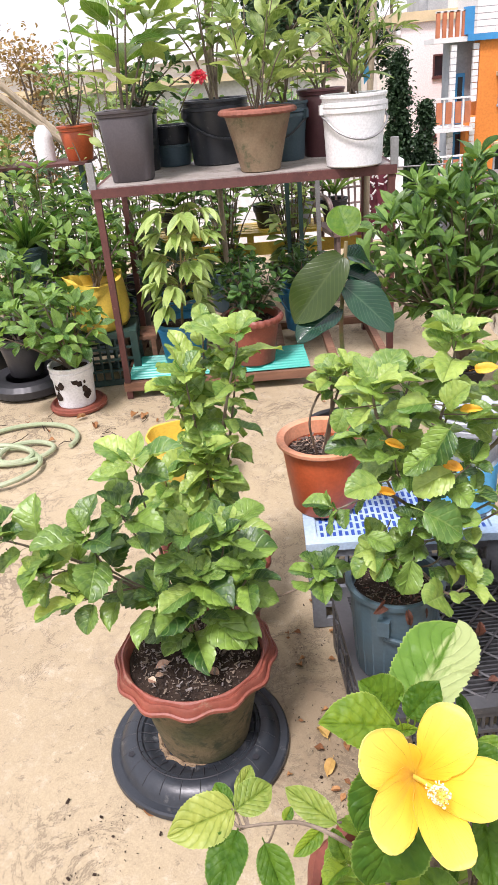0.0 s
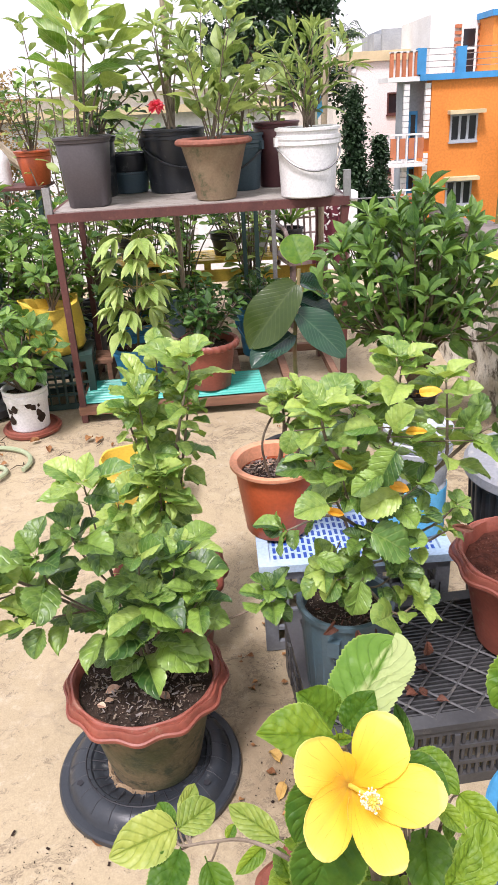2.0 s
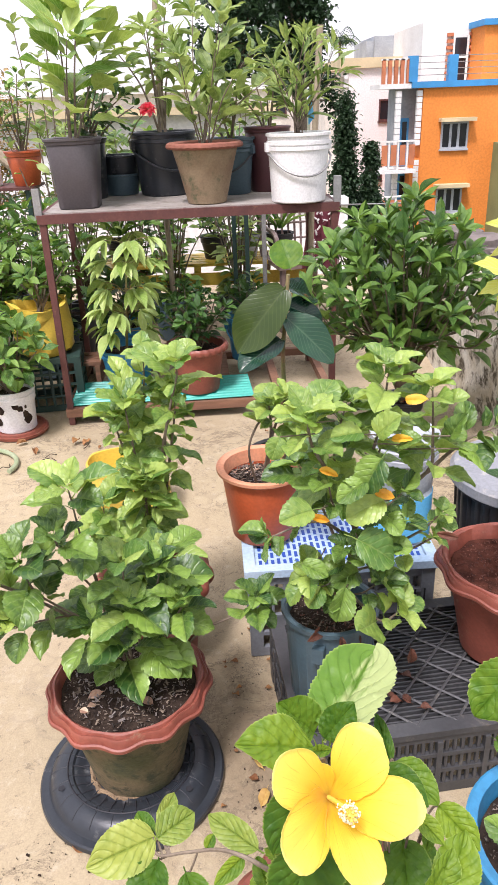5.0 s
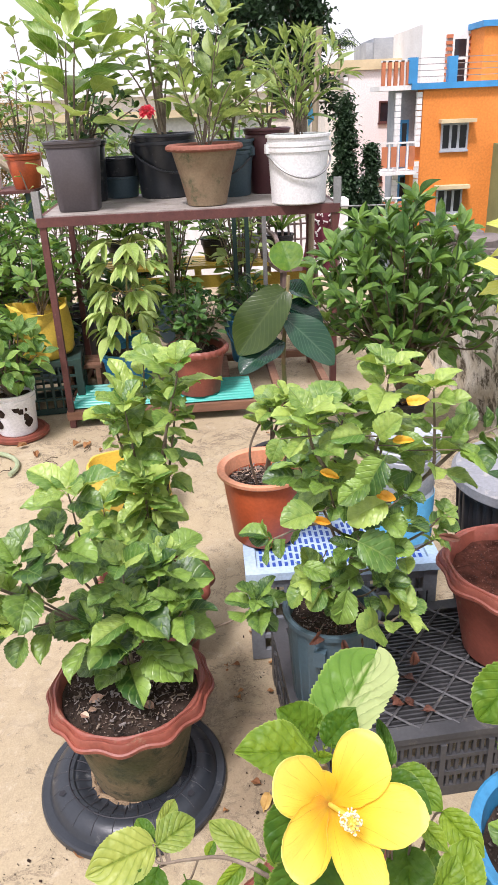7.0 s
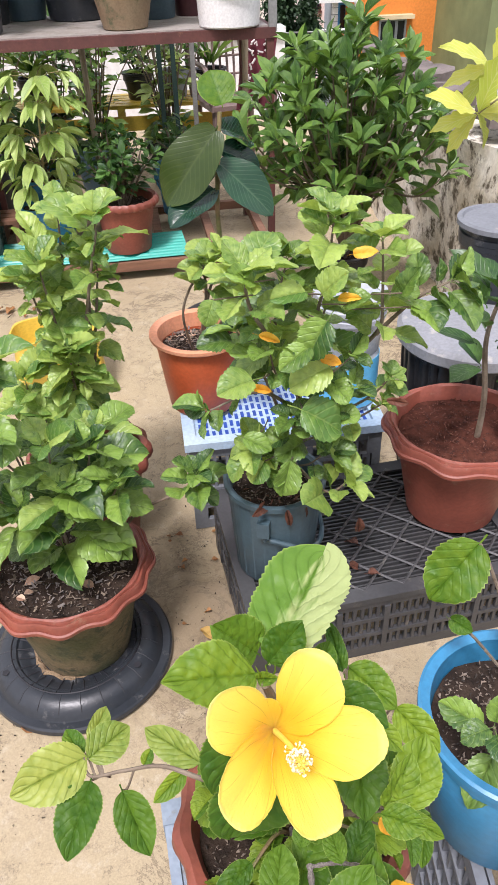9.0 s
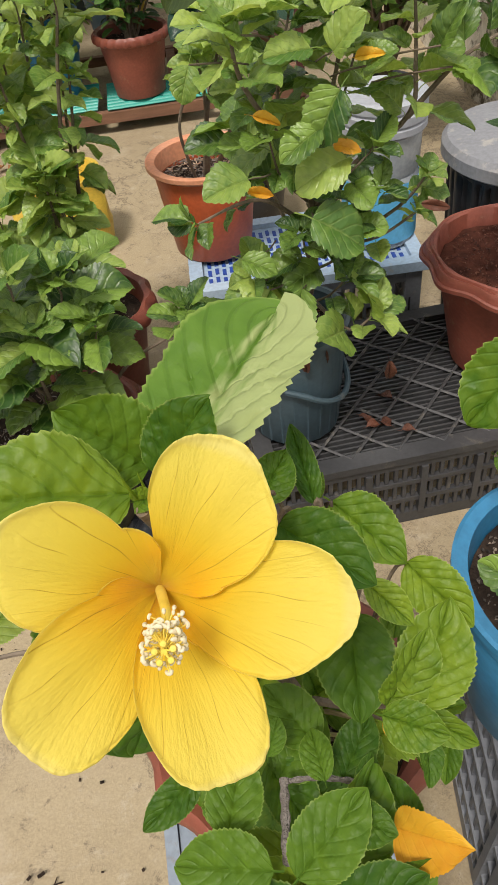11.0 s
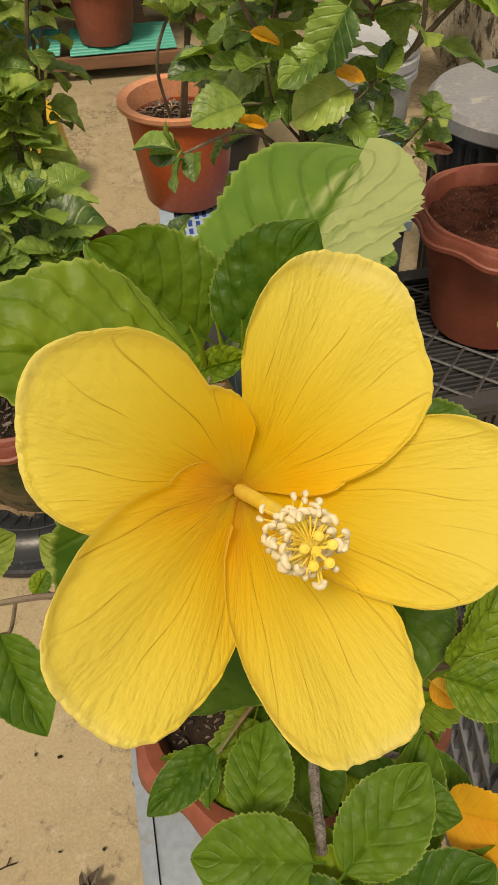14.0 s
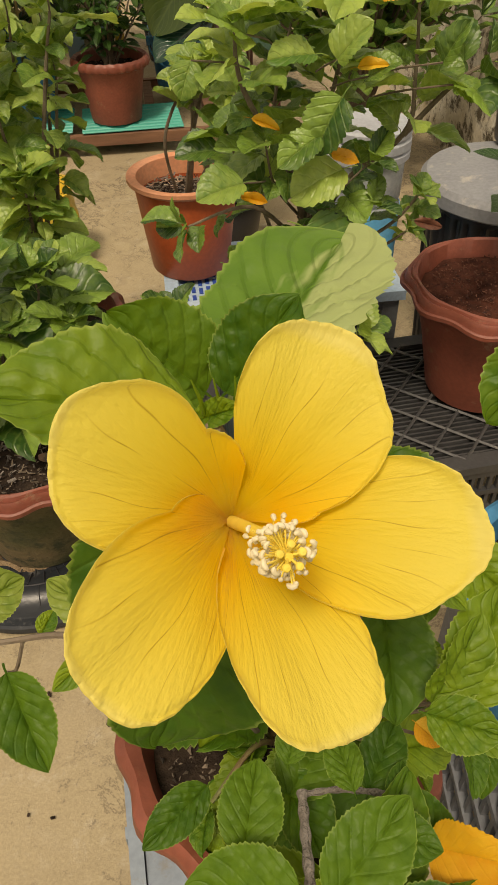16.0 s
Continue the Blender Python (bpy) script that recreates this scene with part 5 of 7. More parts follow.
gr_ = Geo().lathe([(.082, .0365), (.086, .04), (.09, .039), (.094, .0372)], 90, wave=lambda i, a: (.009 * noise.noise(Vector((math.cos(a) * 5, math.sin(a) * 5, i))), .0015 * noise.noise(Vector((math.cos(a) * 30, math.sin(a) * 30, i)))), caps=False)
part("circular_groove", Geo().tube([(.1395 * math.cos(k * .0873), .1395 * math.sin(k * .0873), .0535) for k in range(73)], .0016, 4), INK, t)
part("grit", gr_, SAND, t, "sandy grit washed out round the pot's foot")
for a in (35, 155, 205, 325):
    part("hole", Geo().lathe([(0, 0), (.008, 0), (.008, .001), (0, .001)], 5), INK, t, m=pose(.158 * math.cos(radians(a)), .158 * math.sin(radians(a)), .0515))

MB = Vector((-.175, 1.17, .036))
t = thing("potted_hibiscus", MB, "bushy hibiscus in a mossy red fluted pot on a black caddy", "potted plant")
scalloped_pot(t, .172, .1, .245, MOSSY, CLAY, 12, .0042, seed=5, fill=.9, grooved=True)
mulch(t, .125, .221, 150, 3, (BARK, OLD_TWIG))
flk = Leaves(t, OVAL_GEO, TAN_LEAF, name="dead_leaf")
rf_ = random.Random(8)
for k in range(4):
    a, q = rf_.uniform(3.3, 6.2), rf_.uniform(.04, .11)
    flk.put(aim((q * math.cos(a), q * math.sin(a), .228), (rf_.uniform(-1, 1), rf_.uniform(-1, 1), .1), (rf_.uniform(-.3, .3), -.2, 1), rf_.uniform(.02, .034), 1.2), rf_)
lv, wd_ = Leaves(t, HIB_GEO, HIB), Wood(t, BARK)
young = Leaves(t, HIB_GEO, HIB_LIGHT)
r2 = random.Random(3)
for pts, n, sz in [
        ([(-.15, 1.17, .22), (-.22, 1.14, .42), (-.33, 1.1, .555), (-.42, 1.08, .62), (-.47, 1.07, .65)], 16, .085),
        ([(-.3, 1.1, .53), (-.36, 1.09, .56), (-.41, 1.07, .56)], 9, .08),
        ([(-.24, 1.13, .47), (-.3, 1.09, .56), (-.315, 1.07, .63)], 8, .085),
        ([(-.25, 1.13, .48), (-.31, 1.09, .5), (-.345, 1.07, .505)], 8, .08),
        ([(-.17, 1.17, .3), (-.2, 1.15, .5), (-.215, 1.12, .66), (-.217, 1.1, .75)], 9, .08),
        ([(-.2, 1.15, .5), (-.24, 1.12, .6), (-.255, 1.1, .66)], 6, .085),
        ([(-.15, 1.17, .22), (-.16, 1.14, .4), (-.148, 1.12, .58)], 17, .095),
        ([(-.15, 1.17, .24), (-.12, 1.16, .4), (-.085, 1.14, .55)], 12, .095),
        ([(-.14, 1.19, .24), (-.08, 1.16, .4), (-.045, 1.12, .49)], 12, .095),
        ([(-.14, 1.17, .22), (-.03, 1.16, .38), (.05, 1.13, .45), (.098, 1.1, .5)], 6, .085),
        ([(-.15, 1.2, .24), (-.18, 1.16, .37), (-.215, 1.11, .45)], 10, .1),
        ([(-.15, 1.2, .24), (-.14, 1.16, .39), (-.13, 1.11, .49)], 11, .1),
        ([(-.15, 1.2, .22), (-.1, 1.24, .4), (-.08, 1.24, .52)], 11, .09),
        ([(-.16, 1.2, .22), (-.21, 1.22, .38), (-.22, 1.22, .5)], 11, .09)]:
    far = pts[-1][0] > .08
    shoot(lv, wd_, r2, [Vector(p) - MB for p in pts], .0044 if pts[0][2] < .26 else .0024, .0016, n if n < 8 else int(n * .68), sz, .72 if far else .38, .6, .32, tuft=0)
    end_ = Vector(pts[-1]) - MB
    shoot(young if r2.random() < .45 else lv, wd_, r2, [end_, end_ + Vector((0, -.006, .012)), end_ + Vector((0, -.01, .026))], .002, .001, 3, .07, .1, .7, -.1, 4)
part("stem", wd_, BARK, t)

# ---- tall hibiscus behind it ----
TBp = Vector((-.145, 1.56, 0))
t = thing("potted_hibiscus", TBp, "tall leafy hibiscus in a red fluted pot on the floor", "potted plant")
scalloped_pot(t, .15, .095, .27, CLAY, CLAY, 14, .005, seed=6)
lv, wd_ = Leaves(t, HIB_GEO, HIB_LIGHT), Wood(t, BARK)
for i, pts in enumerate([
        [(-.17, 1.55, .26), (-.16, 1.53, .5), (-.12, 1.5, .7), (-.085, 1.48, .83)], [(-.18, 1.55, .26), (-.19, 1.52, .5), (-.205, 1.49, .74)],
        [(-.2, 1.56, .26), (-.2, 1.53, .5), (-.235, 1.51, .7)], [(-.18, 1.57, .26), (-.14, 1.55, .5), (-.1, 1.54, .72)],
        [(-.19, 1.6, .26), (-.19, 1.62, .55), (-.17, 1.62, .8)], [(-.19, 1.58, .26), (-.15, 1.6, .5), (-.115, 1.6, .78)],
        [(-.2, 1.55, .26), (-.19, 1.52, .4), (-.18, 1.48, .56)], [(-.2, 1.55, .26), (-.17, 1.52, .4), (-.165, 1.48, .54)],
        [(-.2, 1.6, .26), (-.22, 1.6, .5), (-.21, 1.58, .74)], [(-.2, 1.55, .26), (-.25, 1.53, .36), (-.285, 1.5, .48)], [(-.2, 1.55, .26), (-.24, 1.5, .32), (-.255, 1.47, .4)]]):
    shoot(lv, wd_, r2, [Vector(p) + Vector((.045, 0, 0)) - TBp for p in pts], .006, .002, 22 if pts[-1][0] < -.13 else 14, .074, .2 if pts[-1][0] < -.13 else .55, hang=.75, tuft=0)
    top_ = [Vector(pts[-2]).lerp(Vector(pts[-1]), .75) + Vector((.045, 0, 0)) - TBp, Vector(pts[-1]) + Vector((.045, 0, 0)) - TBp, Vector(pts[-1]) + Vector((.045, -.005, .03)) - TBp]
    shoot(lv, wd_, r2, top_, .002, .001, 4, .085, .1, .9, .0, 5)
part("stem", wd_, BARK, t)

# ---- hibiscus in the slate bucket on the black crate ----
BB = Vector((.255, 1.2, .184))
t = thing("potted_hibiscus", BB, "spreading hibiscus in a slate-blue bucket on a black crate", "potted plant")
bucket(t, .095, .08, .23, SLATE, SLATE, 0, turn=68, seed=7, thick=.0055, flutes=22)
mulch(t, .075, .188, 60, 4, (BARK, RED_DRY))
lv, wd_ = Leaves(t, HIB_GEO, HIB_LIGHT), Wood(t, BARK)
lv2 = Leaves(t, HIB_GEO, HIB)
for i, (pts, r0, n, sz) in enumerate([
        ([(.27, 1.2, .38), (.3, 1.2, .5), (.287, 1.17, .656), (.211, 1.14, .80), (.199, 1.12, .875)], .008, 19, .078),
        ([(.3, 1.2, .51), (.346, 1.18, .65), (.425, 1.16, .73), (.428, 1.15, .80), (.42, 1.15, .90)], .006, 19, .078),
        ([(.425, 1.16, .729), (.479, 1.14, .797), (.535, 1.13, .83)], .0042, 9, .08), ([(.313, 1.19, .523), (.413, 1.15, .605), (.447, 1.13, .659)], .0036, 6, .05),
        ([(.33, 1.18, .54), (.385, 1.14, .57), (.432, 1.12, .611)], .003, 3, .045), ([(.295, 1.19, .57), (.218, 1.12, .662), (.13, 1.09, .655)], .004, 4, .06),
        ([(.29, 1.19, .45), (.333, 1.1, .443), (.365, 1.08, .474)], .0036, 5, .085), ([(.3, 1.2, .556), (.311, 1.2, .671), (.342, 1.2, .808), (.35, 1.18, .93)], .005, 20, .08),
        ([(.287, 1.17, .656), (.258, 1.2, .749), (.279, 1.2, .86)], .0042, 16, .078), ([(.28, 1.2, .42), (.24, 1.15, .5), (.2, 1.1, .56)], .004, 4, .07),
        ([(.29, 1.2, .5), (.33, 1.26, .62), (.38, 1.28, .78)], .004, 16, .08), ([(.29, 1.2, .48), (.25, 1.25, .6), (.2, 1.27, .7)], .004, 11, .08)]):
    shoot((lv, lv2)[i % 3 == 2], wd_, r2, [Vector(p) - BB for p in pts], r0, .0016, n, sz, .5, tuft=5)
BIG = [
    (.201, 1.08, .711, -.058, -.002), (.319, 1.08, .804, -.039, -.049), (.279, 1.07, .651, .074, -.033), (.295, 1.08, .763, -.054, -.024), (.329, 1.09, .716, -.067, -.01),
    (.182, 1.08, .6, .046, -.016), (.217, 1.08, .545, -.025, -.031), (.322, 1.1, .669, -.037, .016), (.315, 1.1, .839, .026, .044), (.354, 1.1, .819, .02, .027),
    (.289, 1.1, .846, -.056, .007), (.21, 1.1, .869, -.04, .031), (.147, 1.1, .846, -.015, -.031), (.442, 1.1, .83, .008, .046), (.459, 1.1, .805, .037, -.006), (.263, 1.08, .54, -.017, -.065)]
for k, (x, y, z, dx, dz) in enumerate(BIG):
    d = Vector((dx, -.02, dz))
    (lv2 if k % 2 else lv).put(aim(Vector((x, y, z)) - BB, d, (r2.uniform(-.3, .3), -.6, .9), d.length * .98), r2)
    wd_.tube(bezier([Vector((x, y, z)) - BB, Vector((x * .7 + .09, y + .03, z - .012)) - BB, Vector((x * .5 + .148, 1.17, z - .03)) - BB], 5), .0013, 5)
r4 = random.Random(44)
for pts, n, sz in [([(.28, 1.19, .44), (.31, 1.14, .48), (.335, 1.11, .53)], 6, .062), ([(.28, 1.19, .44), (.26, 1.14, .47), (.25, 1.11, .5)], 5, .06), ([(.3, 1.19, .5), (.32, 1.13, .55), (.33, 1.11, .6)], 6, .066),
                   ([(.3, 1.19, .53), (.28, 1.13, .56), (.27, 1.11, .61)], 6, .064), ([(.31, 1.19, .55), (.36, 1.14, .6), (.38, 1.12, .65)], 6, .062), ([(.3, 1.19, .6), (.33, 1.14, .66), (.37, 1.12, .71)], 6, .066),
                   ([(.29, 1.18, .62), (.25, 1.14, .68), (.235, 1.12, .74)], 6, .064)]:
    shoot(lv2, wd_, r4, [Vector(p) - BB for p in pts], .0026, .0012, n, sz, .3, .6, .15, tuft=3)
part("stem", wd_, BARK, t)
yl = Leaves(t, HIB_GEO, YELLOW_LEAF)
for p, d in (((.34, 1.1, .83), (.6, -.4, .2)), ((.31, 1.08, .74), (.8, -.3, -.1)), ((.215, 1.1, .78), (.9, -.3, -.2)), ((.2, 1.1, .685), (1, -.4, -.1)), ((.36, 1.1, .9), (.7, -.5, .3))):
    yl.put(aim(Vector(p) - BB, d, (.2, -.7, .5), .034, .6), r2)
dl = Leaves(t, HIB_GEO, RED_DRY)
for p, d in (((.29, 1.13, .40), (.3, -.5, -.9)), ((.22, 1.12, .41), (-.2, -.6, .2)), ((.26, 1.1, .41), (.2, -.3, -1)), ((.395, 1.08, .385), (.1, -.2, -1)), ((.43, 1.09, .64), (1, -.2, -.2))):
    dl.put(aim(Vector(p) - BB, d, (0, -.8, .4), .04, .5), r2)

# ---- orange pot on the grey crate ----
OP = Vector((.152, 1.703, .283))
t = thing("potted_hibiscus", OP, "young hibiscus in an orange plastic pot on the crate's lid", "potted plant")
plain_pot(t, .11, .086, .208, ORANGE, .012, .022, ORANGE_RIM, seed=8, fill=.78)
mulch(t, .09, .163, 90, 5, (OLD_TWIG, TAN_LEAF, BARK))
lv, wd_ = Leaves(t, HIB_GEO, HIB_LIGHT), Wood(t, BARK)
for pts, n in [([(.15, 1.68, .43), (.17, 1.61, .6), (.205, 1.57, .73)], 13), ([(.16, 1.68, .43), (.22, 1.58, .6), (.25, 1.53, .68)], 10), ([(.155, 1.68, .43), (.17, 1.6, .62), (.165, 1.57, .71)], 9)]:
    shoot(lv, wd_, r2, [Vector(p) - OP for p in pts], .006, .002, n, .075, .6, tuft=4)
wd_.tube(bezier([L - OP for L in (Vector((.14, 1.66, .43)), Vector((.115, 1.61, .57)), Vector((.135, 1.6, .645)), Vector((.16, 1.6, .67)))]), .003, 6)
part("stem", wd_, BARK, t)

# ---- red pot on the black crate ----
RP = Vector((.685, 1.3, .184))
t = thing("potted_sapling", RP, "glossy-leaved sapling in a red fluted pot on a black crate", "potted plant")
scalloped_pot(t, .17, .1, .24, CLAY, CLAY, 9, .005, RED_SOIL, 9, fill=.86, grooved=True)
lv, wd_ = Leaves(t, OVAL_GEO, DARK), Wood(t, BARK)
shoot(lv, wd_, r2, [Vector((.03, -.01, .16)), Vector((.025, -.02, .3)), Vector((.0, -.03, .45)), Vector((.02, -.02, .54))], .008, .004, 15, .14, .45, tuft=4, hang=.1)
part("stem", wd_, BARK, t)

# ---- rubber plant ----
RB = Vector((.27, 2.27, 0))
t = thing("rubber_plant", RB, "rubber plant with a few very large glossy leaves", "potted plant")
plain_pot(t, .13, .1, .24, BLACK, seed=10)
part("stem", Geo().tube(bezier([(0, 0, .2), (.0, -.01, .45), (-.005, -.02, .62), (.015, -.02, .87)]), [.009 - .003 * i / 36 for i in range(37)], 8), TWIG_GREEN, t)
r2 = random.Random(9)
for a, b, w, up, mt in [((0.022, -0.02, 0.888), (-0.001, 0.03, 0.973), 1.0, (0, -0.9, 0.5), HERO),
                        ((0.004, -0.02, 0.826), (-0.165, -0.07, 0.643), 0.58, (-0.5, -1, 0.35), RUBBER_OLIVE),
                        ((0.003, -0.02, 0.735), (0.16, -0.09, 0.605), 0.56, (0.25, -0.8, 0.7), RUBBER),
                        ((-0.011, -0.02, 0.66), (-0.156, -0.11, 0.607), 0.6, (-0.1, -0.5, 1), RUBBER),
                        ((-0.002, 0.0, 0.723), (-0.112, 0.03, 0.65), 0.55, (-0.3, -0.9, 0.6), RUBBER_OLIVE),
                        ((0.013, 0.01, 0.761), (0.158, 0.09, 0.687), 0.5, (0.2, -0.8, 0.8), RUBBER),
                        ((0.015, 0.0, 0.821), (0.136, 0.13, 0.766), 0.5, (0.2, -0.7, 0.8), RUBBER)]:
    g = blade(ratio=w * 1.05, nu=24, nv=5, widest=.5, fold=.14, droop=.14, ripple=.03, quilt=.002, veins=9, rng=r2, stalk=.08, blunt=.7)
    part("leaf", g, mt, t, m=aim(a, Vector(b) - Vector(a), up, (Vector(b) - Vector(a)).length))

# ---- citrus bush by the wall ----
CB = Vector((.86, 2.95, 0))
t = thing("citrus_bush", CB, "dense young citrus bush in a dark pot beside the parapet", "bush")
plain_pot(t, .09, .075, .15, BLACK, seed=11)
lv, wd_ = Leaves(t, CITRUS_GEO, CITRUS), Wood(t, BARK)
r2 = random.Random(15)
for k in range(50):
    a = k * 2.4
    q = math.sqrt((k + .5) / 50)
    tip = Vector((-.1 + .4 * q * math.cos(a), -.24 + .26 * q * math.sin(a), .97 - .36 * q * q + r2.uniform(-.05, .05)))
    if tip.x > .25:
        tip.z -= .06
    shoot(lv, wd_, r2, [Vector((0, 0, .12)), Vector((tip.x * .3, tip.y * .3, .4)), Vector((tip.x * .75, tip.y * .75, tip.z * .8)), tip], .007, .002, 12, .13, .36, lean=1.0, hang=-.1, tuft=5)
part("stem", wd_, BARK, t)

# ---- potted plants of the rack and the rows behind ----


def foliage(t, rng, base, top, spread, stems, per, geos, material, size, joined=True, thick=.006, lean=.6, hang=.2, start=.3, bias=(0, 0), tuft=4):
    """Stems from the pot's mouth to a loose crown."""
    lv, wd = Leaves(t, geos, material, joined), Geo() if joined else Wood(t, BARK)
    for k in range(stems):
        a, q = k * 2.4 + rng.uniform(-.3, .3), math.sqrt((k + .4) / stems)
        tip = Vector((bias[0] + spread * q * math.cos(a), bias[1] + spread * q * math.sin(a), base + (top - base) * (1 - .45 * q * q) * rng.uniform(.9, 1.05)))
        mid = Vector((tip.x * .45 + rng.uniform(-.02, .02), tip.y * .45 + rng.uniform(-.02, .02), base + (tip.z - base) * .55))
        shoot(lv, wd, rng, [Vector((rng.uniform(-.02, .02), rng.uniform(-.02, .02), base - .02)), mid, tip], thick, thick * .35, per, size, start, lean, hang, tuft)
    part("stem", wd, BARK, t)
    lv.done()


def potted(name, at, label, pot, plant, category="potted plant", group="", turn=0):
    t = thing(name, at, label, category, group, turn)
    pot(t)
    plant(t, random.Random(int(abs(at[0]) * 1000 + at[1] * 77)))
    return t


def pale_plant(t, r):
    """Whorls of long, hanging leaflets on a slender stem."""
    lv, wd = Leaves(t, LANCE_GEO, PALE, False), Wood(t, TWIG_GREEN)
    line = bezier([(0, 0, .18), (.03, -.08, .42), (.07, -.17, .72)], 8)
    wd.tube(line, [.007 - .004 * i / 16 for i in range(17)], 6)
    for tier, at in enumerate((16, 13, 10, 7, 4)):
        for k in range(5):
            p, a = line[at], k * 1.257 + tier * .7 + r.uniform(-.25, .25)
            out = Vector((math.cos(a), math.sin(a), .3))
            end = p + out * r.uniform(.07, .13)
            wd.tube([p, p.lerp(end, .5) + Vector((0, 0, .01)), end], .0018, 5)
            for j in range(5):
                b = a + (j - 2) * .5
                d = Vector((math.cos(b), math.sin(b), -.15 - r.uniform(0, .55) - .14 * abs(j - 2)))
                lv.put(aim(end, d, Vector((0, 0, 1)) + out * .3, r.uniform(.1, .155) * (1 - .1 * abs(j - 2)), 1.1), r)
    part("stem", wd, TWIG_GREEN, t)


def sack(t):
    def wv(i, a):
        return .01 * math.sin(a * 3 + i) + .006 * math.sin(a * 7 - i * 2), (.016 * math.sin(a * 2 + 1) if i > 2 else 0)
    part("sack", Geo().lathe([(.11, 0), (.135, .03), (.14, .12), (.135, .21), (.142, .25), (.136, .252), (.128, .2), (.0, .19)], 56, wave=wv), YELLOW, t)


def straps(t, r, size, n):
    lv = Leaves(t, STRAP_GEO, GARDEN, False)
    for k in range(n):
        a = k * 2.4
        d = Vector((math.cos(a), math.sin(a), r.uniform(.7, 2.2)))
        lv.put(aim((.02 * math.cos(a), .02 * math.sin(a), .17), d, Vector((0, 0, 1)) - Vector((math.cos(a), math.sin(a), 0)), size * r.uniform(.7, 1.1)), r)


# things on the rack's top
potted("potted_plant", (-.515, 3.375, RH), "broad-leaved plant in a plum-grey square pot on the rack", lambda t: plain_pot(t, .112, .088, .285, PLUM, .008, .03, square=.8, seed=41),
       lambda t, r: foliage(t, r, .25, .8, .15, 4, 8, OVAL_GEO, FRESH, .25, False, .006, .6, .12, .3, (.03, 0), 4))
potted("potted_plant", (.045, 3.34, RH), "slender shrub in a flared mossy terracotta pot on the rack", lambda t: scalloped_pot(t, .165, .085, .25, TERRA_MOSS, TERRA_RED, 30, .0022, seed=42, band=.11),
       lambda t, r: foliage(t, r, .22, .74, .26, 9, 13, OVAL_GEO, OLIVE, .12, False, .004, 1.1, -.1, .25, (.06, 0)))
t = potted("potted_plant", (.44, 3.27, RH), "narrow-leaved shrub in a scuffed white paint pail on the rack", lambda t: bucket(t, .13, .116, .275, WHITE, STEEL, 2, turn=10, seed=43),
           lambda t, r: foliage(t, r, .27, .66, .19, 9, 14, NARROW_GEO, OLIVE, .125, False, .004, .9, .05, .2))
lab = Geo()
for k in range(7):
    z, w = .05 + k * .021, (.075, .12, .09, .13, .1, .13, .08)[k]
    for i in range(6):
        a0, a1 = -2.2 + i * w / .6, -2.2 + (i + 1) * w / .6
        r_ = .114 + .0165 * z / .3
        lab.add([(r_ * 1.008 * math.cos(a), r_ * 1.008 * math.sin(a), zz) for zz in (z, z + .012) for a in (a0, a1)], [(0, 1, 3, 2)])
part("print", lab, PAPER, t, "faded grey label print")
potted("potted_plant", (-.15, 3.76, RH), "leafy plants in a large black bucket on the rack", lambda t: bucket(t, .155, .125, .285, NAVY, NAVY, 1, turn=25, seed=44, thick=.006),
       lambda t, r: foliage(t, r, .28, .84, .2, 5, 15, LANCE_GEO, OLIVE, .16, start=.4, hang=.5))
potted("potted_plant", (.17, 3.66, RH), "small shrub in a dark blue pail on the rack", lambda t: bucket(t, .105, .085, .25, SLATE, BLACK, 2, turn=-30, seed=45),
       lambda t, r: foliage(t, r, .2, .52, .13, 5, 9, OVAL_GEO, OLIVE, .09))
potted("potted_plant", (.345, 3.72, RH), "shrub in a maroon plastic pot on the rack", lambda t: plain_pot(t, .105, .085, .29, MAROON, .008, .03, seed=46),
       lambda t, r: foliage(t, r, .24, .56, .14, 5, 9, OVAL_GEO, OLIVE, .1))
potted("potted_plant", (-.52, 3.7, RH), "rose bush in a dark blue pot on the rack", lambda t: plain_pot(t, .1, .085, .27, NAVY, .01, .03, seed=47),
       lambda t, r: foliage(t, r, .22, .52, .16, 9, 10, SMALL_GEO, DARK, .075, bias=(.1, 0)))
t = thing("plant_tub", (-.375, 3.82, RH), "two shallow grey tubs stacked on the rack", "tub")
for k in range(2):
    part("tub", Geo().lathe([(.075, .085 * k), (.08, .085 * k + .004), (.095, .085 * k + .09), (.102, .085 * k + .092), (.102, .085 * k + .1), (.092, .085 * k + .1), (.075, .085 * k + .02), (0, .085 * k + .02)], 40), (SLATE, NAVY)[k], t)
t = thing("red_rose", (-.195, 3.5, 1.345), "bright red flower on a thin stalk above the rack pots", "flower")
part("stalk", Geo().tube([(-.12, .2, -.14), (-.06, .1, -.05), (0, 0, 0)], .003, 5), TWIG_GREEN, t)
pg = blade(ratio=.8, nu=6, nv=2, widest=.6, fold=.2, droop=.3, ripple=.05, rng=random.Random(2))
pm = pg.mesh("petal")
for k in range(34):
    a, e_ = k * 2.4, 1.45 - 2.0 * k / 34
    d = Vector((math.cos(a) * math.cos(e_), math.sin(a) * math.cos(e_), math.sin(e_)))
    d = (d + Vector((0, -.35, 0))).normalized()
    part("petal", pm, RED_PETAL, t, m=aim(d * .006, d, Vector((0, -.4, 1)) - d * .3, .034 - .008 * (k < 10)))
potted("potted_plant", (-.8, 4.2, 0), "tall leafy shrub with narrow paired leaves behind the rack", lambda t: plain_pot(t, .15, .12, .3, BLACK, seed=48),
       lambda t, r: foliage(t, r, .28, 1.9, .34, 7, 16, OVAL_GEO, OLIVE, .1, start=.5))
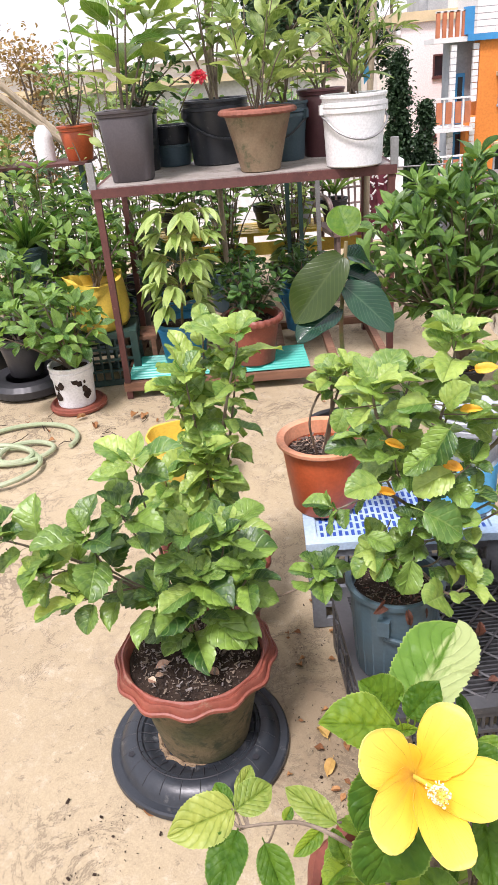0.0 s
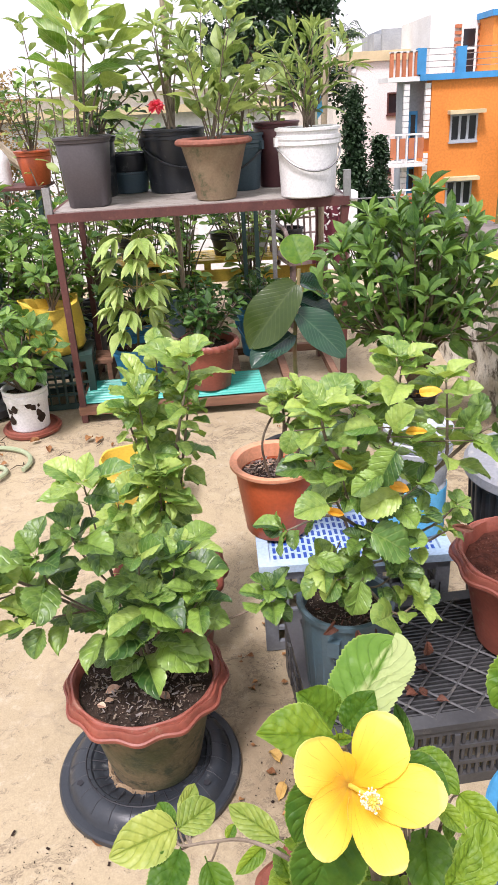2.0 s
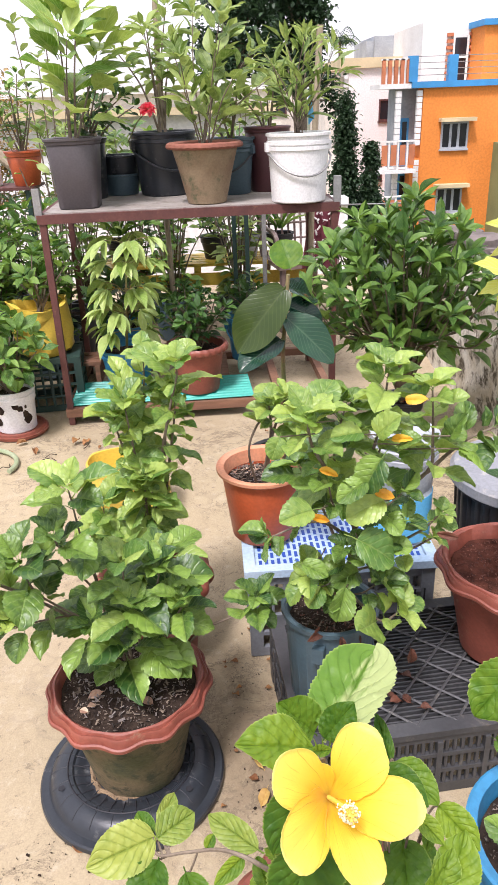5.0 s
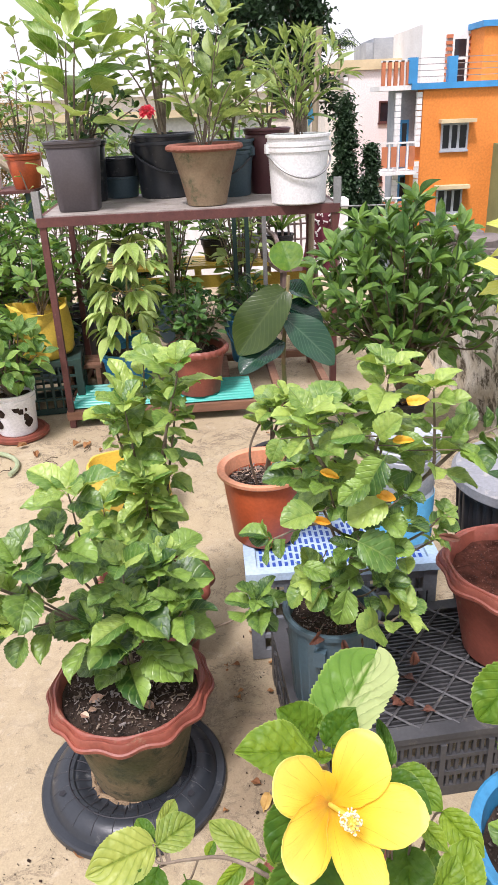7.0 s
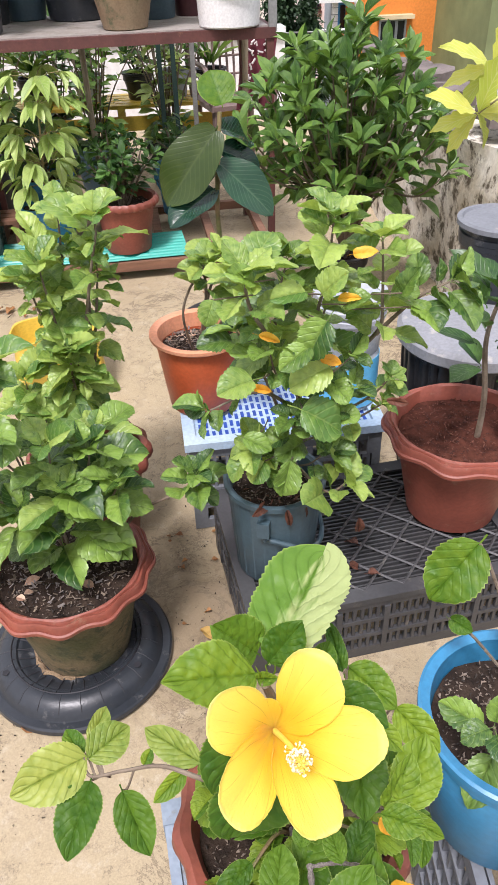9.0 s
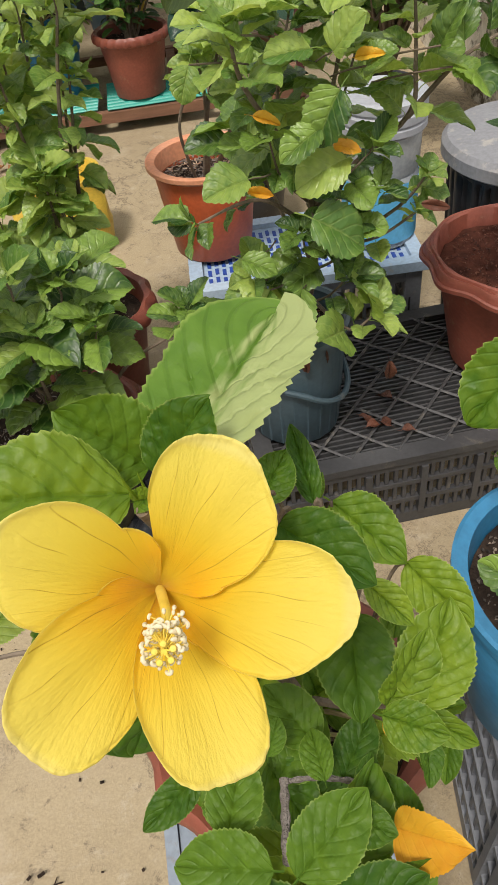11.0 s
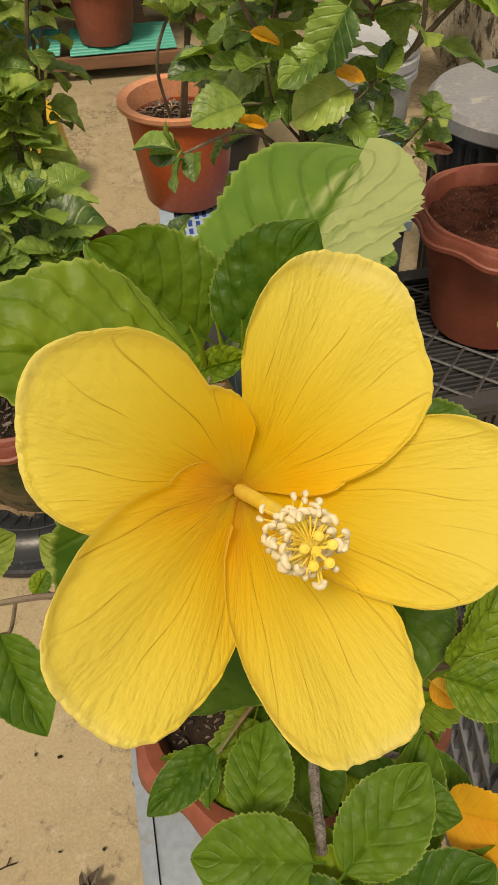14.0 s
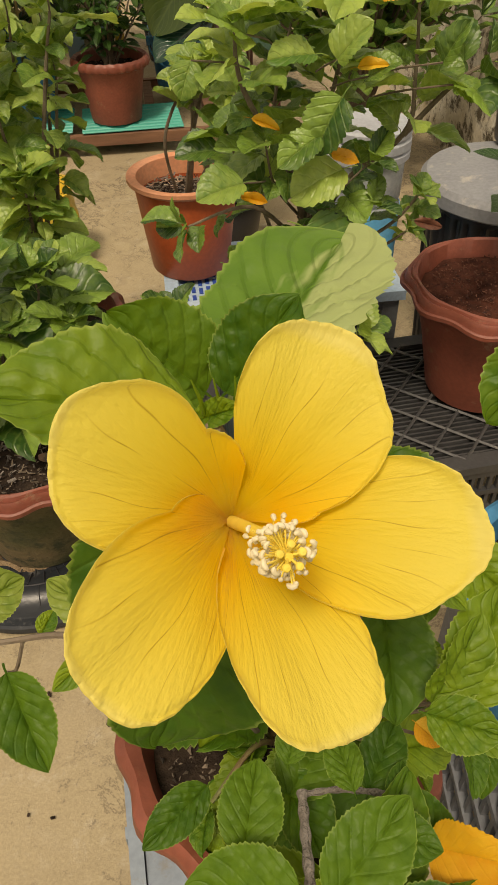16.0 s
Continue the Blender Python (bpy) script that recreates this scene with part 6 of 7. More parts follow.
t = thing("wooden_pole", (-.165, 3.96, 0), "upright weathered grey pole behind the rack", "pole")
part("pole", Geo().tube(bezier([(0, 0, 0), (-.01, 0, .9), (.02, 0, 1.95)]), .014, 8), BAMBOO, t)
t = thing("wooden_pole", (.6, 3.98, 0), "leaning bamboo pole behind the white pail", "pole")
part("pole", Geo().tube(bezier([(-.03, -.03, 0), (-.01, -.05, .9), (.025, -.06, 1.68)]), .016, 8), BAMBOO, t)
t = thing("blue_ribbon", (.5, 3.42, 1.36), "scrap of blue plastic tied in the shrub", "plastic scrap")
part("strip", Geo().add([(0, 0, 0), (.02, .005, -.01), (.03, 0, -.07), (.005, .01, -.1), (.015, .004, .04)], [(0, 1, 2, 3), (0, 4, 1)]), SKYBLUE, t)

# second stand, left of the rack
t = thing("metal_stand", (-1.05, 4.32, 0), "narrow stand with green legs and a rusty top", "stand")
for x in (-.3, .12):
    for y in (-.12, .12):
        part("leg", Geo().box(x - .012, x + .012, y - .012, y + .012, 0, .97), GREEN_DARK, t, smooth=False)
part("top", Geo().box(-.34, .16, -.15, .15, .97, .985), RUST, t, smooth=False)
potted("potted_plant", (-.945, 4.3, .985), "small bush in a bright orange pot on the stand", lambda t: plain_pot(t, .095, .07, .18, ORANGE, .01, .035, seed=49),
       lambda t, r: foliage(t, r, .15, .55, .13, 8, 9, OVAL_GEO, GARDEN, .08))
t = thing("white_jug", (-1.14, 4.32, .985), "cut white plastic jug on the stand", "jug")
part("body", Geo().lathe([(.045, 0), (.052, .006), (.052, .12), (.045, .15), (.025, .18), (.018, .19), (.0, .19)], 32), WHITE, t)

# things on the rack's lower frame
potted("potted_plant", on_rack(.61, .12, .097), "dark compact bush in a red fluted pot on the teal sheet", lambda t: scalloped_pot(t, .152, .1, .235, CLAY, CLAY, 26, .003, seed=50),
       lambda t, r: foliage(t, r, .2, .5, .17, 18, 15, SMALL_GEO, DARK, .07, start=.3))
potted("potted_plant", on_rack(.27, .2, .097), "pale drooping plant in a blue bucket on the teal sheet", lambda t: bucket(t, .125, .1, .21, BLUE, None, 1, seed=51),
       lambda t, r: pale_plant(t, r))
potted("potted_plant", on_rack(.90, .62, .078), "small plant in a blue bucket on the rack's lower frame", lambda t: bucket(t, .12, .1, .24, BLUE, BLUE, 1, seed=52),
       lambda t, r: foliage(t, r, .2, .42, .14, 7, 9, OVAL_GEO, DARK, .09))
potted("potted_plant", on_rack(.24, .6, .078), "dark broad-leaved plant behind the pale one", lambda t: plain_pot(t, .13, .1, .24, BLUE, seed=53),
       lambda t, r: foliage(t, r, .2, .5, .2, 9, 9, OVAL_GEO, DARK, .12))
t = thing("wooden_stool", on_rack(.02, .32, .078), "small red-brown slatted stool on the lower frame", "stool")
for k in range(3):
    part("slat", Geo().box(-.08, .1, k * .06, k * .06 + .05, .1, .118), WOOD, t, smooth=False)
for x in (-.06, .08):
    part("leg", Geo().box(x - .012, x + .012, .0, .17, 0, .1), WOOD, t, smooth=False)


# the left-hand group on the floor
t = thing("old_tyre", (-1.2, 3.42, 0), "small worn black tyre lying flat on the floor", "tyre")


def tread(i, a):
    return (.0014 if (i in (2, 3) and math.cos(a * 30) > 0) else 0), 0


part("tyre", Geo().lathe([(.12, 0), (.18, .004), (.205, .02), (.208, .055), (.19, .078), (.15, .085), (.115, .075), (.105, .04), (.12, 0)], 180, wave=tread), BLACK, t)
potted("potted_shrub", (-1.2, 3.42, .085), "leafy shrub in a black pot standing on a tyre", lambda t: plain_pot(t, .112, .085, .21, BLACK, seed=54),
       lambda t, r: foliage(t, r, .18, .58, .24, 12, 11, OVAL_GEO, GARDEN, .12, False))
t = thing("clay_saucer", (-.895, 3.15, 0), "pair of stacked red plant saucers on the floor", "saucer")
part("saucer", Geo().lathe([(.12, 0), (.132, .004), (.135, .018), (.128, .02), (.126, .03), (.118, .034), (.112, .02), (0, .02)], 48), CLAY, t)
potted("potted_shrub", (-.9, 3.15, .02), "leafy shrub in a peeling white paint tub on a red saucer", lambda t: bucket(t, .098, .088, .2, WHITE, None, 2, seed=55),
       lambda t, r: foliage(t, r, .17, .55, .24, 14, 11, OVAL_GEO, GARDEN, .12, False, bias=(-.05, -.02)))
sp_ob = [o for o in scene.objects if o.get("label", "").startswith("leafy shrub in a peeling")][0]
r2 = random.Random(6)
for k in range(9):
    a, z, s_ = -1.57 + r2.uniform(-.9, .9), r2.uniform(.04, .14), r2.uniform(.008, .024)
    ring = [(s_ * r2.uniform(.5, 1.1) * math.cos(w * .785), s_ * r2.uniform(.6, 1.5) * math.sin(w * .785)) for w in range(8)]
    part("peeled_patch", Geo().add([((.0895 + .01 * (z + y) / .2 + .0012) * math.cos(a + x / .09), (.0895 + .01 * (z + y) / .2 + .0012) * math.sin(a + x / .09), z + y) for x, y in ring], [tuple(range(8))]), SOIL, sp_ob, "dark peeled patch")
t = thing("green_crate", (-.78, 3.5, 0), "dark green plastic crate on the floor beside the rack", "crate", turn=6)
open_crate(t, .3, .26, .27, GREEN_DARK, 4, .035)
part("panel", Geo().box(-.14, .14, -.12, .12, .25, .268), GREEN_DARK, t, smooth=False)
potted("potted_shrub", (-.8, 3.5, .27), "shrub in a yellow plastic sack on a green crate", lambda t: sack(t),
       lambda t, r: foliage(t, r, .22, .5, .2, 10, 10, OVAL_GEO, GARDEN, .1, bias=(.02, .08)))


for k, (x, y, z, h, kind, m_, s_, lbl) in enumerate([
        (-1.5, 3.7, 0, .95, OVAL_GEO, GARDEN, .12, "spreading leafy shrub among the floor pots"), (-1.12, 3.85, 0, 1.0, OVAL_GEO, GARDEN, .11, "leafy shrub behind the tyre pot"),
        (-1.45, 4.3, 0, 1.2, OVAL_GEO, OLIVE, .12, "light green shrub beside the green-legged stand"), (-.85, 3.95, 0, .92, OVAL_GEO, GARDEN, .12, "glossy shrub beside the green-legged stand"),
        (-1.9, 4.2, 0, 1.1, OVAL_GEO, GARDEN, .12, "tall leafy shrub at the terrace's edge"), (-1.3, 4.9, 0, 1.15, OVAL_GEO, DARK, .11, "dark shrub behind the stand"),
        (-.72, 4.5, 0, 1.35, OVAL_GEO, OLIVE, .1, "light leafy shrub behind the rack"), (-.2, 4.55, 0, 1.25, OVAL_GEO, GARDEN, .1, "leafy green shrub behind the rack"),
        (.22, 4.6, 0, 1.4, OVAL_GEO, OLIVE, .11, "airy pale green shrub behind the rack"), (-.45, 5.0, 0, 1.2, OVAL_GEO, DARK, .1, "dark leafy shrub near the rear parapet")]):
    potted("potted_shrub", (x, y, z), lbl, lambda t: plain_pot(t, .14, .11, .26, (BLACK, SLATE)[k % 2], seed=60 + k),
           lambda t, r: foliage(t, r, .2, h, .3, 15, 19, kind, m_, s_, start=.1))
potted("spider_plant", (-1.18, 3.75, .45), "strap-leaved plant in a grey-blue pail", lambda t: bucket(t, .1, .085, .2, SLATE, None, 1, seed=71),
       lambda t, r: straps(t, r, .34, 26))
t = thing("pot_bench", (-1.18, 3.75, 0), "low grey block under the grey-blue pail", "block")
part("block", Geo().box(-.12, .12, -.1, .1, 0, .45), GREY_WALL, t, smooth=False)


# yellow can
t = thing("yellow_can", (-.292, 2.31, 0), "cut yellow plastic oil can holding soil, on the floor", "can", turn=12)


def canw(i, a):
    return .004 * math.sin(a * 4 + i), 0


part("body", Geo().lathe([(.09, 0), (.102, .012), (.106, .11), (.101, .12), (.106, .13), (.106, .24), (.096, .275), (.104, .33), (.097, .33), (.085, .22), (.0, .21)], 48, square=.7, wave=canw), YELLOW, t, m=Matrix.Diagonal((1.34, .95, .71, 1)))
# hose
pts = []
r2 = random.Random(4)
for k in range(112):
    a = k * .19
    rr = .12 + .07 * math.sin(a * .37 + 1) + .05 * math.sin(a * .9)
    pts.append((-1.06 + .06 * math.sin(a * .21) + rr * 1.25 * math.cos(a), 2.63 + .07 * math.cos(a * .17) + rr * math.sin(a), .011 + .016 * (k / 112) * abs(math.sin(a * 1.3)) + .002))
t = thing("garden_hose", (0, 0, 0), "coiled pale green garden hose lying on the floor", "hose")
part("hose", Geo().tube(bezier(pts, 3), .0105, 8), HOSE, t)

# yellow bench with the far row of pots
t = thing("plant_bench", (.05, 4.75, 0), "low yellow slatted bench for pots in front of the rear parapet", "bench")
for k in range(5):
    part("slat", Geo().box(-.85, .62, k * .075, k * .075 + .06, .4, .42), YELLOW, t, smooth=False)
for x in (-.8, -.1, .57):
    for y in (.02, .33):
        part("leg", Geo().box(x - .02, x + .02, y - .02, y + .02, 0, .4), YELLOW, t, smooth=False)
part("rail", Geo().box(-.85, .62, -.012, .0, .28, .36), YELLOW, t, smooth=False)
for k, (x, kind) in enumerate(((-.6, 0), (-.28, 1), (.02, 2), (.24, 1), (.46, 0))):
    potted("bench_plant", (.05 + x, 4.93, .42), ("strap-leaved plant in a small grey pot on the yellow bench", "small bush in a dark pot on the yellow bench", "dark leafy plant in a black pot on the yellow bench")[kind],
           lambda t: plain_pot(t, .085, .065, .15, (BLACK, PALE_GREY)[k % 2], seed=80 + k), (lambda t, r: straps(t, r, .26, 18)) if kind == 0 else (lambda t, r: foliage(t, r, .12, .36, .15, 8, 8, OVAL_GEO, DARK if kind == 2 else GARDEN, .085)), group="pots on the bench")
for x, y, h, m_ in ((.26, 4.32, 1.0, GREEN_DARK), (.19, 4.4, .95, GREEN_DARK), (.36, 4.3, .98, STEEL)):
    t = thing("metal_post", (x, y, 0), "thin upright metal post behind the rack", "post", "posts behind the rack")
    part("post", Geo().box(-.012, .012, -.012, .012, 0, h), m_, t, smooth=False)

# plastic chair and cloth
t = thing("plastic_chair", (.62, 4.75, 0), "brown plastic chair with a pierced back behind the rack", "chair", turn=12)
part("seat", Geo().box(-.2, .2, -.2, .2, .4, .425), CHAIR, t)
for x in (-.18, .18):
    for y in (-.18, .18):
        part("leg", Geo().tube([(x, y, 0), (x * .92, y * .92, .41)], [.018, .022], 6), CHAIR, t)
for k in range(9):
    x = -.16 + k * .04
    part("back_bar", Geo().tube([(x, .2, .42), (x * 1.12, .235, .62), (x * .9, .25, .82 - .6 * x * x)], .008, 5), CHAIR, t)
back = Geo().tube(bezier([(-.19, .2, .42), (-.2, .235, .65), (-.13, .25, .8), (0, .255, .83), (.13, .25, .8), (.2, .235, .65), (.19, .2, .42)]), .016, 6)
for z in (.52, .62, .72):
    part("back_rail", Geo().tube([(-.17, .225, z), (.17, .225, z)], .007, 5), CHAIR, t)
part("backrest", back, CHAIR, t)
for s_ in (-1, 1):
    part("armrest", Geo().tube(bezier([(s_ * .2, .22, .62), (s_ * .22, 0, .63), (s_ * .21, -.17, .6), (s_ * .19, -.18, .42)]), .015, 6), CHAIR, t)
t = thing("printed_cloth", (.72, 4.3, 0), "maroon cloth with a white print hanging on a line", "cloth")
vs, fs = [], []
for i in range(13):
    for j in range(9):
        vs.append((-.09 + .18 * i / 12 - .05 * (1 - j / 8), .012 * math.sin(i * 1.1 + j * .3), .45 + .36 * j / 8))
for i in range(12):
    for j in range(8):
        fs.append((i * 9 + j, (i + 1) * 9 + j, (i + 1) * 9 + j + 1, i * 9 + j + 1))
part("cloth", Geo().add(vs, fs), CLOTH, t)
pr_ = Geo()
for k in range(26):
    x, z = r2.uniform(-.1, .06), r2.uniform(.48, .79)
    pr_.tube([(x, -.016, z), (x + r2.uniform(-.02, .02), -.018, z + .012), (x + r2.uniform(-.025, .025), -.016, z + r2.uniform(-.02, .03))], .0055, 4)
part("print", pr_, CLOTH_W, t)["kind"] = "stuff"
t = thing("cloth_line", (0, 0, 0), "steel line on which the cloth hangs", "line")
part("line", Geo().tube([(.58, 4.3, .81), (1.24, 4.3, .8)], .004, 5), STEEL, t)

# papaya seedling by the wall
PB = Vector((1.08, 2.02, 0))
t = thing("papaya_seedling", PB, "papaya seedling with two lobed yellow-green leaves", "potted plant")
plain_pot(t, .1, .08, .2, BLACK, seed=90)
wd_ = Geo().tube(bezier([(0, 0, .17), (.0, 0, .5), (-.02, 0, .95), (-.06, -.01, 1.0)]), [.01 - .005 * i / 36 for i in range(37)], 7)
r2 = random.Random(19)
for c, sz, tilt in (((-.15, -.02, .88), .14, (-.2, -.55, .8)), ((-.12, .0, .985), .14, (-.1, -.5, .85))):
    wd_.tube(bezier([(-.02, 0, .95), (c[0] * .6, c[1], c[2] + .04), c]), .003, 5)
    lobe = blade(ratio=.42, nu=14, nv=3, widest=.55, fold=.1, droop=.15, serrate=.5, teeth=4, rng=r2)
    lm = lobe.mesh("lobe")
    for k in range(7):
        b = radians(-150 + 50 * k)
        d = Vector((math.sin(b), -.35 * math.cos(b), .75 * math.cos(b) - .1))
        part("leaf_lobe", lm, PAPAYA, t, m=aim(c, d, tilt, sz * (1.2 if k in (2, 3, 4) else .9)))
part("stem", wd_, TWIG_GREEN, t)

# ---- dead leaves and litter on floor and crate ----
r2 = random.Random(51)
lm = [b.mesh("fallen_leaf") for b in blades(4, 88, ratio=.6, nu=8, nv=2, widest=.45, fold=.35, droop=.2, ripple=.08, stalk=.2)]
spots_ = [(.1, 1.145, 0, .05, 1), (.105, 1.09, 0, .042, 1), (.42, 1.13, .181, .036, 2), (.37, 1.17, .181, .03, 2), (.44, 1.2, .181, .034, 2), (.375, 1.135, .181, .032, 2), (.435, 1.115, .181, .028, 2), (-.3, 1.0, 0, .03, 0), (-.36, 1.06, 0, .025, 0)]
for _ in range(16):
    spots_.append((r2.uniform(.0, .15), r2.uniform(.9, 1.5), 0, r2.uniform(.01, .026), 0))
for _ in range(12):
    spots_.append((r2.uniform(-1.3, -.4), r2.uniform(2.75, 3.05), 0, r2.uniform(.015, .05), 0))
for _ in range(10):
    spots_.append((r2.uniform(-.6, .5), r2.uniform(.6, 3.0), 0, r2.uniform(.012, .03), 0))
for x, y, z, s_, yel in spots_:
    me = lm[r2.randrange(4)]
    ob = part("fallen_leaf", me if not yel else me.copy(), DRY_LEAF, None, m=Matrix.Translation((x, y, z + .006 + s_ * .12)) @ pose(0, 0, 0, r2.uniform(-15, 15), r2.uniform(-10, 20), r2.uniform(0, 360)) @ Matrix.Scale(s_, 4))
    if yel:
        ob.data.materials[0] = (STRAW_LEAF, RED_DRY)[yel - 1]
    tagged(ob, ("dry brown fallen leaf lying flat", "fallen yellow leaf on the cement floor", "crumpled red-brown dead leaf on the black crate")[yel], "leaf", "fallen leaves")
lit = Geo()
for _ in range(70):
    x, y = r2.uniform(-.9, .3), r2.uniform(.45, 2.6)
    if r2.random() < .5:
        x, y = r2.uniform(-.5, .15), r2.uniform(.5, 1.2)
    s_ = r2.uniform(.0008, .0026)
    lit.box(-s_ * r2.uniform(1, 4), s_, -s_, s_, -.001, s_ * .7, pose(x, y, .003, r2.uniform(-20, 20), r2.uniform(-20, 20), r2.uniform(0, 180)))
for _ in range(260):                                          # crumbs beside the crates and the caddy
    x, y = min(.15, r2.gauss(.09, .05)), r2.uniform(.85, 1.5)
    if r2.random() < .4:
        x, y = r2.gauss(-.36, .07), r2.gauss(.93, .08)
    s_ = r2.uniform(.0005, .0017)
    m = pose(x, y, .002, r2.uniform(-20, 20), r2.uniform(-20, 20), r2.uniform(0, 180))
    c0 = len(lit.v)
    lit.tube([(-s_ * r2.uniform(1, 3), 0, 0), (0, s_ * r2.uniform(-.8, .8), s_ * .4), (s_ * r2.uniform(1, 2), 0, 0)], [s_ * .3, s_ * r2.uniform(.5, 1), s_ * .2], 4)
    lit.v[c0:] = [tuple(m @ Vector(p)) for p in lit.v[c0:]]
for k in range(16):
    x, y, a = r2.uniform(-1.3, -.5), r2.uniform(2.75, 3.05), r2.uniform(0, 6.28)
    l_ = r2.uniform(.04, .12)
    lit.tube([(x, y, .006), (x + l_ * .5 * math.cos(a), y + l_ * .5 * math.sin(a), .012), (x + l_ * math.cos(a + .4), y + l_ * math.sin(a + .4), .006)], .0018, 4)
tagged(part("litter", lit, SOIL, None), "grit, twigs and crumbs scattered on the floor", "litter", kind="stuff")

# a crumpled leaf, a fallen flower and a twig below the flowering pot
t = thing("crumpled_leaf", (-.092, .475, .004), "grey-brown crumpled dead leaf on the floor", "leaf")
cr_ = random.Random(14)
for k in range(7):
    a = k * .9
    part("fold", blade(ratio=.5, nu=10, nv=3, fold=.5, droop=cr_.uniform(-.3, .4), ripple=.12, rng=cr_, serrate=.1), CRUMPLE, t, m=aim((.004 * math.cos(a * 2), .004 * math.sin(a * 2), .003), (math.cos(a), math.sin(a), cr_.uniform(.1, .5)), (0, 0, 1), cr_.uniform(.016, .028)))
t = thing("fallen_flower", (.018, .466, .004), "small withered yellow flower fallen on the floor", "flower")
for k in range(5):
    a = k * 1.257
    part("petal", blade(ratio=.6, nu=8, nv=2, fold=.3, droop=.3, ripple=.08, rng=cr_), YELLOW_LEAF, t, m=aim((0, 0, .006), (math.cos(a), math.sin(a), .35), (0, 0, 1), .019))
part("stalk", Geo().tube([(0, 0, .004), (-.006, -.018, .002), (-.008, -.03, .002)], .0014, 5), BARK, t)
t = thing("dry_twig", (-.199, .519, 0), "short forked dry twig lying on the floor", "twig")
part("twig", Geo().tube([(-.014, -.004, .002), (0, 0, .003), (.012, .002, .002)], .0011, 5).tube([(0, 0, .003), (.003, .01, .002)], .0009, 5), SOIL, t)

# ---- beyond the terrace: houses and trees ----


def house_part(name, boxes, material, parent, label=""):
    g = Geo()
    for b in boxes:
        g.box(*b)
    return part(name, g, material, parent, label, smooth=False)


def barred_window(parent, x0, x1, z0, z1, y, frame_mat=PALE_GREY, bars=3, hood=None):
    w = house_part("window", [(x0, x1, y - .02, y + .06, z0, z1)], DARK_GLASS, parent)
    fr = Geo()
    for b in ((x0 - .08, x0, z0 - .08, z1 + .08), (x1, x1 + .08, z0 - .08, z1 + .08), (x0, x1, z0 - .08, z0), (x0, x1, z1, z1 + .08)):
        fr.box(b[0], b[1], y - .08, y + .05, b[2], b[3])
    part("frame", fr, frame_mat, w, smooth=False)
    for k in range(1, bars):
        x = x0 + (x1 - x0) * k / bars
        part("mullion", Geo().box(x - .06, x + .06, y - .05, y + .03, z0, z1), frame_mat, w, smooth=False)
    part("sill", Geo().box(x0 - .12, x1 + .12, y - .12, y + .05, z0 - .16, z0 - .08), frame_mat, w, smooth=False)
    if hood:
        part("hood", Geo().box(x0 - .22, x1 + .3, y - .5, y + .02, z1 + .1, z1 + .26), hood, w, smooth=False)
    return w


h = thing("orange_house", (.08, 0, -8.45), "orange plastered house with blue trim, balconies and barred windows", "house")
Z8 = 8.0
house_part("wall", [(10.0, 13.85, 36, 38.4, 0, 2.1 + Z8)], ORANGE_WALL, h)
house_part("wall", [(11.9, 13.85, 38.4, 46, 0, 2.1 + Z8)], ORANGE_WALL, h)
house_part("wall", [(8.9, 9.99, 36.9, 38.2, 0, 2.1 + Z8)], GREY_WALL, h, "grey recessed wall")
house_part("wall", [(9.55, 10.0, 36.02, 36.9, -8.0 + Z8, -.9 + Z8)], ORANGE_WALL, h)
house_part("roof_band", [(9.4, 14.0, 35.8, 36.3, 2.1 + Z8, 2.36 + Z8)], BLUE_PAINT, h, "blue painted roof band")
house_part("roof", [(7.95, 9.4, 35.9, 38, 2.1 + Z8, 2.3 + Z8), (9.4, 14.0, 36.3, 38.6, 2.1 + Z8, 2.3 + Z8), (11.8, 14.0, 38.6, 46, 2.1 + Z8, 2.3 + Z8)], WHITE_WALL, h)
for x in (9.45, 11.25):
    house_part("post", [(x - .2, x + .2, 35.85, 36.2, 2.36 + Z8, 3.4 + Z8)], BLUE_PAINT, h)
for k in range(5):
    house_part("rail_post", [(8.05 + k * .28, 8.2 + k * .28, 35.9, 36.1, 2.3 + Z8, 3.3 + Z8)], BRICK_TRIM, h)
house_part("rail", [(8.0, 9.3, 35.9, 36.0, 3.25 + Z8, 3.32 + Z8)], WHITE_WALL, h)
for k in range(4):
    house_part("rail", [(9.65, 13.9, 36.0, 36.04, 2.6 + k * .25 + Z8, 2.63 + k * .25 + Z8)], STEEL, h)
house_part("wall", [(10.9, 13.6, 40, 46, 2.3 + Z8, 5.0 + Z8)], WHITE_WALL, h, "white set-back storey")
house_part("wall", [(13.3, 15.0, 38, 46, 2.3 + Z8, 4.65 + Z8)], ORANGE_WALL, h)
house_part("roof_band", [(13.15, 15.2, 37.8, 46, 4.65 + Z8, 4.9 + Z8)], BLUE_PAINT, h)
d_ = house_part("door", [(12.5, 13.1, 39.9, 40.02, 2.35 + Z8, 4.3 + Z8)], DARK_GLASS, h)
house_part("frame", [(12.4, 12.5, 39.85, 40.0, 2.3 + Z8, 4.4 + Z8), (13.1, 13.2, 39.85, 40.0, 2.3 + Z8, 4.4 + Z8), (12.5, 13.1, 39.85, 40.0, 3.4 + Z8, 3.5 + Z8)], WHITE_WALL, d_)
for s_ in (12.1, 13.22):
    for k in range(8):
        house_part("quoin", [(s_, s_ + .3, 39.82, 40.0, 2.4 + k * .28 + Z8, 2.55 + k * .28 + Z8)], BRICK_TRIM, h)
barred_window(h, 11.0, 12.12, -.44 + Z8, .56 + Z8, 36, PALE_GREY, 3, CREAM)
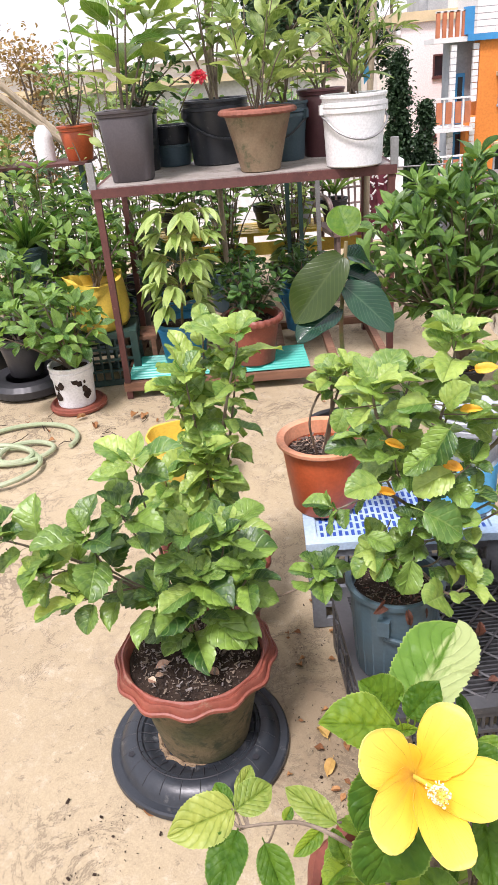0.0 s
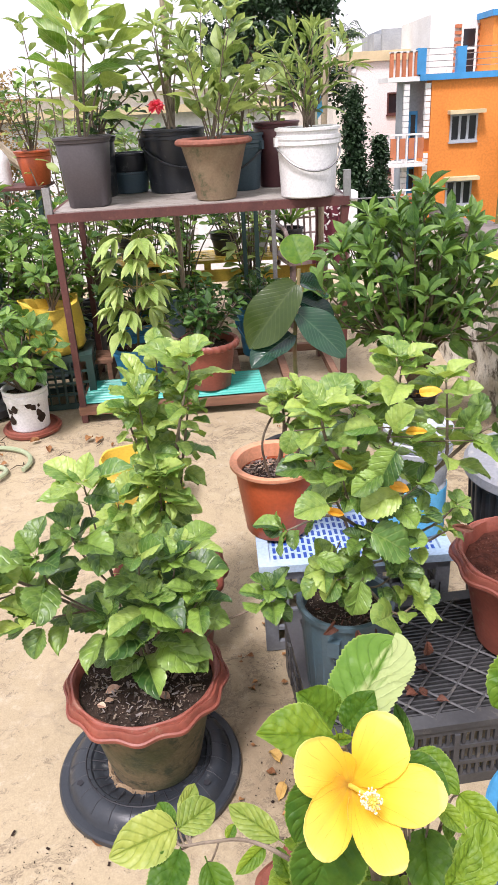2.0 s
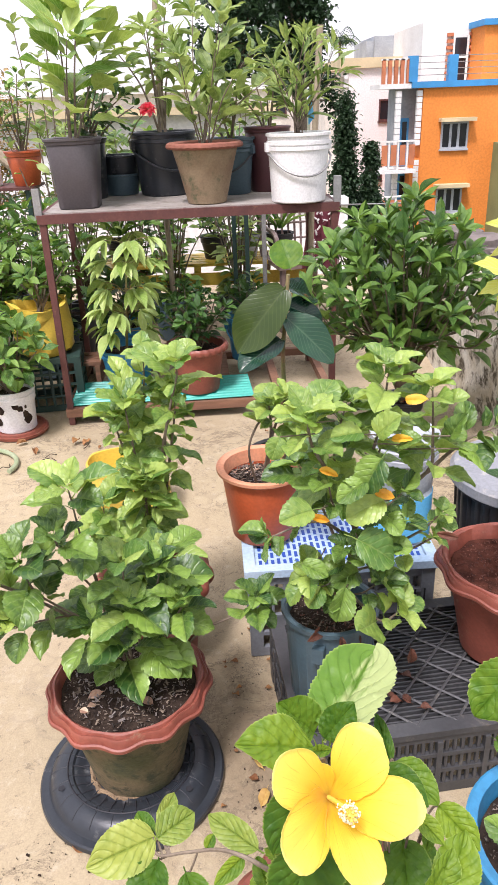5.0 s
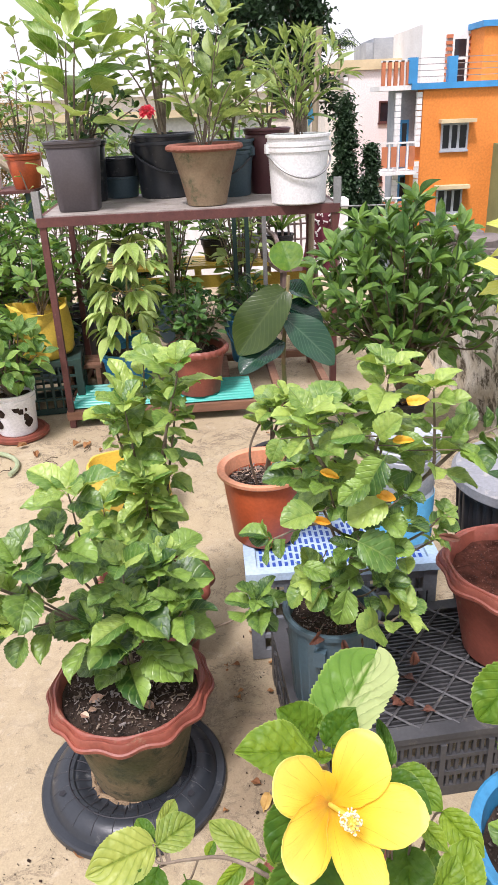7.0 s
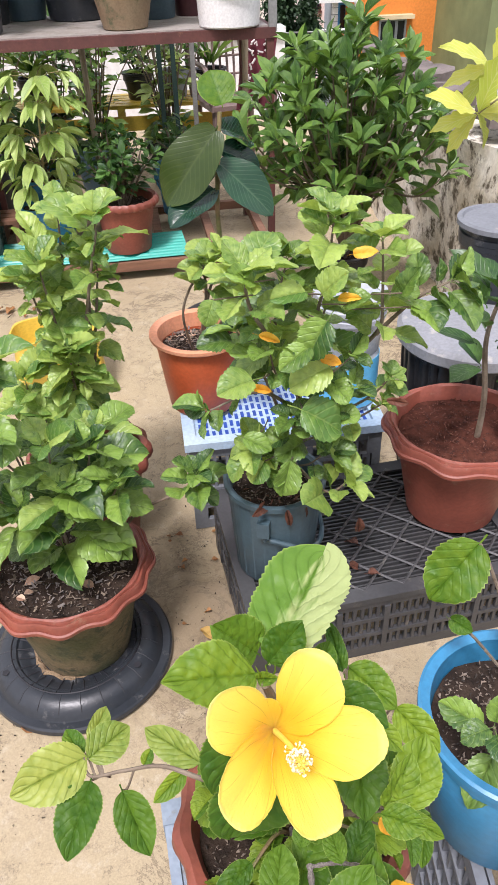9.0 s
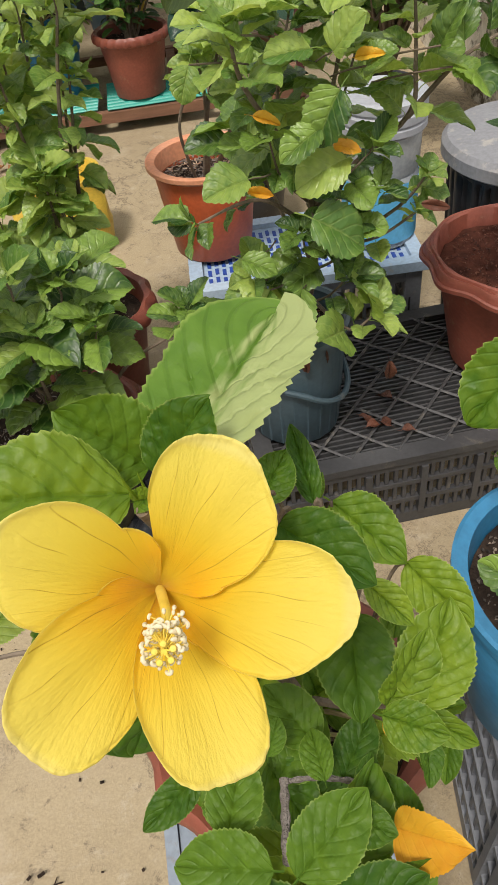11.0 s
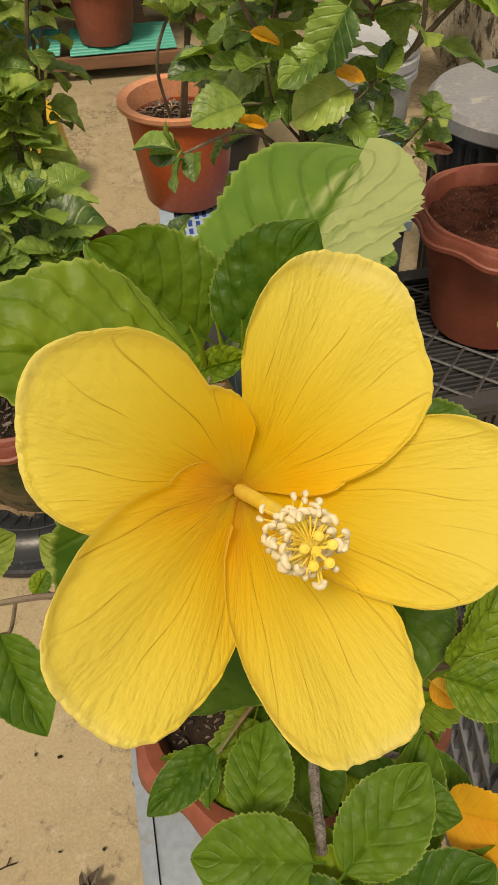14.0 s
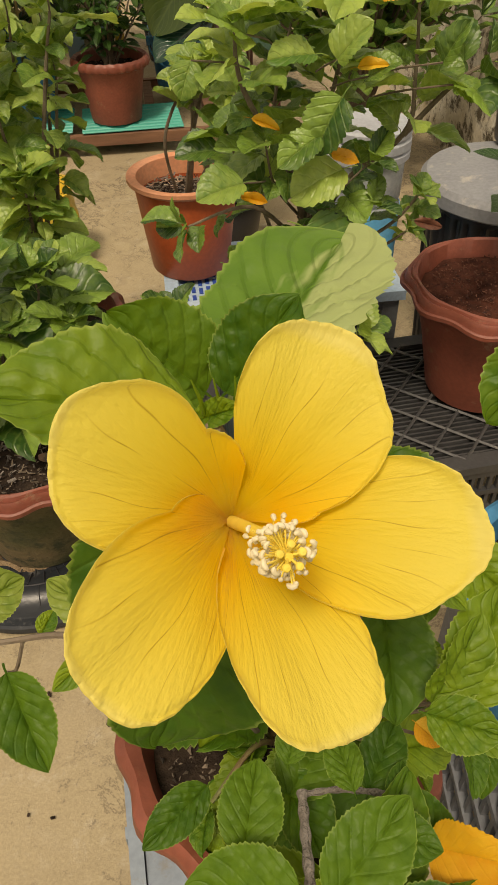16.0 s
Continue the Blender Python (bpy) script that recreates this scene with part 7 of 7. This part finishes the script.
barred_window(h, 10.97, 12.06, -3.3 + Z8, -2.32 + Z8, 36, PALE_GREY, 3, CREAM)
for z in (2.0, -.95):
    for x in (8.75, 9.72):
        for k in range(9):
            house_part("lattice_block", [(x, x + .24, 35.98, 36.2, z - .26 * (k + 1) + .03 + Z8, z - .26 * k + Z8)], WHITE_WALL, h)
for z in (-.1, -2.5):
    house_part("balcony_slab", [(7.9, 9.65, 35.2, 36.9, z - 1.35 + Z8, z - 1.2 + Z8)], WHITE_WALL, h)
    for k in range(4):
        house_part("balcony_panel", [(8.02 + k * .42, 8.28 + k * .42, 35.25, 35.32, z - 1.0 + Z8, z - .12 + Z8)], BRICK_TRIM, h)
        house_part("balcony_post", [(7.9 + k * .42, 7.97 + k * .42, 35.22, 35.34, z - 1.2 + Z8, z + Z8)], WHITE_WALL, h)
    house_part("balcony_rail", [(7.88, 9.65, 35.2, 35.34, z + Z8, z + .07 + Z8)], WHITE_WALL, h)
    dd = house_part("balcony_door", [(9.2, 9.62, 36.84, 36.92, z - 1.15 + Z8, z + .95 + Z8)], BLUE_PAINT, h)
    house_part("pane", [(9.3, 9.52, 36.82, 36.85, z - .2 + Z8, z + .8 + Z8)], DARK_GLASS, dd)

h = thing("pink_house", (.15, 0, -8.55), "pale pink plastered house with a cream cornice and dark windows", "house")
house_part("wall", [(7.95, 12.5, 44, 52, 0, 3.35 + Z8)], PINK, h)
house_part("cornice", [(7.4, 12.6, 43.8, 52, 3.35 + Z8, 3.85 + Z8)], CREAM, h)
house_part("wall", [(6.9, 7.95, 45.5, 52, 0, 3.0 + Z8)], PEACH, h)
for k in range(14):
    house_part("quoin", [(7.7, 7.92, 43.95, 44.2, -2.6 + k * .42 + Z8, -2.4 + k * .42 + Z8)], WHITE_WALL, h)
barred_window(h, 9.75, 10.85, .75 + Z8, 1.7 + Z8, 44, RUST, 2)
barred_window(h, 9.3, 9.9, -2.4 + Z8, -1.4 + Z8, 44, RUST, 2)
house_part("roof_room", [(9.75, 12.0, 46, 50, 3.85 + Z8, 5.0 + Z8)], GREY_WALL, h)
house_part("roof_room", [(9.35, 9.75, 46.3, 50, 3.85 + Z8, 4.8 + Z8)], GREY_WALL, h)

h = thing("white_house", (2.0, 0, -8.2), "low white house with dark grilles and a railed roof", "house")
house_part("wall", [(12.1, 18, 30.3, 40, 0, -1.0 + Z8)], WHITE_WALL, h)
house_part("wall", [(11.55, 12.1, 30.2, 36, 0, -.55 + Z8)], GREEN_WALL, h, "green painted side strip")
house_part("parapet", [(12.0, 18.2, 30.0, 30.25, -1.0 + Z8, -.55 + Z8)], WHITE_WALL, h)
for k in range(10):
    house_part("baluster", [(12.5 + k * .5, 12.6 + k * .5, 30.05, 30.15, -.55 + Z8, -.25 + Z8)], STEEL, h)
house_part("ledge", [(12.1, 18, 29.9, 30.3, -1.95 + Z8, -1.8 + Z8)], WHITE_WALL, h)
barred_window(h, 12.5, 13.2, -3.6 + Z8, -2.2 + Z8, 30.3, WHITE_WALL, 3)
barred_window(h, 13.7, 14.9, -3.8 + Z8, -2.3 + Z8, 30.3, WHITE_WALL, 4)

h = thing("far_white_house", (0, 0, -8), "long low whitewashed house behind the garden", "house")
house_part("wall", [(-9, 1.2, 14, 20, 0, 1.55 + Z8)], WHITE_WALL, h)
house_part("ledge", [(-9.1, 1.3, 13.7, 14.0, 1.2 + Z8, 1.32 + Z8)], CREAM, h)
house_part("roof", [(-9.2, 1.3, 13.8, 20.2, 1.55 + Z8, 1.72 + Z8)], WHITE_WALL, h)
h = thing("far_grey_house", (0, 0, -8), "pale house far off between the trees", "house")
house_part("wall", [(2.2, 6.6, 52, 60, 0, 2.6 + Z8)], PEACH, h)
house_part("roof", [(2.0, 6.8, 51.8, 60.2, 2.6 + Z8, 2.85 + Z8)], CREAM, h)
barred_window(h, 4.6, 5.4, 0.6 + Z8, 1.7 + Z8, 52, RUST, 2)


def tree(name, at, height, radius, label, clumps, per, geos, material, size, conifer=False, seed=0, trunk=.16, low=.12):
    """Tapered trunk, limbs and a crown of many leaves in loose clumps."""
    r = random.Random(seed)
    t = thing(name, at, label, "tree")
    wd, lv = Geo(), Leaves(t, geos, material, True)
    wd.tube(bezier([(0, 0, 0), (r.uniform(-.1, .1), 0, height * .5), (0, 0, height * .97)]), [trunk * (1 - .85 * i / 24) for i in range(25)], 8)
    for k in range(clumps):
        u = (k + .5) / clumps
        z = height * ((low + (.98 - low) * u) if conifer else (.42 + .56 * u))
        rad = radius * ((1.02 - u) ** .7 if conifer else math.sqrt(max(.05, 1 - (2 * u - .9) ** 2)))
        a = k * 2.4
        q = rad * r.uniform(.35, 1.0)
        c = Vector((q * math.cos(a), q * math.sin(a), z + r.uniform(-.03, .03) * height))
        wd.tube([Vector((0, 0, z * .93)), c * .55 + Vector((0, 0, z * .43)), c], [trunk * .25, trunk * .14, trunk * .05], 5)
        s_ = radius * (.3 if conifer else .36)
        for _ in range(per):
            p = c + Vector((r.gauss(0, s_ * .5), r.gauss(0, s_ * .5), r.gauss(0, s_ * (.55 if conifer else .4))))
            d = Vector((r.gauss(0, 1), r.gauss(0, 1), r.gauss(-.5 if conifer else -.1, .6))) + c.normalized() * .3
            lv.put(aim(p, d, (r.uniform(-.5, .5), r.uniform(-.5, .5), 1), size * r.uniform(.6, 1.3)), r)
    part("trunk", wd, BARK, t)
    lv.done()
    return t


tree("dark_tree", (1.3, 25, -8), 19.5, 1.45, "tall dark evergreen tree behind the terrace", 90, 230, SMALL_GEO, TREE, .19, True, 1, .3, .5)
tree("dark_tree", (3.3, 27, -8), 19.5, 1.15, "tall dark evergreen tree beside its neighbour", 84, 220, SMALL_GEO, TREE, .18, True, 2, .3, .5)
tree("cypress", (2.57, 14, -8), 9.36, .4, "slim dark cypress below the terrace edge", 110, 150, SMALL_GEO, TREE, .075, True, 3, .12, .68)
tree("cypress", (3.08, 14.2, -8), 8.55, .36, "slim dark cypress beside the taller one", 100, 150, SMALL_GEO, TREE, .075, True, 4, .12, .68)
tree("garden_tree", (.6, 9.5, -8), 9.2, 1.1, "leafy garden tree rising behind the rear parapet", 34, 40, OVAL_GEO, GARDEN, .22, False, 5, .12)
tree("garden_tree", (-1.4, 10.5, -8), 9.4, 1.3, "pale leafy garden tree behind the rear parapet", 34, 34, OVAL_GEO, OLIVE, .22, False, 6, .12)
tree("dry_hedge_tree", (-2.05, 7.6, -8), 9.75, .7, "browning dry shrub beyond the parapet", 64, 240, SMALL_GEO, HEDGE, .05, False, 7, .07)
tree("dry_hedge_tree", (-2.75, 7.9, -8), 9.7, .7, "browning dry shrub beyond the parapet", 64, 240, SMALL_GEO, HEDGE, .05, False, 8, .07)


def palm(at, height, size, seed, label):
    r = random.Random(seed)
    t = thing("palm_tree", at, label, "tree")
    part("trunk", Geo().tube(bezier([(0, 0, 0), (.1, 0, height * .5), (0, 0, height)]), [.16 - .06 * i / 24 for i in range(25)], 8), BARK, t)
    for k in range(15):
        a, up = k * 2.4, r.uniform(-.1, 1.1)
        line = bezier([(0, 0, height), (size * .5 * math.cos(a), size * .5 * math.sin(a), height + size * .45 * up), (size * math.cos(a), size * math.sin(a), height + size * (.5 * up - .45))], 8)
        g = Geo().tube(line, .02, 4)
        for i in range(2, 17):
            for s_ in (-1, 1):
                d = (line[i] - line[i - 1]).normalized()
                sd = d.cross(Vector((0, 0, 1))).normalized() * s_
                g.merge(STRAP_GEO[(i + k) % 4], aim(line[i], sd + d * .5 + Vector((0, 0, -.5)), (0, 0, 1), size * .35 * (1 - i / 24)))
        part("frond", g, TREE if k % 3 else OLIVE, t)


palm((10.3, 60, -8), 13.1, 1.8, 3, "feathery palm far off against the sky")
palm((-4.6, 20, -8), 9.5, 1.0, 4, "small palm behind the white house")
for k, (a, b) in enumerate((((-1.95, 4.6, 1.78), (-1.02, 4.62, .99)), ((-1.7, 4.75, 1.65), (-1.05, 4.75, .99)))):
    t = thing("bamboo_pole", (0, 0, 0), "grey bamboo pole leaning across the corner", "pole", "leaning poles")
    ln = [Vector(a).lerp(Vector(b), i / 30) for i in range(31)]
    part("pole", Geo().tube(ln, [.02 + (.004 if i % 6 == 0 else 0) for i in range(31)], 8), BAMBOO, t)
    part("prop", Geo().tube([Vector(b), Vector((b[0], b[1], 0))], .014, 6), BAMBOO, t)
t = thing("bamboo_pole", (-1.62, 4.9, 0), "thin dark pole standing among the shrubs", "pole")
part("pole", Geo().tube([(0, 0, 0), (-.06, 0, 1.9)], .012, 6), BAMBOO, t)
